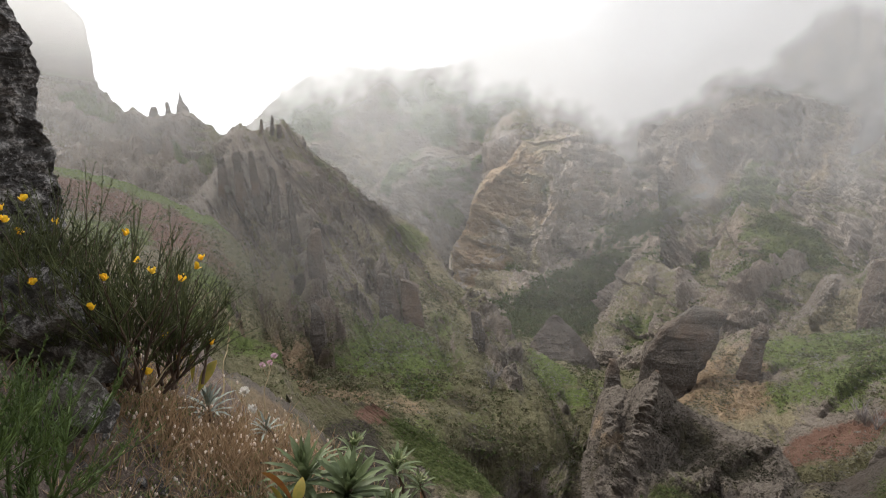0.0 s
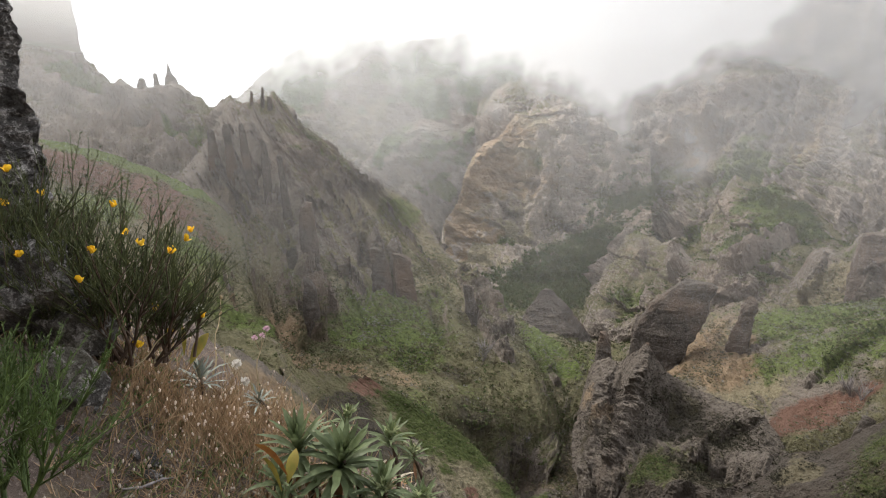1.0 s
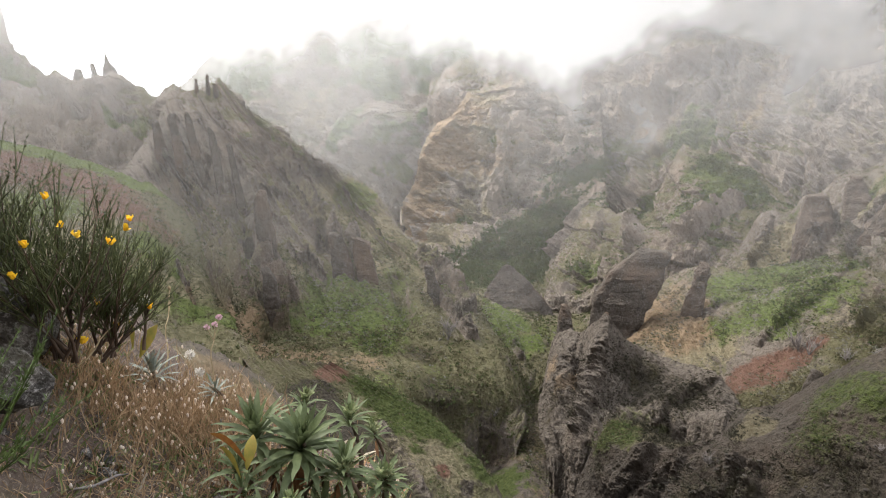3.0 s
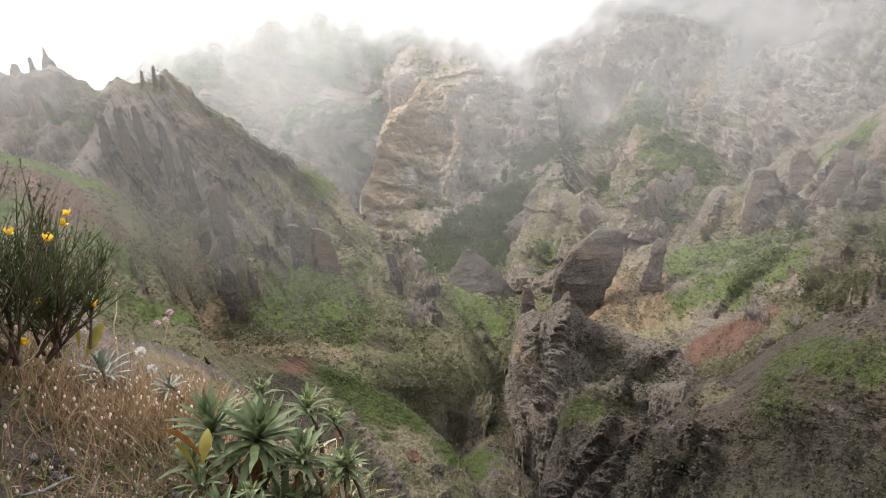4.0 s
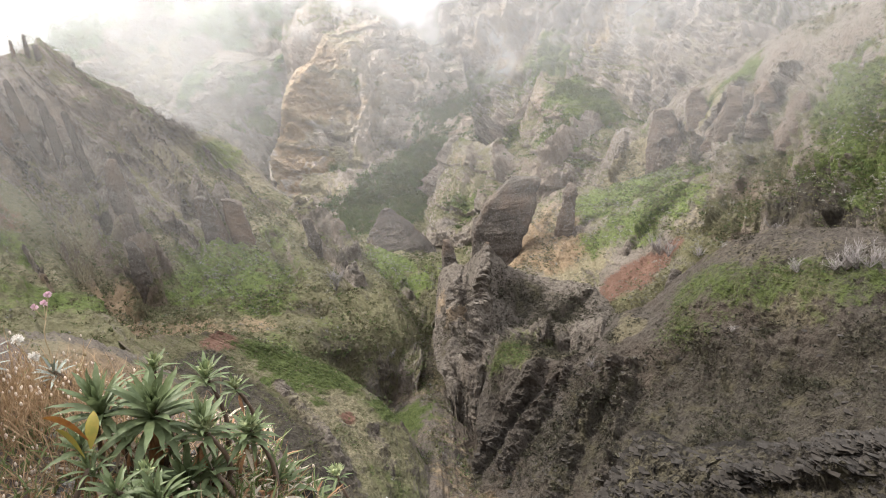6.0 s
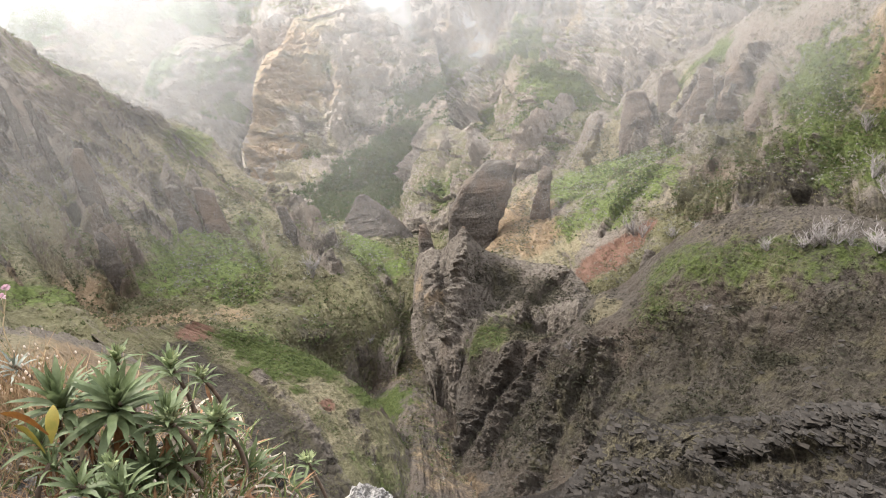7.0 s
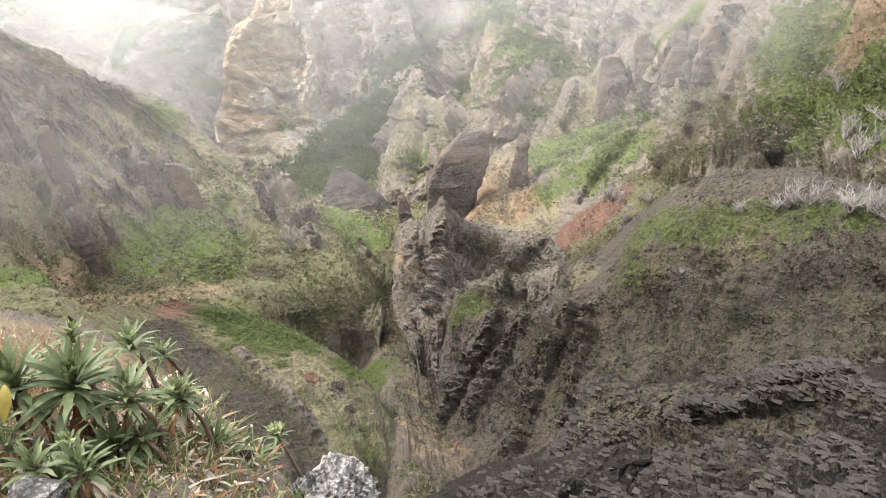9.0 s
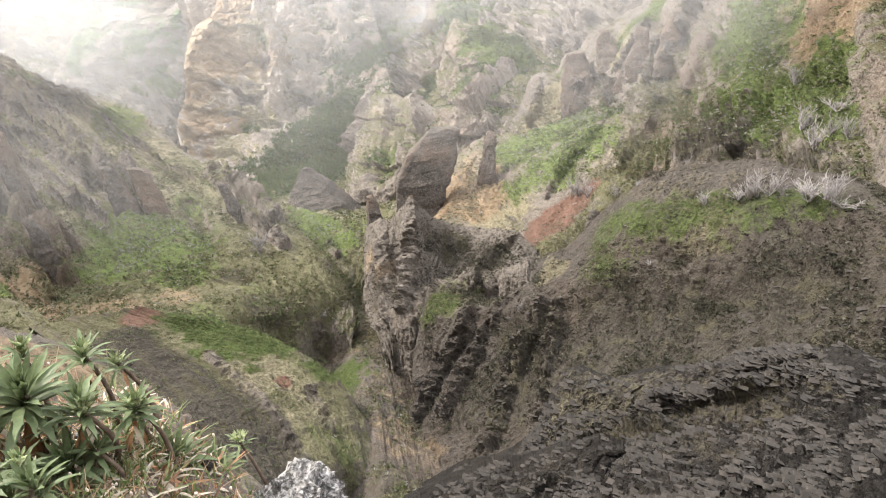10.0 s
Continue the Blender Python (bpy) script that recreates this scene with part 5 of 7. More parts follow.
rock('rock_outcrop', 'grey rock fin beside the red earth', (59.6, 78.9, -39.2), (60.9, 79.9, -34.6), 2.1, 0.50, 0.40, (1.2, 1.0, 0.4), (0.8, 1.0, 0.8))
rock('rock_slab', 'upright brown rock face on the ridge crest', (95.2, 130.0, -32.3), (96.5, 135.2, -16.1), 8.0, 0.60, 0.80, (4.2, 4.4, 3.6, 2.4, 1.2), (3.6, 3.8, 3.4, 3.0, 1.6))
rock('rock_outcrop', 'brown craggy outcrop on the steep ridge', (99.9, 126.1, -17.9), (100.1, 128.0, -11.1), 5.6, 0.80, 0.25)
rock('rock_outcrop', 'brown craggy outcrop on the steep ridge', (96.8, 111.5, -18.2), (98.0, 112.4, -10.0), 5.1, 0.80, 0.25)
rock('rock_outcrop', 'brown craggy outcrop on the steep ridge', (96.7, 103.0, -16.5), (98.0, 103.7, -8.9), 5.7, 0.80, 0.25)
rock('rock_outcrop', 'brown craggy outcrop on the steep ridge', (94.8, 92.8, -17.8), (96.0, 93.5, -10.6), 5.6, 0.80, 0.25)
rock('rock_outcrop', 'brown craggy outcrop on the steep ridge', (94.2, 114.2, -22.9), (95.6, 115.0, -16.8), 4.6, 0.80, 0.25)
rock('rock_pinnacle', 'weathered grey basalt fin on the spur', (-55.4, 176.3, -15.2), (-57.8, 177.5, -0.4), 2.5, 0.80, 0.50)
rock('rock_pinnacle', 'weathered grey basalt fin on the spur', (-48.8, 170.8, -17.8), (-51.7, 171.8, 0.1), 2.4, 0.80, 0.50)
rock('rock_pinnacle', 'weathered grey basalt fin on the spur', (-41.8, 164.4, -21.6), (-44.4, 165.5, -3.3), 2.5, 0.80, 0.50)
rock('rock_pinnacle', 'weathered grey basalt fin on the spur', (-61.1, 177.8, -15.4), (-62.5, 179.4, -4.3), 2.2, 0.80, 0.50)
rock('rock_pinnacle', 'weathered grey basalt fin on the spur', (-20.8, 115.3, -38.8), (-22.6, 116.2, -27.7), 3.1, 0.80, 0.50)
rock('rock_pinnacle', 'weathered grey basalt fin on the spur', (-37.5, 164.7, -23.1), (-40.1, 165.8, -7.5), 2.2, 0.80, 0.50)
rock('rock_pinnacle', 'weathered grey basalt fin on the spur', (10.7, 134.5, -39.7), (8.5, 136.0, -32.4), 2.6, 0.80, 0.50)

# ---- loose plates of rock along the crags ----
def plate_material():
    m, n, l, bsdf = material("split_basalt")
    pos = n.new("ShaderNodeNewGeometry").outputs["Position"]
    isl = n.new("ShaderNodeNewGeometry").outputs["Random Per Island"]
    fine = noise_tex(n, l, 5, 6, 0.7, pos)
    c = mixed(n, l, isl, (0.013, 0.0105, 0.0085), (0.025, 0.02, 0.016))
    c = mixed(n, l, ramp(n, l, fine, 0.45, 0.75), c, (0.042, 0.035, 0.029))
    l.new(c, bsdf.inputs["Base Color"])
    bsdf.inputs["Roughness"].default_value = 0.95
    return m


PLATE = plate_material()


def plates(form, label, count, rows, lo, hi, dip, seed):
    """Split slabs of rock that stick out of a crag along its bedding."""
    rng = np.random.RandomState(seed)
    _, p, layers = LANDS[form]
    p = p[rows[0]:rows[1]]
    rel = layers["relief"][rows[0]:rows[1]].ravel()
    q = p.reshape(-1, 3)
    w = np.clip(rel + 0.5, 0.02, None) * (0.1 + np.clip(fbm(q / 5 + seed, 3) * 2 + 0.3, 0, 1))
    base = q[rng.choice(len(q), count, p=w / w.sum())]
    box = np.array([(x, y, z) for z in (-1, 1) for y in (-1, 1) for x in (-1, 1)], float)
    size = rng.uniform(lo, hi, count)
    s = np.stack([size * rng.uniform(1.0, 2.4, count), size * rng.uniform(0.5, 1, count), size * rng.uniform(0.1, 0.26, count)], 1)
    v = box[None] * s[:, None] * rng.uniform(0.65, 1.1, (count, 8, 1))
    for axis, angle in ((0, rng.normal(dip[0], 0.18, count)), (1, rng.normal(dip[1], 0.18, count)), (2, rng.uniform(-1.1, -0.3, count))):
        a, c = [k for k in range(3) if k != axis]
        co, si = np.cos(angle)[:, None], np.sin(angle)[:, None]
        va, vc = v[:, :, a] * co - v[:, :, c] * si, v[:, :, a] * si + v[:, :, c] * co
        v[:, :, a], v[:, :, c] = va, vc
    v = v + base[:, None]
    faces = np.array([(0, 2, 3, 1), (4, 5, 7, 6), (0, 1, 5, 4), (2, 6, 7, 3), (0, 4, 6, 2), (1, 3, 7, 5)])
    f = (np.arange(count)[:, None, None] * 8 + faces[None]).reshape(-1, 4)
    me = bpy.data.meshes.new("rock_plates")
    me.from_pydata(v.reshape(-1, 3), [], f)
    me.materials.append(PLATE)
    me.update()
    return tagged(new("rock_plates", me), label, "rock", kind="stuff")


plates("near_crag", "split slabs of basalt along the crag's crest", 2600, (26, 80), 0.06, 0.3, (0.35, -0.25), 1)
plates("near_crag", "split slabs of basalt down the crag's face", 3400, (70, 240), 0.05, 0.26, (0.4, -0.25), 2)
plates("lower_crag", "split slabs of basalt along the lower crag", 4200, (20, 170), 0.05, 0.24, (0.35, -0.2), 5)
plates("right_shoulder", "broken basalt along the shoulder's rim", 500, (100, 220), 0.06, 0.26, (0.3, 0.1), 3)

# ---- scrub on the slopes ----
def leaf_material(name, stops, rough=0.8, glow=0.25):
    m, n, l, bsdf = material(name)
    tone = attribute(n, "tone")
    r = n.new("ShaderNodeValToRGB")
    e = r.color_ramp.elements
    while len(e) < len(stops):
        e.new(0.5)
    for i, c in enumerate(stops):
        e[i].position, e[i].color = i / (len(stops) - 1), (*c, 1)
    l.new(tone, r.inputs[0])
    rnd = n.new("ShaderNodeNewGeometry").outputs["Random Per Island"]
    hsv = n.new("ShaderNodeHueSaturation")
    l.new(ramp(n, l, rnd, -0.75, 1.6), hsv.inputs["Value"])
    hsv.inputs["Value"].default_value = 1
    v = n.new("ShaderNodeMapRange")
    v.inputs[3].default_value, v.inputs[4].default_value = 0.75, 1.2
    l.new(rnd, v.inputs[0])
    l.new(v.outputs[0], hsv.inputs["Value"])
    l.new(r.outputs[0], hsv.inputs["Color"])
    l.new(hsv.outputs[0], bsdf.inputs["Base Color"])
    bsdf.inputs["Roughness"].default_value = rough
    bsdf.inputs["Specular IOR Level"].default_value = 0.2
    return m


SCRUB = leaf_material("scrub_leaves", [(0.036, 0.058, 0.02), (0.07, 0.09, 0.031), (0.1, 0.094, 0.052), (0.13, 0.113, 0.072), (0.2, 0.19, 0.17)])


SCRUB_DARK = leaf_material("heath_leaves", [(0.018, 0.017, 0.012), (0.03, 0.03, 0.018), (0.045, 0.041, 0.027), (0.058, 0.052, 0.036), (0.075, 0.068, 0.054)])


def scatter(form, label, count, key, floor, lo, hi, tones, seed, blades=9):
    """Low bushes of many small leaf blades over a slope, thick where the ground is green."""
    rng = np.random.RandomState(seed)
    _, p, layers = LANDS[form]
    w = np.clip(layers[key] + floor - (np.clip(layers["green"], 0, 1) if key == "scrub" else 0), 0, None)[10:-2, 2:-2].ravel() ** 1.3
    # bushes come in drifts
    q = p[10:-2, 2:-2].reshape(-1, 3)
    w = w * (0.12 + np.clip(fbm(q / 9.0 + seed, 3) * 2.0 + 0.35, 0, 1))
    pick = rng.choice(len(q), count, p=w / w.sum())
    base = q[pick] + rng.normal(size=(count, 3)) * [0.5, 0.5, 0.1]
    size = rng.uniform(lo, hi, count) * rng.uniform(0.35, 0.8, count)
    tone = np.clip(rng.normal(tones[0], tones[1], count), 0, 1)
    d = rng.normal(size=(count, blades, 3))
    d[:, :, 2] = np.abs(d[:, :, 2]) * 0.8 + 0.15
    d /= np.linalg.norm(d, axis=2)[:, :, None]
    a = base[:, None] + d * (size[:, None, None] * rng.uniform(0.15, 0.6, (count, blades, 1)))
    tip = base[:, None] + d * (size[:, None, None] * rng.uniform(0.7, 1.1, (count, blades, 1)))
    s = np.cross(d, rng.normal(size=(count, blades, 3)))
    s /= np.linalg.norm(s, axis=2)[:, :, None] + 1e-6
    s = s * size[:, None, None] * 0.3
    verts = np.stack([a - s * 0.6, a + s * 0.6, tip], 2).reshape(-1, 3)
    n = count * blades
    me = bpy.data.meshes.new("scrub")
    me.vertices.add(n * 3)
    me.vertices.foreach_set("co", verts.ravel())
    me.loops.add(n * 3)
    me.loops.foreach_set("vertex_index", np.arange(n * 3))
    me.polygons.add(n)
    me.polygons.foreach_set("loop_start", np.arange(0, n * 3, 3))
    at = me.attributes.new("tone", "FLOAT", "POINT")
    at.data.foreach_set("value", np.repeat(tone, blades * 3).astype(np.float32))
    me.materials.append(SCRUB_DARK if form in ("right_shoulder", "near_crag", "slab_tower") and key == "scrub" or key == "dark" else SCRUB)
    me.update()
    me.validate()
    return tagged(new("scrub", me), label, "scrub", kind="stuff")


for form, label, count, key, floor, lo, hi, tones in (
    ("left_spur", "low brown-green scrub on the long spur", 9000, "scrub", 0.1, 0.5, 1.2, (0.5, 0.2)),
    ("left_spur", "bright green low bushes on the spur", 1700, "green", -0.1, 0.35, 1.0, (0.42, 0.3)),
    ("left_spur", "pale silvery bushes on the long spur", 700, "green", 0.1, 0.35, 0.9, (0.97, 0.06)),
    ("lower_spur", "pale silvery bushes on the low spur end", 400, "green", 0.2, 0.35, 0.8, (0.97, 0.06)),
    ("lower_spur", "scrub on the low spur end", 2200, "scrub", 0.1, 0.4, 1.0, (0.5, 0.25)),
    ("near_slope", "short scrub on the brown slope", 1800, "scrub", 0.0, 0.15, 0.4, (0.45, 0.2)),
    ("left_mound", "short scrub on the rounded grassy spur", 2200, "scrub", 0.0, 0.2, 0.5, (0.45, 0.2)),
    ("left_mound", "bright green bushes on the rounded spur", 900, "green", -0.1, 0.2, 0.6, (0.3, 0.25)),
    ("right_shoulder", "dry brown scrub over the rocky shoulder", 8000, "scrub", 0.1, 0.25, 0.7, (0.5, 0.22)),
    ("right_shoulder", "green heath bushes on the rocky shoulder", 1500, "green", -0.25, 0.2, 0.55, (0.36, 0.24)),
    ("near_crag", "sparse dry scrub on the flaky crag", 1500, "scrub", 0.6, 0.15, 0.35, (0.3, 0.2)),
    ("meadow", "green bushes over the grassy shoulder", 3200, "green", -0.1, 0.3, 0.9, (0.32, 0.22)),
    ("meadow", "grey-green bushes over the grassy shoulder", 3000, "scrub", 0.0, 0.3, 0.8, (0.7, 0.25)),
    ("right_ridge", "mixed heath scrub on the craggy ridge", 6000, "scrub", 0.1, 0.4, 1.0, (0.5, 0.25)),
    ("right_ridge", "green heath on the craggy ridge", 2500, "green", -0.1, 0.4, 0.9, (0.33, 0.14)),
    ("meadow", "pale silvery bushes among the grass", 900, "green", 0.0, 0.35, 0.8, (0.97, 0.06)),
    ("right_ridge", "pale silvery bushes on the green slope", 700, "green", 0.0, 0.35, 0.8, (0.97, 0.06)),
    ("right_shoulder", "dark brown heath over the steep face", 4200, "dark", 0.1, 0.3, 0.9, (0.4, 0.3)),
    ("slab_tower", "sparse scrub clinging to the basalt tower", 2600, "dark", 0.5, 0.3, 0.7, (0.5, 0.2)),
    ("gully", "scrub and dry grass in the gully", 4000, "scrub", 0.2, 0.4, 0.9, (0.5, 0.25)),
    ("red_slope", "green and brown scrub on the red slope", 4500, "scrub", 0.2, 0.4, 1.0, (0.45, 0.2)),
    ("mid_terrace", "green scrub on the rock terraces", 2500, "green", 0.2, 0.8, 1.8, (0.25, 0.15)),
    ("valley_head", "olive scrub on the valley floor", 4000, "scrub", 0.3, 0.6, 1.4, (0.4, 0.25)),
    ("valley_head", "dark green laurel woodland in the hollow", 6000, "forest", 0.3, 1.6, 3.2, (0.24, 0.14)),
    ("buttress", "dark green trees at the foot of the buttress", 7000, "forest", 0.1, 2.0, 4.2, (0.24, 0.14)),
):
    scatter(form, label, int(count * 1.5), key, floor, lo, hi, tones, seed=count + len(label))

# ---- mist and cloud ----
from mathutils.kdtree import KDTree

near_land = np.concatenate([p[::4, ::4].reshape(-1, 3) for _, p, _ in LANDS.values()])
tree = KDTree(len(near_land))
for i, p in enumerate(near_land):
    tree.insert(p, i)
tree.balance()


def mist_material():
    m, n, l, bsdf = material("mist")
    n.remove(bsdf)
    out = n["Material Output"]
    clear, d, t = n.new("ShaderNodeBsdfTransparent"), n.new("ShaderNodeBsdfDiffuse"), n.new("ShaderNodeBsdfTranslucent")
    for x in (d, t):
        x.inputs[0].default_value = (0.93, 0.93, 0.93, 1)
    body, whole = n.new("ShaderNodeMixShader"), n.new("ShaderNodeMixShader")
    body.inputs[0].default_value = 0.5
    l.new(d.outputs[0], body.inputs[1])
    l.new(t.outputs[0], body.inputs[2])
    l.new(attribute(n, "thickness"), whole.inputs[0])
    l.new(clear.outputs[0], whole.inputs[1])
    l.new(body.outputs[0], whole.inputs[2])
    l.new(whole.outputs[0], out.inputs["Surface"])
    return m


MIST = mist_material()


def mist(name, label, plan, low, high, density, fade):
    """A bank of mist that hangs across the valley along a line of plan points; density: of azimuth, elevation and place."""
    line = curve([(x, y, 0) for x, y in plan], 340)
    zz = np.linspace(low, high, 190)
    p = np.repeat(line[None], len(zz), 0)
    p[:, :, 2] = zz[:, None]
    q = p.reshape(-1, 3)
    d = np.linalg.norm(q[:, :2], axis=1)
    az, el = np.degrees(np.arctan2(q[:, 0], q[:, 1])), np.degrees(np.arctan2(q[:, 2], d))
    rho = np.clip(density(az, el, q), 0, 0.97)
    if fade:
        gap = np.array([tree.find(v)[2] for v in q])
        rho = rho * step(gap, 0.1 * fade, fade)
    me = grid_mesh(name, p, MIST, {"thickness": rho})
    return tagged(new(name, me), label, "mist", kind="stuff")


def step(x, lo, hi):
    u = np.clip((x - lo) / (hi - lo), 0, 1)
    return u * u * (3 - 2 * u)


def gap_in_mist(az, el):
    """The break in the mist that lets the sunlit buttress show."""
    return 1 - 0.5 * np.exp(-((az - 4) / 7) ** 2) * step(-el, -7, -2)


def thin(az, el, q):
    return 0.055 + 0.03 * step(el, -20, 2) + 0.025 * step(-az, -8, 8) * step(el, -22, -8) + 0.06 * step(az, 2, 16) * step(el, -22, -4) + 0.07 * step(az, 22, 36) * step(el, -18, 0)


def middle(az, el, q):
    swirl = fbm(q / 60 + 3, 4)
    light = np.minimum((0.07 + 0.13 * step(el, -12, 5)) * gap_in_mist(az, el) + 0.1 * step(az, 18, 25) * step(el, -4, 5) + swirl * 0.05, 0.22)
    return light + 0.62 * step(-az, 20, 29) * step(el, 3, 11)


def bank(az, el, q):
    swirl = fbm(q * [1, 1, 0.8] / 75 + 11, 7, 0.6)
    wisps = fbm(q / 55 + 31, 6, 0.6)
    base = 5.6 - 2.2 * np.exp(-((az + 5) / 8) ** 2) - 2.8 * np.exp(-((az - 16) / 6) ** 2) + 4.0 * step(az, 24, 32)
    cloud = step(el + swirl * 9, base - 1.8, base + 3.2)
    veil = 0.36 * step(el + wisps * 24, 0, 9) * step(az, 8, 15)
    open_sky = 1 - 0.75 * step(el, base + 4, base + 10) * step(-az, -20, -8)
    return (0.03 + 0.07 * step(el, -6, 4)) * gap_in_mist(az, el) + 0.94 * cloud * open_sky + veil


def distant(az, el, q):
    return 0.06 + 0.1 * step(el, -6, 6)


mist("thin_mist", "thin mist drifting over the gorge", [(-150, 60), (-95, 90), (-30, 106), (25, 108), (62, 92), (90, 55), (110, 10)], -110, 40, thin, 14)
mist("valley_mist", "grey mist hanging in the valley", [(-330, 90), (-190, 175), (-60, 244), (20, 236), (70, 205), (140, 135), (190, 60), (220, -40)], -150, 130, middle, 30)
mist("cloud_bank", "white ragged cloud bank clinging to the peaks", [(-420, 60), (-260, 330), (-60, 385), (80, 372), (200, 300), (300, 210), (350, 60)], -200, 190, bank, 40)
mist("distant_mist", "pale mist filling the far valley", [(-480, 420), (-160, 540), (0, 600), (80, 650), (260, 600), (480, 420)], -250, 300, distant, 50)


# ---- plants and stones on the lookout ledge ----
def part(name, me, mat, parent, label=""):
    if mat is not None and not me.materials:
        me.materials.append(mat)
    ob = new(name, me)
    ob.parent = parent
    return tagged(ob, label) if label else ob


def thing(name, label, category, place, group=""):
    ob = new(name)
    ob.empty_display_size = 0.05
    ob.location = place
    return tagged(ob, label, category, group)


def plain(name, stops, rough=0.6, bump_at=0.0, spec=0.3, through_light=0.0):
    """Plant tissue: colours along a noise, with a little variation from piece to piece."""
    m, n, l, bsdf = material(name)
    pos = n.new("ShaderNodeTexCoord").outputs["Object"]
    c = mixed(n, l, ramp(n, l, noise_tex(n, l, 40, 4, 0.6, pos), 0.3, 0.7), stops[0], stops[1])
    rnd = n.new("ShaderNodeObjectInfo").outputs["Random"]
    isl = n.new("ShaderNodeNewGeometry").outputs["Random Per Island"]
    v = n.new("ShaderNodeMapRange")
    v.inputs[3].default_value, v.inputs[4].default_value = 0.65, 1.35
    both = calc(n, l, "MULTIPLY", calc(n, l, "ADD", rnd, isl), 0.5)
    l.new(both, v.inputs[0])
    hsv = n.new("ShaderNodeHueSaturation")
    l.new(v.outputs[0], hsv.inputs["Value"])
    l.new(c, hsv.inputs["Color"])
    l.new(hsv.outputs[0], bsdf.inputs["Base Color"])
    bsdf.inputs["Roughness"].default_value, bsdf.inputs["Specular IOR Level"].default_value = rough, spec
    if through_light:
        t, mix, out = n.new("ShaderNodeBsdfTranslucent"), n.new("ShaderNodeMixShader"), n["Material Output"]
        l.new(hsv.outputs[0], t.inputs[0])
        mix.inputs[0].default_value = through_light
        l.new(bsdf.outputs[0], mix.inputs[1])
        l.new(t.outputs[0], mix.inputs[2])
        l.new(mix.outputs[0], out.inputs["Surface"])
    return m


LEAF = plain("rosette_leaf", ((0.07, 0.095, 0.04), (0.15, 0.182, 0.092)), 0.55, spec=0.25, through_light=0.3)
LEAF_OLD = plain("withered_leaf", ((0.14, 0.06, 0.035), (0.3, 0.17, 0.08)), 0.8)
LEAF_STRAW = plain("straw_leaf", ((0.26, 0.22, 0.16), (0.46, 0.41, 0.33)), 0.8, through_light=0.2)
SILVER = plain("silver_leaf", ((0.12, 0.14, 0.115), (0.24, 0.26, 0.23)), 0.7)
WOOD = plain("woody_stem", ((0.05, 0.035, 0.025), (0.13, 0.095, 0.07)), 0.9)
BROOM_DARK = plain("broom_twig", ((0.034, 0.042, 0.016), (0.075, 0.086, 0.028)), 0.7)
BROOM_BROWN = plain("broom_bark", ((0.045, 0.03, 0.022), (0.1, 0.068, 0.048)), 0.85)
BROOM_GREEN = plain("fresh_broom", ((0.03, 0.052, 0.013), (0.08, 0.118, 0.03)), 0.6, through_light=0.05)
YELLOW = plain("broom_petal", ((0.75, 0.45, 0.02), (0.85, 0.58, 0.04)), 0.5, through_light=0.25)
PINK = plain("pink_petal", ((0.5, 0.32, 0.4), (0.68, 0.5, 0.56)), 0.6, through_light=0.2)
FLUFF = plain("seed_fluff", ((0.5, 0.47, 0.43), (0.72, 0.7, 0.66)), 0.9, through_light=0.3)
STALK = plain("dry_stalk", ((0.22, 0.17, 0.1), (0.38, 0.3, 0.18)), 0.8)
STRAW = plain("dry_grass", ((0.2, 0.125, 0.07), (0.42, 0.305, 0.19)), 0.8, through_light=0.2)
STRAW_PALE = plain("pale_seed_heads", ((0.5, 0.41, 0.34), (0.74, 0.66, 0.58)), 0.8, through_light=0.2)
HERB = plain("low_herb", ((0.07, 0.1, 0.03), (0.16, 0.19, 0.07)), 0.6, through_light=0.15)
BUD = plain("flower_head", ((0.2, 0.26, 0.12), (0.36, 0.36, 0.2)), 0.7)


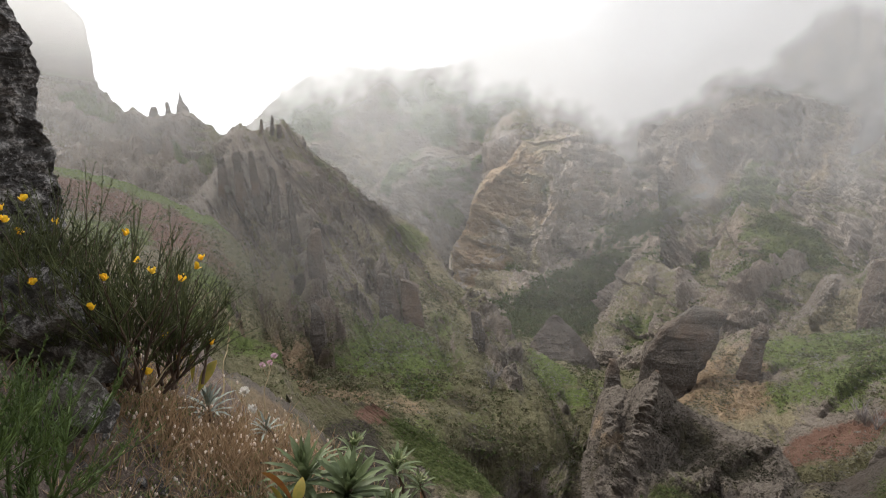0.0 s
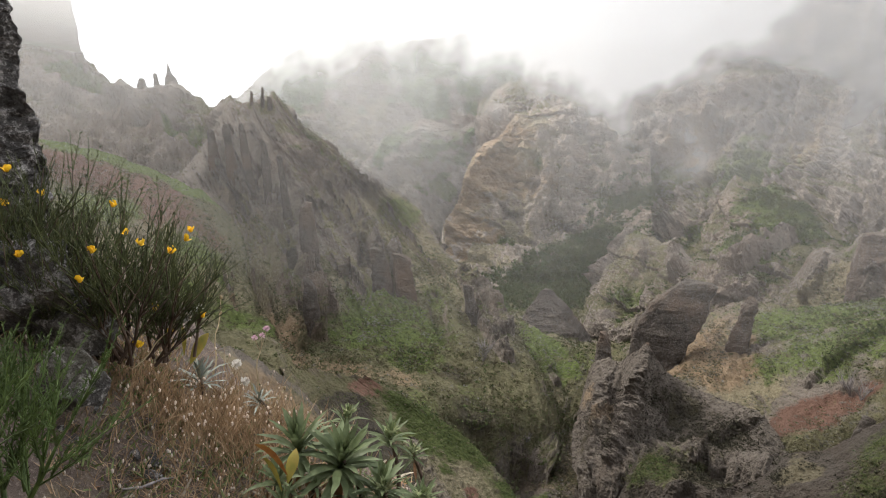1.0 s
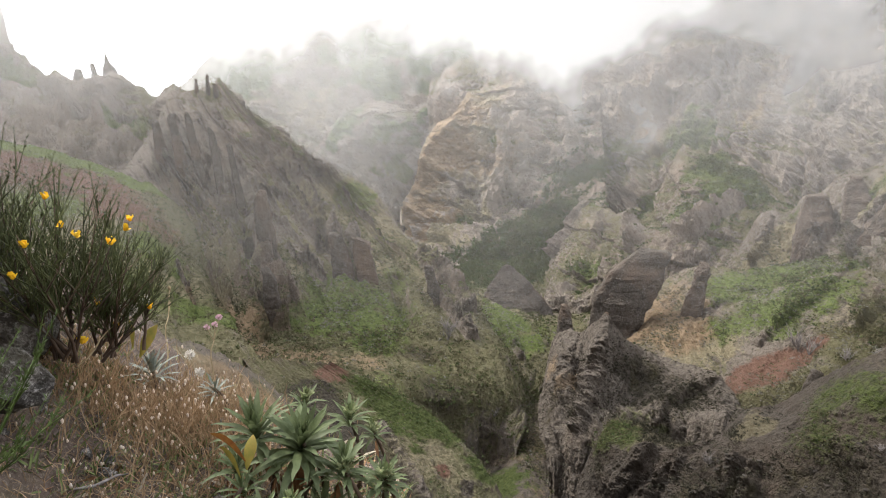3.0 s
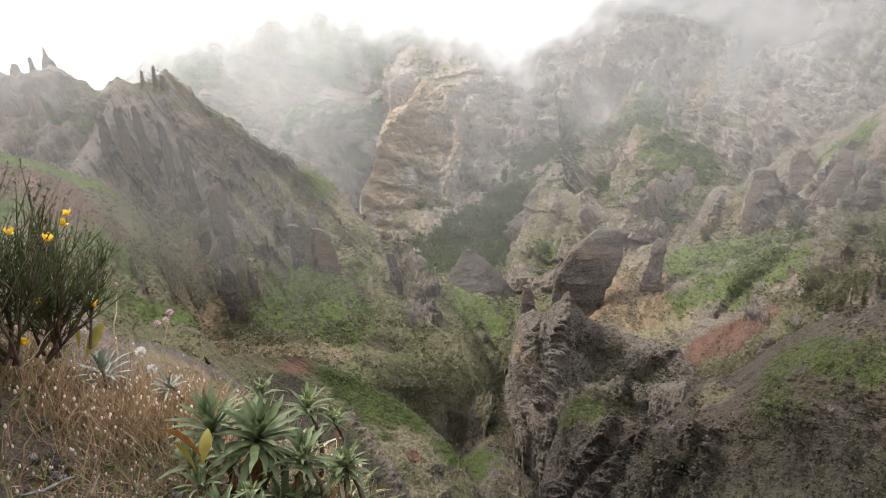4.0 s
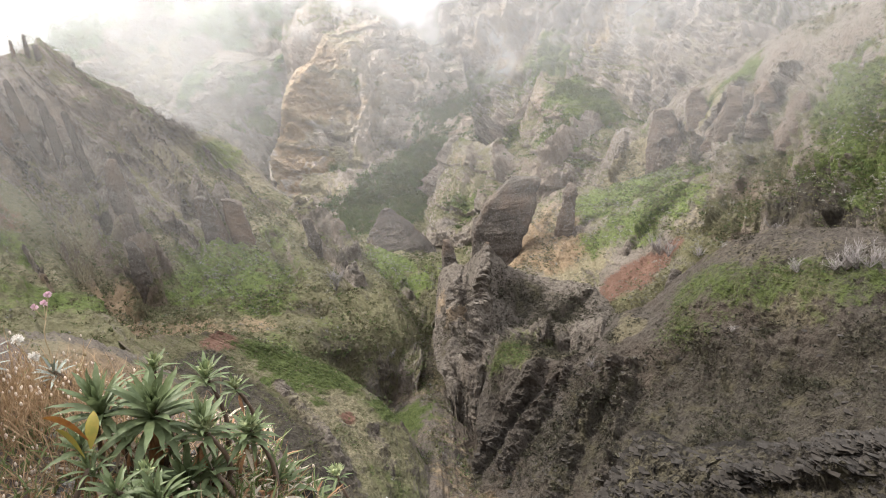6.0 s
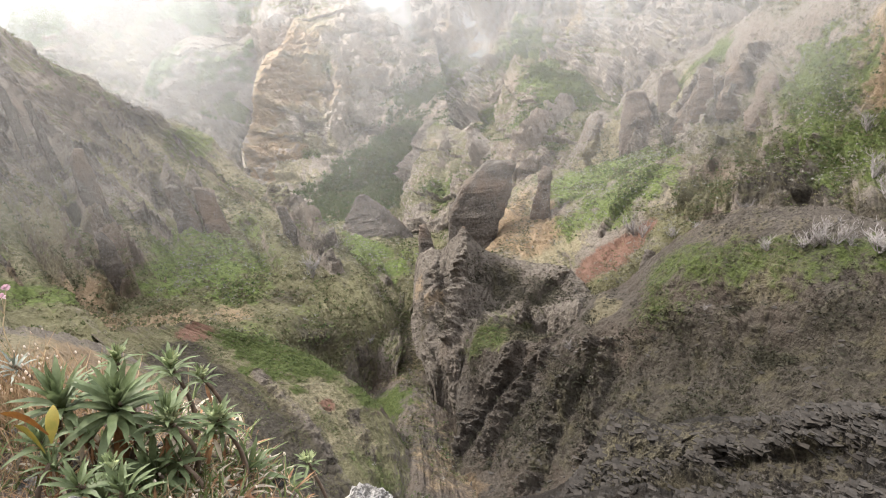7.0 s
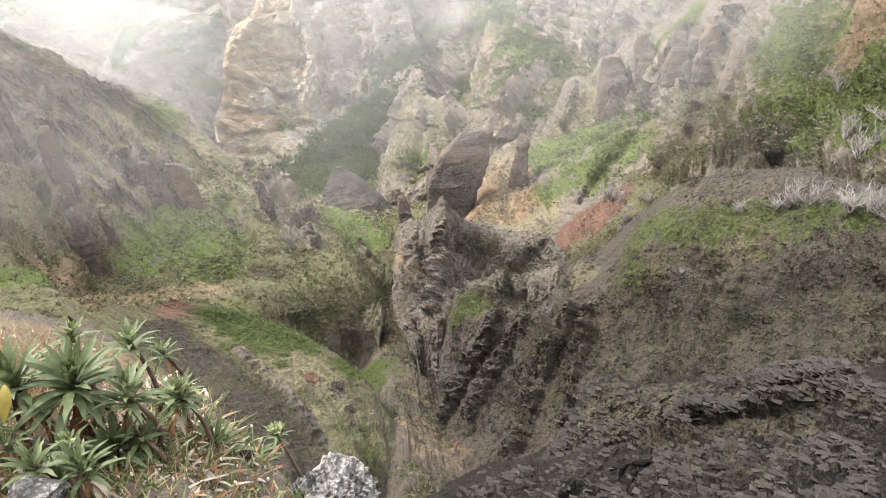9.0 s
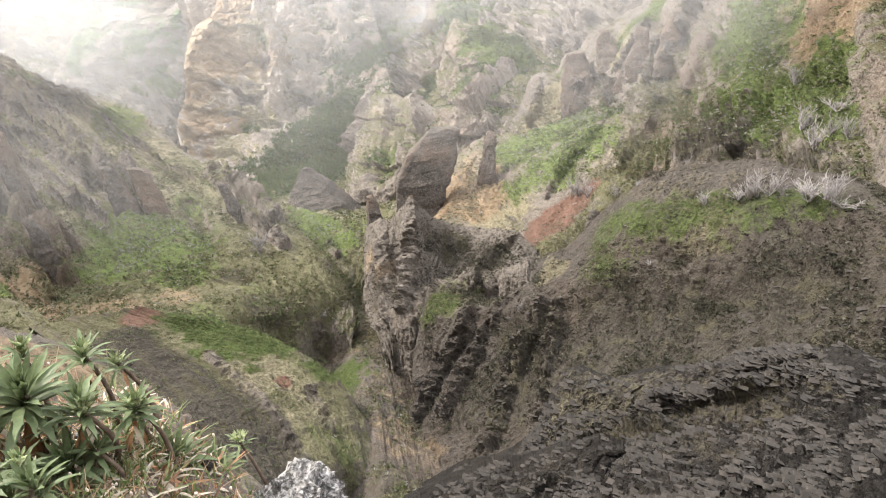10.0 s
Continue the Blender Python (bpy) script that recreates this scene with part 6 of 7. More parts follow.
class Soup:
    """Collects faces in plain lists and makes one mesh of them."""

    def __init__(self):
        self.v, self.f = [], []

    def tube(self, pts, radii, sides=4):
        start = len(self.v)
        n = len(pts)
        for i, (p, r) in enumerate(zip(pts, radii)):
            d = (pts[min(i + 1, n - 1)] - pts[max(i - 1, 0)]).normalized()
            a = d.orthogonal().normalized()
            c = d.cross(a)
            for k in range(sides):
                w = 2 * math.pi * k / sides
                self.v.append(p + (a * math.cos(w) + c * math.sin(w)) * r)
        for i in range(n - 1):
            for k in range(sides):
                k2 = (k + 1) % sides
                s, e = start + i * sides, start + (i + 1) * sides
                self.f.append((s + k, s + k2, e + k2, e + k))
        self.f.append(tuple(start + (n - 1) * sides + k for k in range(sides)))

    def blade(self, pts, widths, side, fold=0.25):
        """A leaf along pts with a folded midrib."""
        start = len(self.v)
        n = len(pts)
        for i, (p, w) in enumerate(zip(pts, widths)):
            d = (pts[min(i + 1, n - 1)] - pts[max(i - 1, 0)]).normalized()
            s = (side - d * side.dot(d)).normalized()
            up = s.cross(d)
            self.v += [p - s * w + up * w * fold, p.copy(), p + s * w + up * w * fold]
        for i in range(n - 1):
            a, c = start + i * 3, start + i * 3 + 3
            self.f += [(a, a + 1, c + 1, c), (a + 1, a + 2, c + 2, c + 1)]

    def lump(self, c, r, rng, squash=1.0, rings=4, seg=6, rag=0.2):
        start = len(self.v)
        for i in range(rings + 1):
            t = math.pi * i / rings
            for k in range(seg):
                w = 2 * math.pi * k / seg
                q = r * (1 + rng.uniform(-rag, rag))
                self.v.append(c + Vector((math.sin(t) * math.cos(w) * q, math.sin(t) * math.sin(w) * q, math.cos(t) * q * squash)))
        for i in range(rings):
            for k in range(seg):
                k2 = (k + 1) % seg
                self.f.append((start + i * seg + k, start + (i + 1) * seg + k, start + (i + 1) * seg + k2, start + i * seg + k2))

    def mesh(self, name, mat, smooth=True):
        me = bpy.data.meshes.new(name)
        me.from_pydata([tuple(v) for v in self.v], [], self.f)
        me.polygons.foreach_set("use_smooth", [smooth] * len(self.f))
        me.materials.append(mat)
        me.update()
        return me


def on_ledge(x, y):
    return Vector((x, y, float(ledge_height(np.array(x), np.array(y)))))


def leaf_mesh(name, length, width, droop, mat, rng):
    s = Soup()
    pts, w = [], []
    for i in range(8):
        u = i / 7
        pts.append(Vector((rng.uniform(-1, 1) * 0.003 * u, length * u * (1 - 0.12 * droop * u), length * (0.25 * u - droop * 0.55 * u * u))))
        w.append(width * (0.35 + 0.65 * math.sin(min(1, u * 1.7) * math.pi / 2)) * (1 - u ** 3.2) * 0.5 + 0.0004)
    s.blade(pts, w, Vector((1, 0, 0)))
    return s.mesh(name, mat)


rng = random.Random(3)
LEAVES = [leaf_mesh("leaf", 0.118, 0.0195, d, LEAF, rng) for d in (0.1, 0.45, 0.85, 1.25)]
LEAVES_OLD = [leaf_mesh("leaf", 0.11, 0.02, d, m, rng) for d, m in ((1.0, LEAF_OLD), (1.3, LEAF_STRAW), (0.8, LEAF_OLD))]
LEAVES_SILVER = [leaf_mesh("leaf", 0.12, 0.014, d, SILVER, rng) for d in (0.2, 0.5, 0.8)]


def rosette(head, scale, count, label, root=None, old=8, flower=False, leaves=None, name="rosette_plant", axis=None):
    """A woody stem that ends in a whorl of lance leaves, withered ones hanging below."""
    rng = random.Random(int(head[0] * 991 + head[1] * 77 + head[2] * 13))
    head = Vector(head)
    root = on_ledge(*(root or (head.x + rng.uniform(-0.03, 0.05), head.y + rng.uniform(-0.02, 0.06)))) - Vector((0, 0, 0.03))
    ob = thing(name, label, "plant", root, "rosette plants on the ledge")
    top = head - root
    s = Soup()
    bend = Vector((rng.uniform(-1, 1), rng.uniform(-1, 1), 0)) * 0.04
    line = [top * (i / 6) + bend * math.sin(math.pi * i / 6) for i in range(7)]
    s.tube(line, [0.009 - 0.004 * i / 6 for i in range(7)], 6)
    part("stem", s.mesh("stem", WOOD), None, ob)
    axis = (axis or Vector((rng.uniform(-0.25, 0.25), rng.uniform(-0.35, 0.05), 1))).normalized()
    tilt = axis.to_track_quat("Z", "Y").to_matrix().to_4x4()
    kinds = leaves or LEAVES
    count = int(count * 1.25)
    for i in range(count):
        u = (i + 0.5) / count
        turn = i * 2.39996 + rng.uniform(-0.25, 0.25)
        lift = 80 - 66 * u ** 0.9 + rng.uniform(-9, 9)
        size = scale * (0.45 + 0.6 * min(1, u * 2.2)) * rng.uniform(0.85, 1.12)
        k = min(len(kinds) - 1, int(u * len(kinds) * rng.uniform(0.7, 1.2)))
        leaf = part("leaf", kinds[k], None, ob)
        leaf.matrix_local = Matrix.Translation(top - axis * (0.05 * scale * u)) @ tilt @ Matrix.Rotation(turn, 4, "Z") @ Matrix.Rotation(radians(lift), 4, "X") @ Matrix.Diagonal((size, size, size, 1))
    for i in range(old):
        turn = rng.uniform(0, 6.28)
        leaf = part("leaf", LEAVES_OLD[i % 3], None, ob, "withered hanging leaf")
        size = scale * rng.uniform(0.6, 1.1)
        leaf.matrix_local = Matrix.Translation(top - axis * rng.uniform(0.05, 0.12) * scale) @ Matrix.Rotation(turn, 4, "Z") @ Matrix.Rotation(radians(rng.uniform(-75, -30)), 4, "X") @ Matrix.Diagonal((size, size, size, 1))
    if flower:
        s = Soup()
        for _ in range(26):
            d = Vector((rng.gauss(0, 1), rng.gauss(0, 1), abs(rng.gauss(0, 1)) * 0.9)).normalized()
            s.blade([axis * 0.012 + d * 0.006, axis * 0.016 + d * 0.018, axis * 0.018 + d * 0.028], [0.0035, 0.003, 0.0005], d.orthogonal())
        s.lump(axis * 0.014, 0.013, rng)
        h = part("flower_head", s.mesh("flower_head", BUD), None, ob, "spiky pale green flower head")
        h.location = top
    return ob


GREEN_ROSETTE = "grey-green rosette of narrow lance leaves on woody stem"
HEADED = "leafy stem with a spiky budding flower head"
rosette((-0.21, 1.61, -0.89), 1.25, 46, GREEN_ROSETTE, old=22)
rosette((-0.34, 1.65, -0.87), 1.1, 42, GREEN_ROSETTE, old=8)
rosette((-0.22, 1.77, -0.85), 0.6, 20, HEADED, old=2, flower=True)
rosette((-0.09, 1.75, -0.89), 0.75, 26, HEADED, old=3, flower=True)
rosette((-0.02, 1.76, -0.95), 0.5, 16, HEADED, old=1, flower=True)
rosette((-0.10, 1.58, -0.94), 0.95, 26, GREEN_ROSETTE, old=14)
rosette((-0.09, 1.55, -0.95), 0.6, 14, HEADED, old=2, flower=True)
rosette((0.01, 1.59, -0.99), 0.75, 28, HEADED, old=4, flower=True)
rosette((0.02, 1.60, -1.02), 0.6, 18, HEADED, old=2, flower=True)
rosette((0.06, 1.64, -1.20), 0.85, 30, GREEN_ROSETTE, old=14)
rosette((-0.15, 1.53, -1.06), 1.0, 34, GREEN_ROSETTE, old=10)
rosette((0.15, 1.77, -1.37), 0.75, 26, GREEN_ROSETTE, old=14)
rosette((0.23, 1.75, -1.31), 0.5, 16, HEADED, old=2, flower=True)
rosette((-0.22, 1.46, -0.98), 0.6, 16, HEADED, old=3, flower=True)
rosette((-0.19, 1.38, -0.99), 0.8, 22, GREEN_ROSETTE, old=14)
rosette((-0.34, 1.48, -0.94), 0.6, 16, "small fresh green rosette in dry grass", old=3)
rosette((-0.07, 1.53, -1.16), 0.6, 12, "mostly withered rosette with bleached hanging leaves", old=26)
rosette((-0.27, 1.56, -0.94), 0.5, 6, "mostly withered rosette with bleached hanging leaves", old=22)
for head, scale, count, old in (
    ((-0.27, 1.38, -0.95), 0.75, 16, 16), ((-0.09, 1.54, -1.05), 0.7, 16, 14), ((-0.00, 1.60, -1.25), 0.6, 12, 18), ((0.08, 1.66, -1.34), 0.55, 12, 16),
    ((-0.37, 1.55, -0.92), 0.7, 18, 14), ((-0.18, 1.62, -1.01), 0.65, 16, 14), ((0.02, 1.55, -1.23), 0.6, 14, 18), ((-0.24, 1.40, -1.00), 0.7, 16, 18),
):
    rosette(head, scale, count, "ragged rosette with bleached dead leaves around its stem", old=old)
rosette((-0.81, 2.20, -0.92), 1.0, 24, "silver-grey rosette with slender arching leaves", old=3, leaves=LEAVES_SILVER, name="silver_rosette")
rosette((-0.58, 2.14, -0.97), 0.6, 16, "silver-grey rosette with slender arching leaves", old=2, leaves=LEAVES_SILVER, name="silver_rosette")


# ---- broom ----
def broom(name, label, root, mat, bark, mains, height, spread_by, seed, lean=(0, 0), twigs=6, fine=1.0, leafy=5):
    """A broom bush of many straight, upswept twigs."""
    rng = random.Random(seed)
    ob = thing(name, label, "shrub", root)
    tips = []
    for b_i in range(mains):
        s, wood = Soup(), Soup()
        turn, out = rng.uniform(0, 6.28), rng.uniform(0.15, 1.0) ** 0.6 * spread_by
        d = Vector((math.cos(turn) * out + lean[0], math.sin(turn) * out + lean[1], 1)).normalized()
        length = height * rng.uniform(0.7, 1.1)
        base = Vector((rng.gauss(0, 0.07), rng.gauss(0, 0.05), -0.03))
        pts, p, q = [base], base.copy(), d.copy()
        for i in range(6):
            q = (q + Vector((rng.uniform(-1, 1), rng.uniform(-1, 1), 0.35 + rng.uniform(-0.3, 0.3))) * 0.16).normalized()
            p = p + q * length * 0.5 / 6
            pts.append(p.copy())
        wood.tube(pts, [0.006 - 0.0035 * i / 6 for i in range(7)], 5)
        for j in range(9):
            at = pts[rng.randint(2, 6)]
            d2 = (q + Vector((rng.gauss(0, 0.55), rng.gauss(0, 0.55), rng.uniform(-0.1, 0.6)))).normalized()
            l2 = length * rng.uniform(0.25, 0.5)
            sub = [at + d2 * l2 * k / 4 + Vector((0, 0, 1)) * l2 * 0.10 * (k / 4) ** 2 for k in range(5)]
            (wood if j % 3 != 1 else s).tube(sub, [0.0026 - 0.0013 * k / 4 for k in range(5)], 3)
            for _ in range(twigs):
                a3 = sub[rng.randint(1, 4)]
                d3 = (d2 + Vector((rng.gauss(0, 0.38), rng.gauss(0, 0.38), rng.uniform(0.0, 0.5)))).normalized()
                l3 = length * rng.uniform(0.10, 0.28)
                tw = [a3 + d3 * l3 * k / 3 + Vector((0, 0, 1)) * l3 * 0.12 * (k / 3) ** 2 for k in range(4)]
                s.tube(tw, [0.0017 * fine, 0.0015 * fine, 0.0012 * fine, 0.0006], 3)
                tips.append(tw[3])
                for _ in range(leafy):
                    c = tw[rng.randint(0, 2)] + (tw[3] - tw[2]) * rng.random()
                    e = (d3 + Vector((rng.gauss(0, 0.7), rng.gauss(0, 0.7), 0.2))).normalized()
                    s.blade([c, c + e * 0.006 * fine, c + e * 0.013 * fine], [0.0009 * fine, 0.0015 * fine, 0.0003], e.orthogonal())
        br = part("branch", wood.mesh("branch", bark), None, ob)
        tagged(part("twig_spray", s.mesh("twig_spray", mat, False), None, br), kind="stuff")
    return ob, tips


def flower_mesh():
    s = Soup()
    rng = random.Random(5)
    for side, tall, out in ((-1, 0.9, 0.3), (1, 0.9, 0.3)):
        s.blade([Vector((0, 0, 0)), Vector((side * 0.006, out * 0.004, 0.009)), Vector((side * 0.011, 0.006, 0.018)), Vector((side * 0.007, 0.010, 0.024))], [0.002, 0.007, 0.008, 0.003], Vector((0.2, 1, 0.2)), 0.4)
    s.lump(Vector((0, 0.004, 0.008)), 0.0075, rng, 1.3, 4, 7, 0.12)
    s.blade([Vector((0, 0, 0)), Vector((0, -0.006, 0.010)), Vector((0, -0.014, 0.014))], [0.003, 0.008, 0.003], Vector((1, 0, 0)), 0.5)
    return s.mesh("flower", YELLOW)


FLOWER = flower_mesh()
BROOM_ROOT = Vector((-0.97, 1.90, -0.72))
shrub, tips = broom("broom_bush", "dark green broom bush with scattered yellow flowers", BROOM_ROOT, BROOM_DARK, BROOM_BROWN, 27, 0.52, 0.9, 11, (-0.1, 0.0), 6)
second, tips2 = broom("broom_bush", "sprawling dark broom with yellow flowers at tips", (-0.84, 1.95, -0.74), BROOM_DARK, BROOM_BROWN, 9, 0.36, 0.8, 21, (0.35, 0.0), 6)
left_bush, tips3 = broom("broom_bush", "dark green broom bush behind the ledge rocks", (-1.26, 1.89, -0.61), BROOM_DARK, BROOM_BROWN, 15, 0.48, 0.85, 31, (-0.05, 0.0), 6)
fresh, _ = broom("broom_bush", "fresh green broom with feathery upswept twigs", (-0.79, 0.94, -0.65), BROOM_GREEN, BROOM_GREEN, 14, 0.37, 0.6, 41, (0.06, 0.0), 9, 0.7, 12)
for place in (
    (-1.00, 2.08, -0.38), (-0.85, 1.86, -0.37), (-0.99, 1.79, -0.47), (-0.75, 1.98, -0.34), (-1.00, 2.01, -0.28), (-0.98, 1.83, -0.39), (-0.81, 1.97, -0.41), (-0.76, 1.97, -0.37),
    (-1.21, 1.83, -0.17), (-1.24, 1.80, -0.23), (-1.28, 1.84, -0.20), (-1.24, 2.04, -0.26), (-1.23, 1.89, -0.43), (-1.32, 1.98, -0.29), (-0.97, 1.82, -0.39), (-0.82, 2.00, -0.42), (-1.21, 2.03, -0.41),
):
    fl = part("flower", FLOWER, None, shrub, "bright yellow broom flower")
    fl.matrix_local = Matrix.Translation(Vector(place) * 0.92 - BROOM_ROOT - Vector((0, 0, 0.01))) @ Matrix.Rotation(rng.uniform(0, 6.28), 4, "Z") @ Matrix.Rotation(rng.uniform(-0.4, 0.4), 4, "X") @ Matrix.Scale(0.8, 4)
for place in ((-0.86, 1.85, -0.68), (-0.72, 1.99, -0.62), (-0.87, 1.98, -0.61), (-0.82, 1.98, -0.68), (-0.90, 2.03, -0.60)):
    fl = part("flower", FLOWER, None, second, "bright yellow broom flower")
    fl.matrix_local = Matrix.Translation(Vector(place) - second.location - Vector((0, 0, 0.01))) @ Matrix.Rotation(rng.uniform(0, 6.28), 4, "Z")


# ---- stalks with seed heads and pink flowers ----
def stalk(name, label, root, heads, mat, kind):
    """A thin stalk from the ground that forks to its heads."""
    rng = random.Random(len(heads) * 7 + int(root[0] * 100))
    root = Vector(root)
    ob = thing(name, label, "plant", root)
    fork = (sum((Vector(h) for h in heads), Vector()) / len(heads) - root) * 0.72
    s = Soup()
    s.tube([fork * (i / 5) + Vector((0.008 * math.sin(i * 1.3), 0, 0)) for i in range(6)], [0.003 - 0.0012 * i / 5 for i in range(6)], 5)
    for h in heads:
        t = Vector(h) - root
        s.tube([fork, fork.lerp(t, 0.5) + Vector((0, 0, -0.005)), t], [0.0018, 0.0015, 0.0012], 4)
    part("stem", s.mesh("stem", mat), None, ob)
    for h in heads:
        t = Vector(h) - root
        s = Soup()
        if kind == "fluff":
            s.lump(Vector(), 0.009, rng, 0.9)
            for _ in range(110):
                d = Vector((rng.gauss(0, 1), rng.gauss(0, 1), rng.gauss(0.35, 0.9))).normalized()
                e = d.orthogonal()
                s.blade([d * 0.004, d * rng.uniform(0.014, 0.021)], [0.0004, 0.0016], e, 0)
            hd = part("seed_head", s.mesh("seed_head", FLUFF), None, ob, "fluffy white seed head")
        elif kind == "pink":
            for _ in range(40):
                d = Vector((rng.gauss(0, 1), rng.gauss(0, 1), rng.gauss(0.4, 0.8))).normalized()
                s.blade([d * 0.003, d * 0.008, d * rng.uniform(0.01, 0.0135)], [0.001, 0.0026, 0.0012], d.orthogonal(), 0.2)
            hd = part("flower", s.mesh("flower", PINK), None, ob, "tufted pink flower")
        else:
            s.lump(Vector(), 0.007, rng, 1.2)
            hd = part("seed_head", s.mesh("seed_head", STALK), None, ob)
        hd.location = t
    return ob


stalk("thistle", "dry thistle stalk with fluffy white seed heads", (-0.61, 2.12, -1.11), [(-0.66, 2.24, -0.95), (-0.68, 2.21, -0.87)], STALK, "fluff")
stalk("thistle", "pale stalk with a cluster of fluffy seed heads", (-0.87, 1.82, -0.75), [(-0.79, 1.96, -0.62), (-0.76, 1.97, -0.62), (-0.75, 2.03, -0.61), (-0.77, 1.96, -0.63)], STALK, "fluff")
stalk("pink_flower", "slender stalk with tufted pink flowers", (-0.62, 2.23, -1.01), [(-0.61, 2.35, -0.78), (-0.62, 2.33, -0.80), (-0.64, 2.30, -0.80), (-0.61, 2.36, -0.78)], STALK, "pink")
stalk("dry_flower", "brown dried flower stalk", (-0.56, 2.09, -1.09), [(-0.52, 2.27, -0.98), (-0.54, 2.25, -1.01)], STALK, "bud")
stalk("dry_flower", "brown dried flower stalk", (-0.77, 2.22, -0.92), [(-0.79, 2.38, -0.67), (-0.79, 2.37, -0.73)], STALK, "bud")


# ---- grass, herbs and litter on the ledge ----
def tuft_field(name, label, mat, count, centre, reach, length, width, seed, tilt=0.5, seed_heads=None):
    rng = random.Random(seed)
    s, hs = Soup(), Soup()
    n = 0
    while n < count:
        x, y = centre[0] + rng.gauss(0, reach[0]), centre[1] + rng.gauss(0, reach[1])
        if (y - 2.38) + 0.75 * (x + 0.6) > 0.1 or abs(x) < 0.35 and y < 0.8:
            continue
        n += 1
        p = on_ledge(x, y)
        d = Vector((rng.gauss(0, tilt), rng.gauss(0, tilt), 1)).normalized()
        l = length * rng.uniform(0.4, 1.2)
        bend = Vector((rng.gauss(0, 0.4), rng.gauss(0, 0.4), -0.35)) * l * 0.5
        pts = [p + d * l * u + bend * u * u for u in (0, 0.35, 0.7, 1)]
        s.blade(pts, [width, width * 0.9, width * 0.6, width * 0.15], Vector((rng.gauss(0, 1), rng.gauss(0, 1), 0.01)).normalized(), 0.2)
        if seed_heads and rng.random() < 0.075:
            hs.lump(pts[-1], rng.uniform(0.002, 0.0048), rng, 1.7, 3, 5)
    ob = tagged(new(name, s.mesh(name, mat)), label, "grass", kind="stuff")
    if seed_heads:
        tagged(new("seed_heads", hs.mesh("seed_heads", seed_heads)), "small pale seed heads among dry grass", "grass", kind="stuff")
    return ob


tuft_field("dry_grass", "straw-coloured dry grass with pale seed heads", STRAW, 2600, (-0.7, 2.03), (0.19, 0.15), 0.145, 0.0018, 1, 0.35, STRAW_PALE)
tuft_field("dry_grass", "short reddish dry grass on stony earth", STRAW, 2600, (-0.75, 1.75), (0.35, 0.25), 0.06, 0.0014, 2, 0.7, STRAW_PALE)
tuft_field("dry_grass", "dry grass and litter under the rosettes", STRAW, 1800, (-0.25, 1.55), (0.28, 0.2), 0.07, 0.0015, 3, 0.8, STRAW_PALE)
tuft_field("low_herbs", "low olive-green herbs on the ledge", HERB, 2400, (-0.82, 1.95), (0.22, 0.2), 0.05, 0.003, 4, 0.7)
tuft_field("low_herbs", "low olive-green herbs under the rosettes", HERB, 1400, (-0.12, 1.55), (0.25, 0.2), 0.07, 0.003, 5, 0.8)
tuft_field("leaf_litter", "bleached fallen leaves under the rosettes", LEAF_STRAW, 620, (-0.12, 1.55), (0.22, 0.18), 0.06, 0.005, 6, 2.4)
tuft_field("leaf_litter", "brown withered leaves under the rosettes", LEAF_OLD, 520, (-0.15, 1.58), (0.25, 0.18), 0.06, 0.005, 7, 2.4)


# ---- rocks on the ledge ----
def lichen_material(name, cover):
    m, n, l, bsdf = material(name)
    pos = n.new("ShaderNodeNewGeometry").outputs["Position"]
    fine, mid, big = noise_tex(n, l, 60, 7, 0.7, pos), noise_tex(n, l, 13, 6, 0.7, pos), noise_tex(n, l, 2.5, 5, 0.6, pos)
    c = mixed(n, l, ramp(n, l, mid, 0.35, 0.65), (0.035, 0.032, 0.03), (0.12, 0.112, 0.105))
    c = mixed(n, l, ramp(n, l, calc(n, l, "ADD", calc(n, l, "MULTIPLY", fine, 0.6), calc(n, l, "MULTIPLY", mid, 0.5)), cover, cover + 0.1), c, (0.42, 0.4, 0.385))
    c = mixed(n, l, ramp(n, l, big, 0.55, 0.75), c, (0.09, 0.08, 0.055))
    l.new(c, bsdf.inputs["Base Color"])
    bsdf.inputs["Roughness"].default_value = 0.95
    bump = n.new("ShaderNodeBump")
    bump.inputs["Strength"].default_value, bump.inputs["Distance"].default_value = 1.0, 0.03
    l.new(calc(n, l, "ADD", fine, mid), bump.inputs["Height"])
    l.new(bump.outputs[0], bsdf.inputs["Normal"])
    return m


LICHEN, LICHEN_PALE = lichen_material("lichened_rock", 0.55), lichen_material("pale_lichened_rock", 0.525)


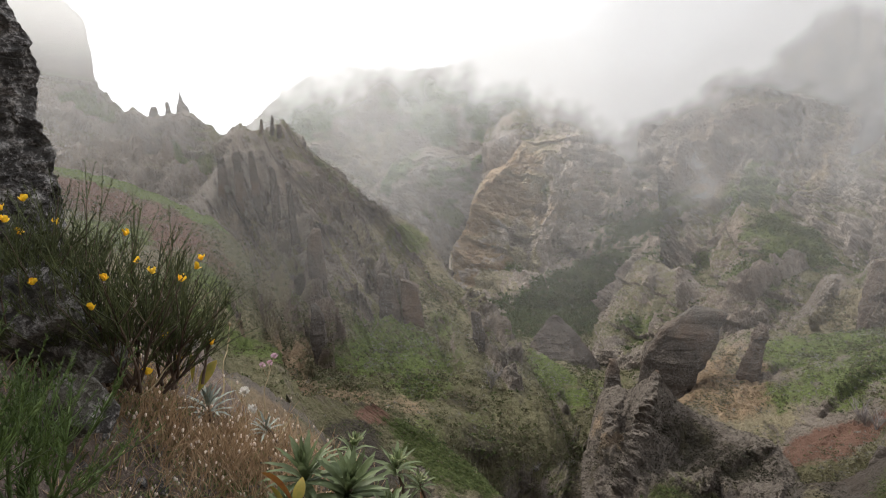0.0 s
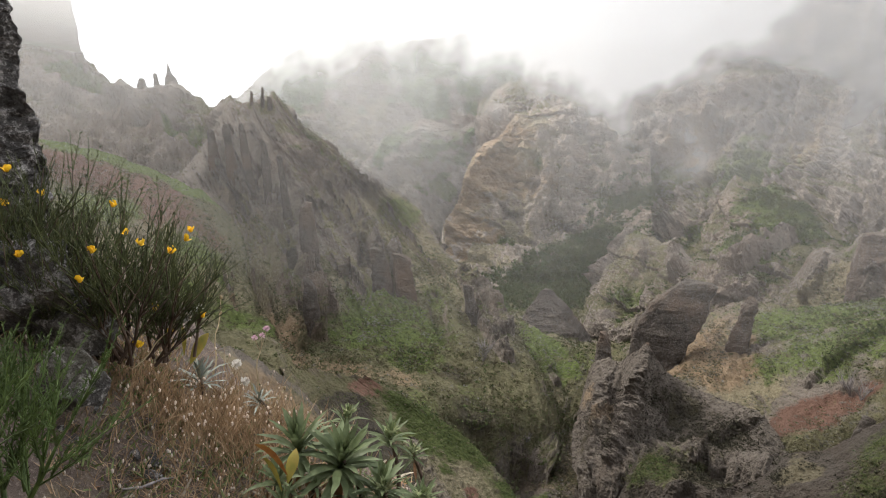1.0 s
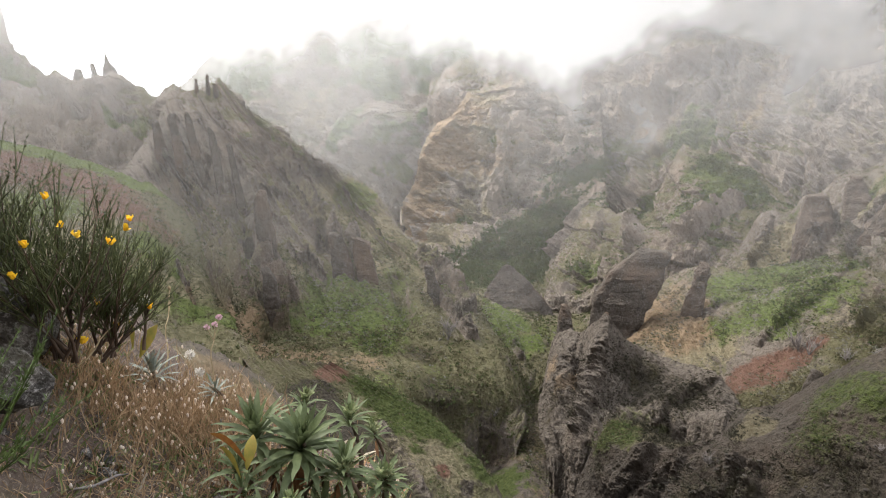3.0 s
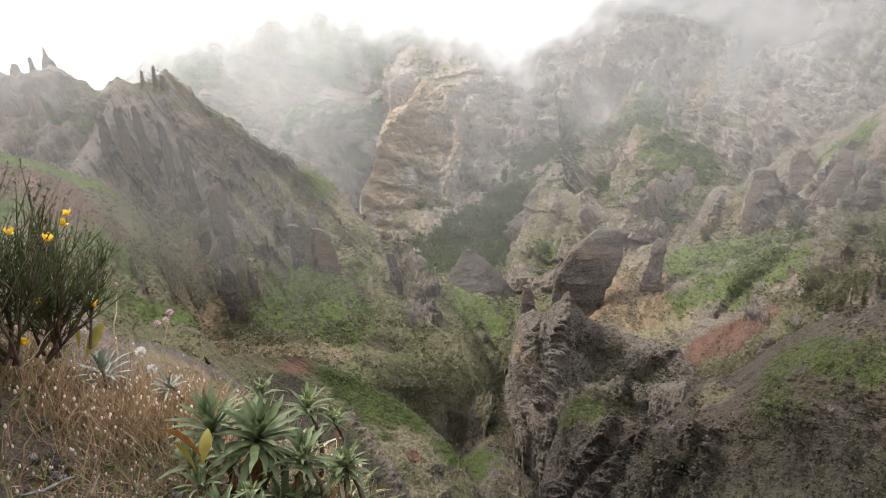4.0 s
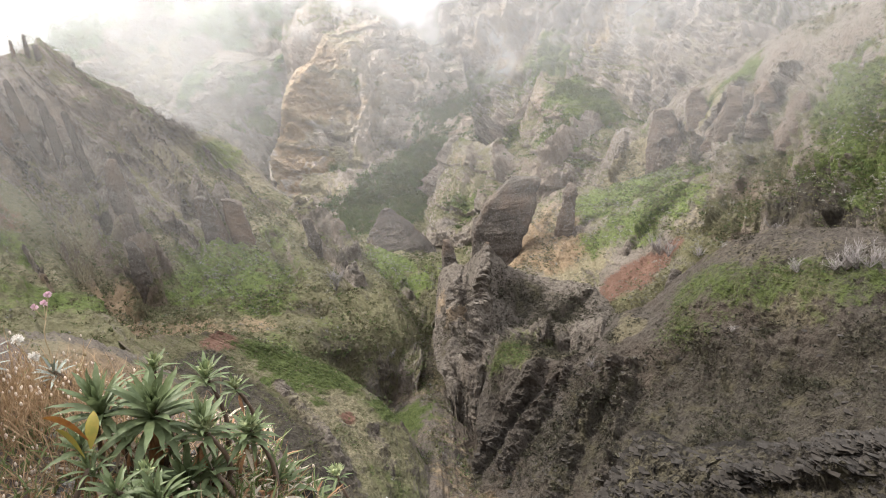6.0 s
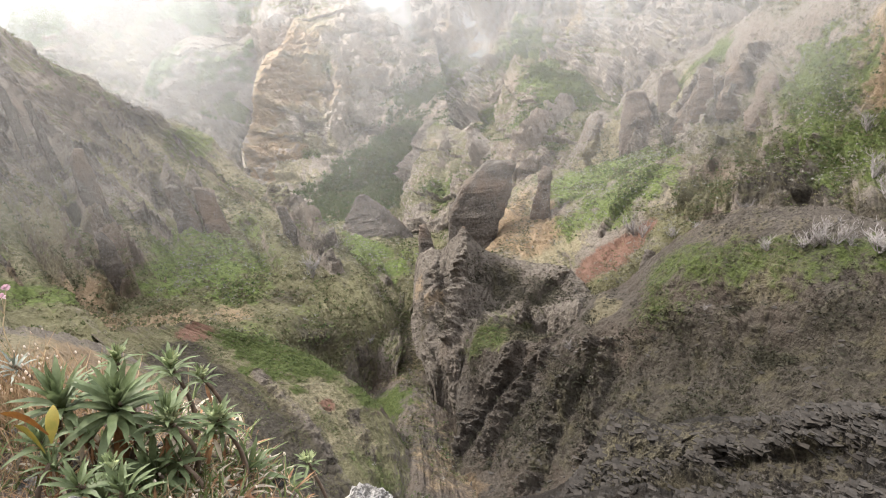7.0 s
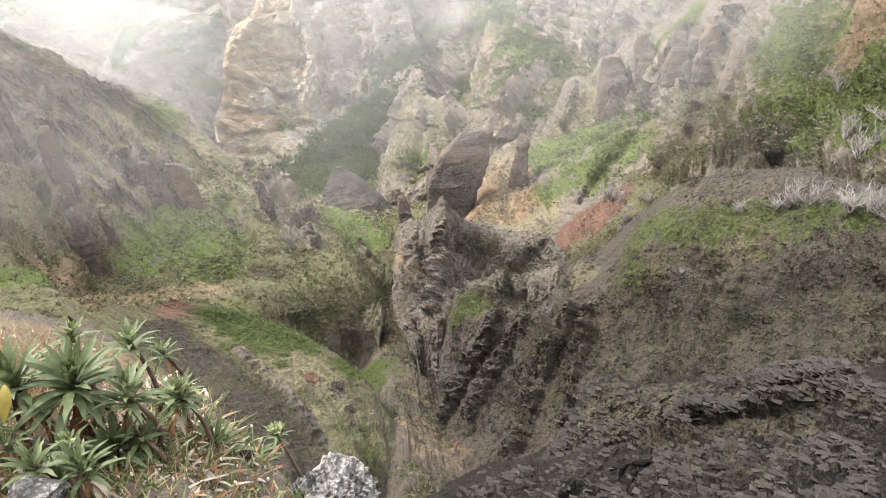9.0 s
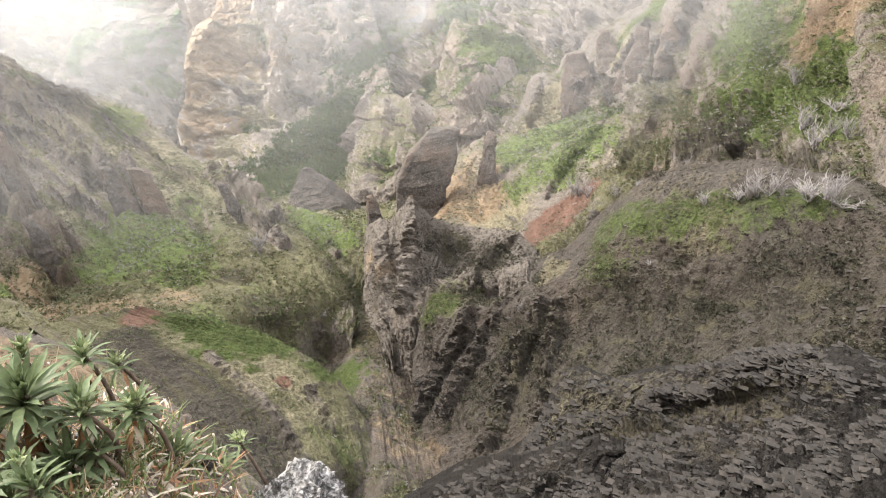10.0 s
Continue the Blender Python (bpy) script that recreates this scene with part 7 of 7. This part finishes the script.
def boulder(name, label, centre, size, seed, rag=0.5, mat=None):
    """An angular stone: a ball cut by random planes and roughened."""
    rs = np.random.RandomState(seed)
    nu, nv = 72, 48
    th, ph = np.linspace(0, 2 * np.pi, nu, endpoint=False), np.linspace(0.02, np.pi - 0.02, nv)
    d = np.stack([np.outer(np.sin(ph), np.cos(th)), np.outer(np.sin(ph), np.sin(th)), np.outer(np.cos(ph), np.ones(nu))], -1)
    normals = rs.normal(size=(16, 3))
    normals /= np.linalg.norm(normals, axis=1)[:, None]
    reach = rs.uniform(0.62, 1.0, 16)
    r = np.full((nv, nu), 1.15)
    for n, w in zip(normals, reach):
        c = d @ n
        r = np.where(c > 0.05, np.minimum(r, w / np.maximum(c, 0.05)), r)
    p = d * r[:, :, None] * np.array(size)
    q = p.reshape(-1, 3) / min(size)
    p = p + d * (fbm(q * 1.6 + seed, 5, 0.62, True) * 0.16 * rag * 2 * min(size)).reshape(nv, nu)[:, :, None]
    p = p + d * (fbm(q * 8 + seed, 4, 0.65, True) * 0.035 * min(size)).reshape(nv, nu)[:, :, None]
    p = p + np.array(centre)
    idx = np.arange(nu * nv).reshape(nv, nu)
    nxt = np.roll(idx, -1, axis=1)
    quads = np.stack([idx[:-1], idx[1:], nxt[1:], nxt[:-1]], -1).reshape(-1, 4)
    me = bpy.data.meshes.new(name)
    me.from_pydata(p.reshape(-1, 3), [], quads.tolist() + [idx[0].tolist(), idx[-1][::-1].tolist()])
    me.materials.append(mat or LICHEN)
    me.update()
    return tagged(new(name, me), label, "rock", group="rocks on the ledge")


def pillar():
    """The rock face that rises beside the broom, leaning back from the ledge."""
    nu, nv = 260, 420
    u, v = np.linspace(0, 1, nu), np.linspace(0, 1, nv)
    foot, top = np.array((-1.52, 2.56, -0.39)) - [0, 0, 0.9], np.array((-1.76, 2.51, 0.91))
    edge = foot + (top - foot) * v[:, None]
    edge = edge + np.array([1, 0, 0]) * (0.085 * np.sin(v * 3.1))[:, None]
    face, side = np.array([-0.75, -0.66, 0.0]), np.array([-0.85, 0.52, 0.0])
    w = (u - 0.35)[None, :, None]
    p = edge[:, None] + np.where(w < 0, -w * 3.2 * face, 0) + np.where(w >= 0, w * 2.2 * side, 0)
    q = p.reshape(-1, 3)
    nrm = np.array([0.54, -0.84, 0.1])
    k = fbm(q / 0.6, 4, 0.5) * 0.12 + fbm(q / 0.25 + 9, 4, 0.6, True) * 0.07 + fbm(q / 0.07 + 4, 4, 0.65, True) * 0.025
    notch = fbm(q / 0.3 + 17, 5, 0.6) * 0.09 + fbm(q / 0.06 + 27, 4, 0.6) * 0.02
    p = p + (k.reshape(nv, nu))[:, :, None] * nrm + notch.reshape(nv, nu)[:, :, None] * np.array([0.8, 0.6, 0.2])
    return tagged(new("rock_face", grid_mesh("rock_face", p, LICHEN, smooth=False)), "rough grey lichen-speckled rock face beside the ledge", "rock", kind="structure")


pillar()
boulder("boulder", "dark jagged rock under the broom", (-1.18, 1.84, -0.52), (0.16, 0.14, 0.13), 3)
boulder("boulder", "dark jagged rock with pale lichen patches", (-1.28, 1.85, -0.50), (0.2, 0.16, 0.12), 5)
boulder("boulder", "grey broken rock at the edge of the turf", (-1.04, 1.84, -0.62), (0.09, 0.09, 0.1), 7)
boulder("boulder", "grey broken rock at the edge of the turf", (-0.94, 1.62, -0.70), (0.08, 0.08, 0.1), 9)
boulder("boulder", "pale lichen-crusted rock on the brink", (0.34, 1.64, -1.54), (0.16, 0.11, 0.085), 23, 1.9, LICHEN_PALE)
boulder("boulder", "pale lichen-crusted rock on the brink", (0.20, 1.62, -1.49), (0.05, 0.05, 0.05), 13, 0.9, LICHEN_PALE)
boulder("boulder", "grey stone under the rosettes", (-0.26, 1.32, -0.99), (0.06, 0.05, 0.035), 15, 0.4)
for i in range(40):
    rr = random.Random(100 + i)
    x, y = rr.gauss(-0.55, 0.35), rr.gauss(1.75, 0.25)
    if (y - 2.38) + 0.75 * (x + 0.6) < 0:
        s = rr.uniform(0.008, 0.025)
        boulder("stone", "small loose stone on the earth ledge", on_ledge(x, y) + Vector((0, 0, s * 0.3)), (s, s * rr.uniform(0.7, 1), s * 0.7), 30 + i)


# ---- bleached dead shrubs on the slopes ----
BLEACHED = plain("bleached_wood", ((0.14, 0.125, 0.12), (0.26, 0.24, 0.235)), 0.85)


def dead_shrub(seed):
    rng = random.Random(seed)
    s = Soup()

    def grow(p, d, l, r, level):
        pts = [p]
        for i in range(3):
            d = (d + Vector((rng.gauss(0, 0.2), rng.gauss(0, 0.2), 0.08))).normalized()
            p = p + d * l / 3
            pts.append(p)
        s.tube(pts, [r, r * 0.85, r * 0.7, r * 0.55], 3)
        if level:
            for _ in range(4):
                grow(pts[rng.randint(1, 3)], (d + Vector((rng.gauss(0, 0.6), rng.gauss(0, 0.6), rng.uniform(-0.1, 0.4)))).normalized(), l * rng.uniform(0.5, 0.75), r * 0.55, level - 1)
    for _ in range(6):
        grow(Vector(), Vector((rng.gauss(0, 0.6), rng.gauss(0, 0.6), 1)).normalized(), rng.uniform(0.8, 1.2), 0.045, 2)
    return s.mesh("dead_shrub", BLEACHED)


DEAD = [dead_shrub(i) for i in range(4)]


def nearest(form, place):
    p = LANDS[form][1].reshape(-1, 3)
    return p[np.argmin(np.linalg.norm(p - np.array(place), axis=1))]


def nearest_on(form, way):
    """The place on a slope that lies nearest to a bearing from the lookout."""
    p = LANDS[form][1][12:].reshape(-1, 3)
    w = np.array(way) / np.linalg.norm(way)
    along = p @ w
    off = np.linalg.norm(p - along[:, None] * w, axis=1) / np.maximum(along, 1) + (along < 0) * 9
    return p[np.argmin(off)]


for k, (form, way, size) in enumerate((
    ('right_shoulder', (0.854, 0.711, -0.359), 1.6),
    ('right_shoulder', (0.864, 0.701, -0.355), 1.8),
    ('right_shoulder', (0.876, 0.689, -0.352), 1.5),
    ('right_shoulder', (0.843, 0.720, -0.361), 1.3),
    ('right_shoulder', (0.906, 0.656, -0.352), 2.2),
    ('right_shoulder', (0.916, 0.643, -0.352), 2.4),
    ('right_shoulder', (0.926, 0.629, -0.355), 2.2),
    ('right_shoulder', (0.911, 0.646, -0.359), 2),
    ('right_shoulder', (0.930, 0.619, -0.363), 1.8),
    ('right_shoulder', (0.804, 0.754, -0.370), 1.2),
    ('right_shoulder', (0.888, 0.676, -0.353), 1.2),
    ('right_shoulder', (0.939, 0.606, -0.365), 1.6),
    ('right_shoulder', (0.712, 0.785, -0.468), 0.7),
    ('right_shoulder', (0.504, 0.869, -0.533), 1),
    ('left_spur', (0.280, 0.970, -0.438), 2.2),
    ('left_spur', (0.296, 0.965, -0.445), 2.4),
    ('left_spur', (0.307, 0.960, -0.454), 2),
    ('left_spur', (0.286, 0.964, -0.452), 2),
    ('left_spur', (0.266, 0.969, -0.445), 1.6),
    ('left_spur', (0.097, 1.003, -0.351), 2.2),
    ('left_spur', (0.098, 0.998, -0.368), 2),
    ('left_spur', (0.345, 0.959, -0.438), 1.6),
    ('left_spur', (0.369, 0.932, -0.491), 1.5),
    ('left_spur', (0.223, 0.989, -0.397), 1.8),
    ('left_spur', (0.173, 0.958, -0.487), 1.5),
    ('left_spur', (0.322, 0.933, -0.510), 1.4),
    ('meadow', (0.637, 0.881, -0.350), 2.2),
    ('meadow', (0.648, 0.873, -0.355), 2),
    ('meadow', (0.691, 0.846, -0.355), 1.5),
    ('meadow', (0.721, 0.831, -0.338), 1.5),
    ('meadow', (0.743, 0.822, -0.314), 1.3),
    ('meadow', (0.677, 0.848, -0.376), 1.3),
    ('right_ridge', (0.912, 0.695, -0.183), 2),
    ('right_ridge', (0.915, 0.679, -0.249), 2),
    ('right_ridge', (0.925, 0.657, -0.281), 2.4),
    ('right_ridge', (0.948, 0.645, -0.220), 2),
    ('right_ridge', (0.818, 0.751, -0.344), 2),
    ('right_ridge', (0.836, 0.737, -0.336), 2),
    ('right_ridge', (0.939, 0.647, -0.259), 1.8),
    ('right_ridge', (0.787, 0.788, -0.313), 1.6),
    ('right_ridge', (0.954, 0.627, -0.262), 1.8),
)):
    ob = tagged(new("dead_shrub", DEAD[k % 4]), "bleached grey dead shrub with bare twigs", "shrub", "dead shrubs on the slopes")
    ob.location = Vector(nearest_on(form, way)) - Vector((0, 0, 0.1))
    ob.rotation_euler = (0, 0, k * 1.7)
    ob.scale = (size, size, size * (0.8 + 0.3 * math.sin(k)))


# ---- broad yellowing leaves, and a fallen twig ----
YELLOWING = plain("yellowing_leaf", ((0.2, 0.2, 0.04), (0.34, 0.24, 0.05)), 0.6, through_light=0.25)
RUSTY = plain("rusty_leaf", ((0.25, 0.09, 0.03), (0.4, 0.2, 0.05)), 0.7, through_light=0.2)


def broad_leaf(label, root, tip, width, mat):
    root, tip = Vector(root), Vector(tip)
    s = Soup()
    d = tip - root
    sag = Vector((0, 0, 0.12 * d.length))
    pts = [d * u + sag * math.sin(math.pi * u) for u in (0, 0.15, 0.3, 0.45, 0.6, 0.75, 0.9, 1)]
    s.blade(pts, [width * w for w in (0.12, 0.5, 0.85, 1.0, 0.95, 0.75, 0.4, 0.05)], d.cross(Vector((0.2, 1, 0.5))).normalized(), 0.3)
    ob = tagged(new("broad_leaf", s.mesh("broad_leaf", mat)), label, "leaf", "broad leaves on the ledge")
    ob.location = root
    return ob


broad_leaf("broad yellow-green leaf beside the broom", (-0.77, 2.01, -0.80), (-0.73, 2.07, -0.71), 0.018, YELLOWING)
broad_leaf("broad yellow-green leaf beside the broom", (-0.81, 2.06, -0.79), (-0.84, 2.12, -0.71), 0.016, YELLOWING)
broad_leaf("rusty orange leaf low on the ledge", (-0.33, 1.50, -0.89), (-0.43, 1.55, -0.83), 0.016, RUSTY)
broad_leaf("yellowing leaf low on the ledge", (-0.33, 1.49, -0.90), (-0.32, 1.54, -0.83), 0.016, YELLOWING)
broad_leaf("yellowing leaf low on the ledge", (-0.34, 1.47, -0.91), (-0.40, 1.52, -0.85), 0.014, YELLOWING)
twig = Soup()
ends = [Vector((-0.78, 1.55, -0.90)), Vector((-0.74, 1.58, -0.91)), Vector((-0.71, 1.64, -0.90)), Vector((-0.68, 1.66, -0.92))]
twig.tube([on_ledge(p.x, p.y) + Vector((0, 0, 0.025)) for p in ends], [0.004, 0.0045, 0.004, 0.002], 6)
tagged(new("twig", twig.mesh("twig", BLEACHED)), "bleached bare twig lying on the earth", "twig")
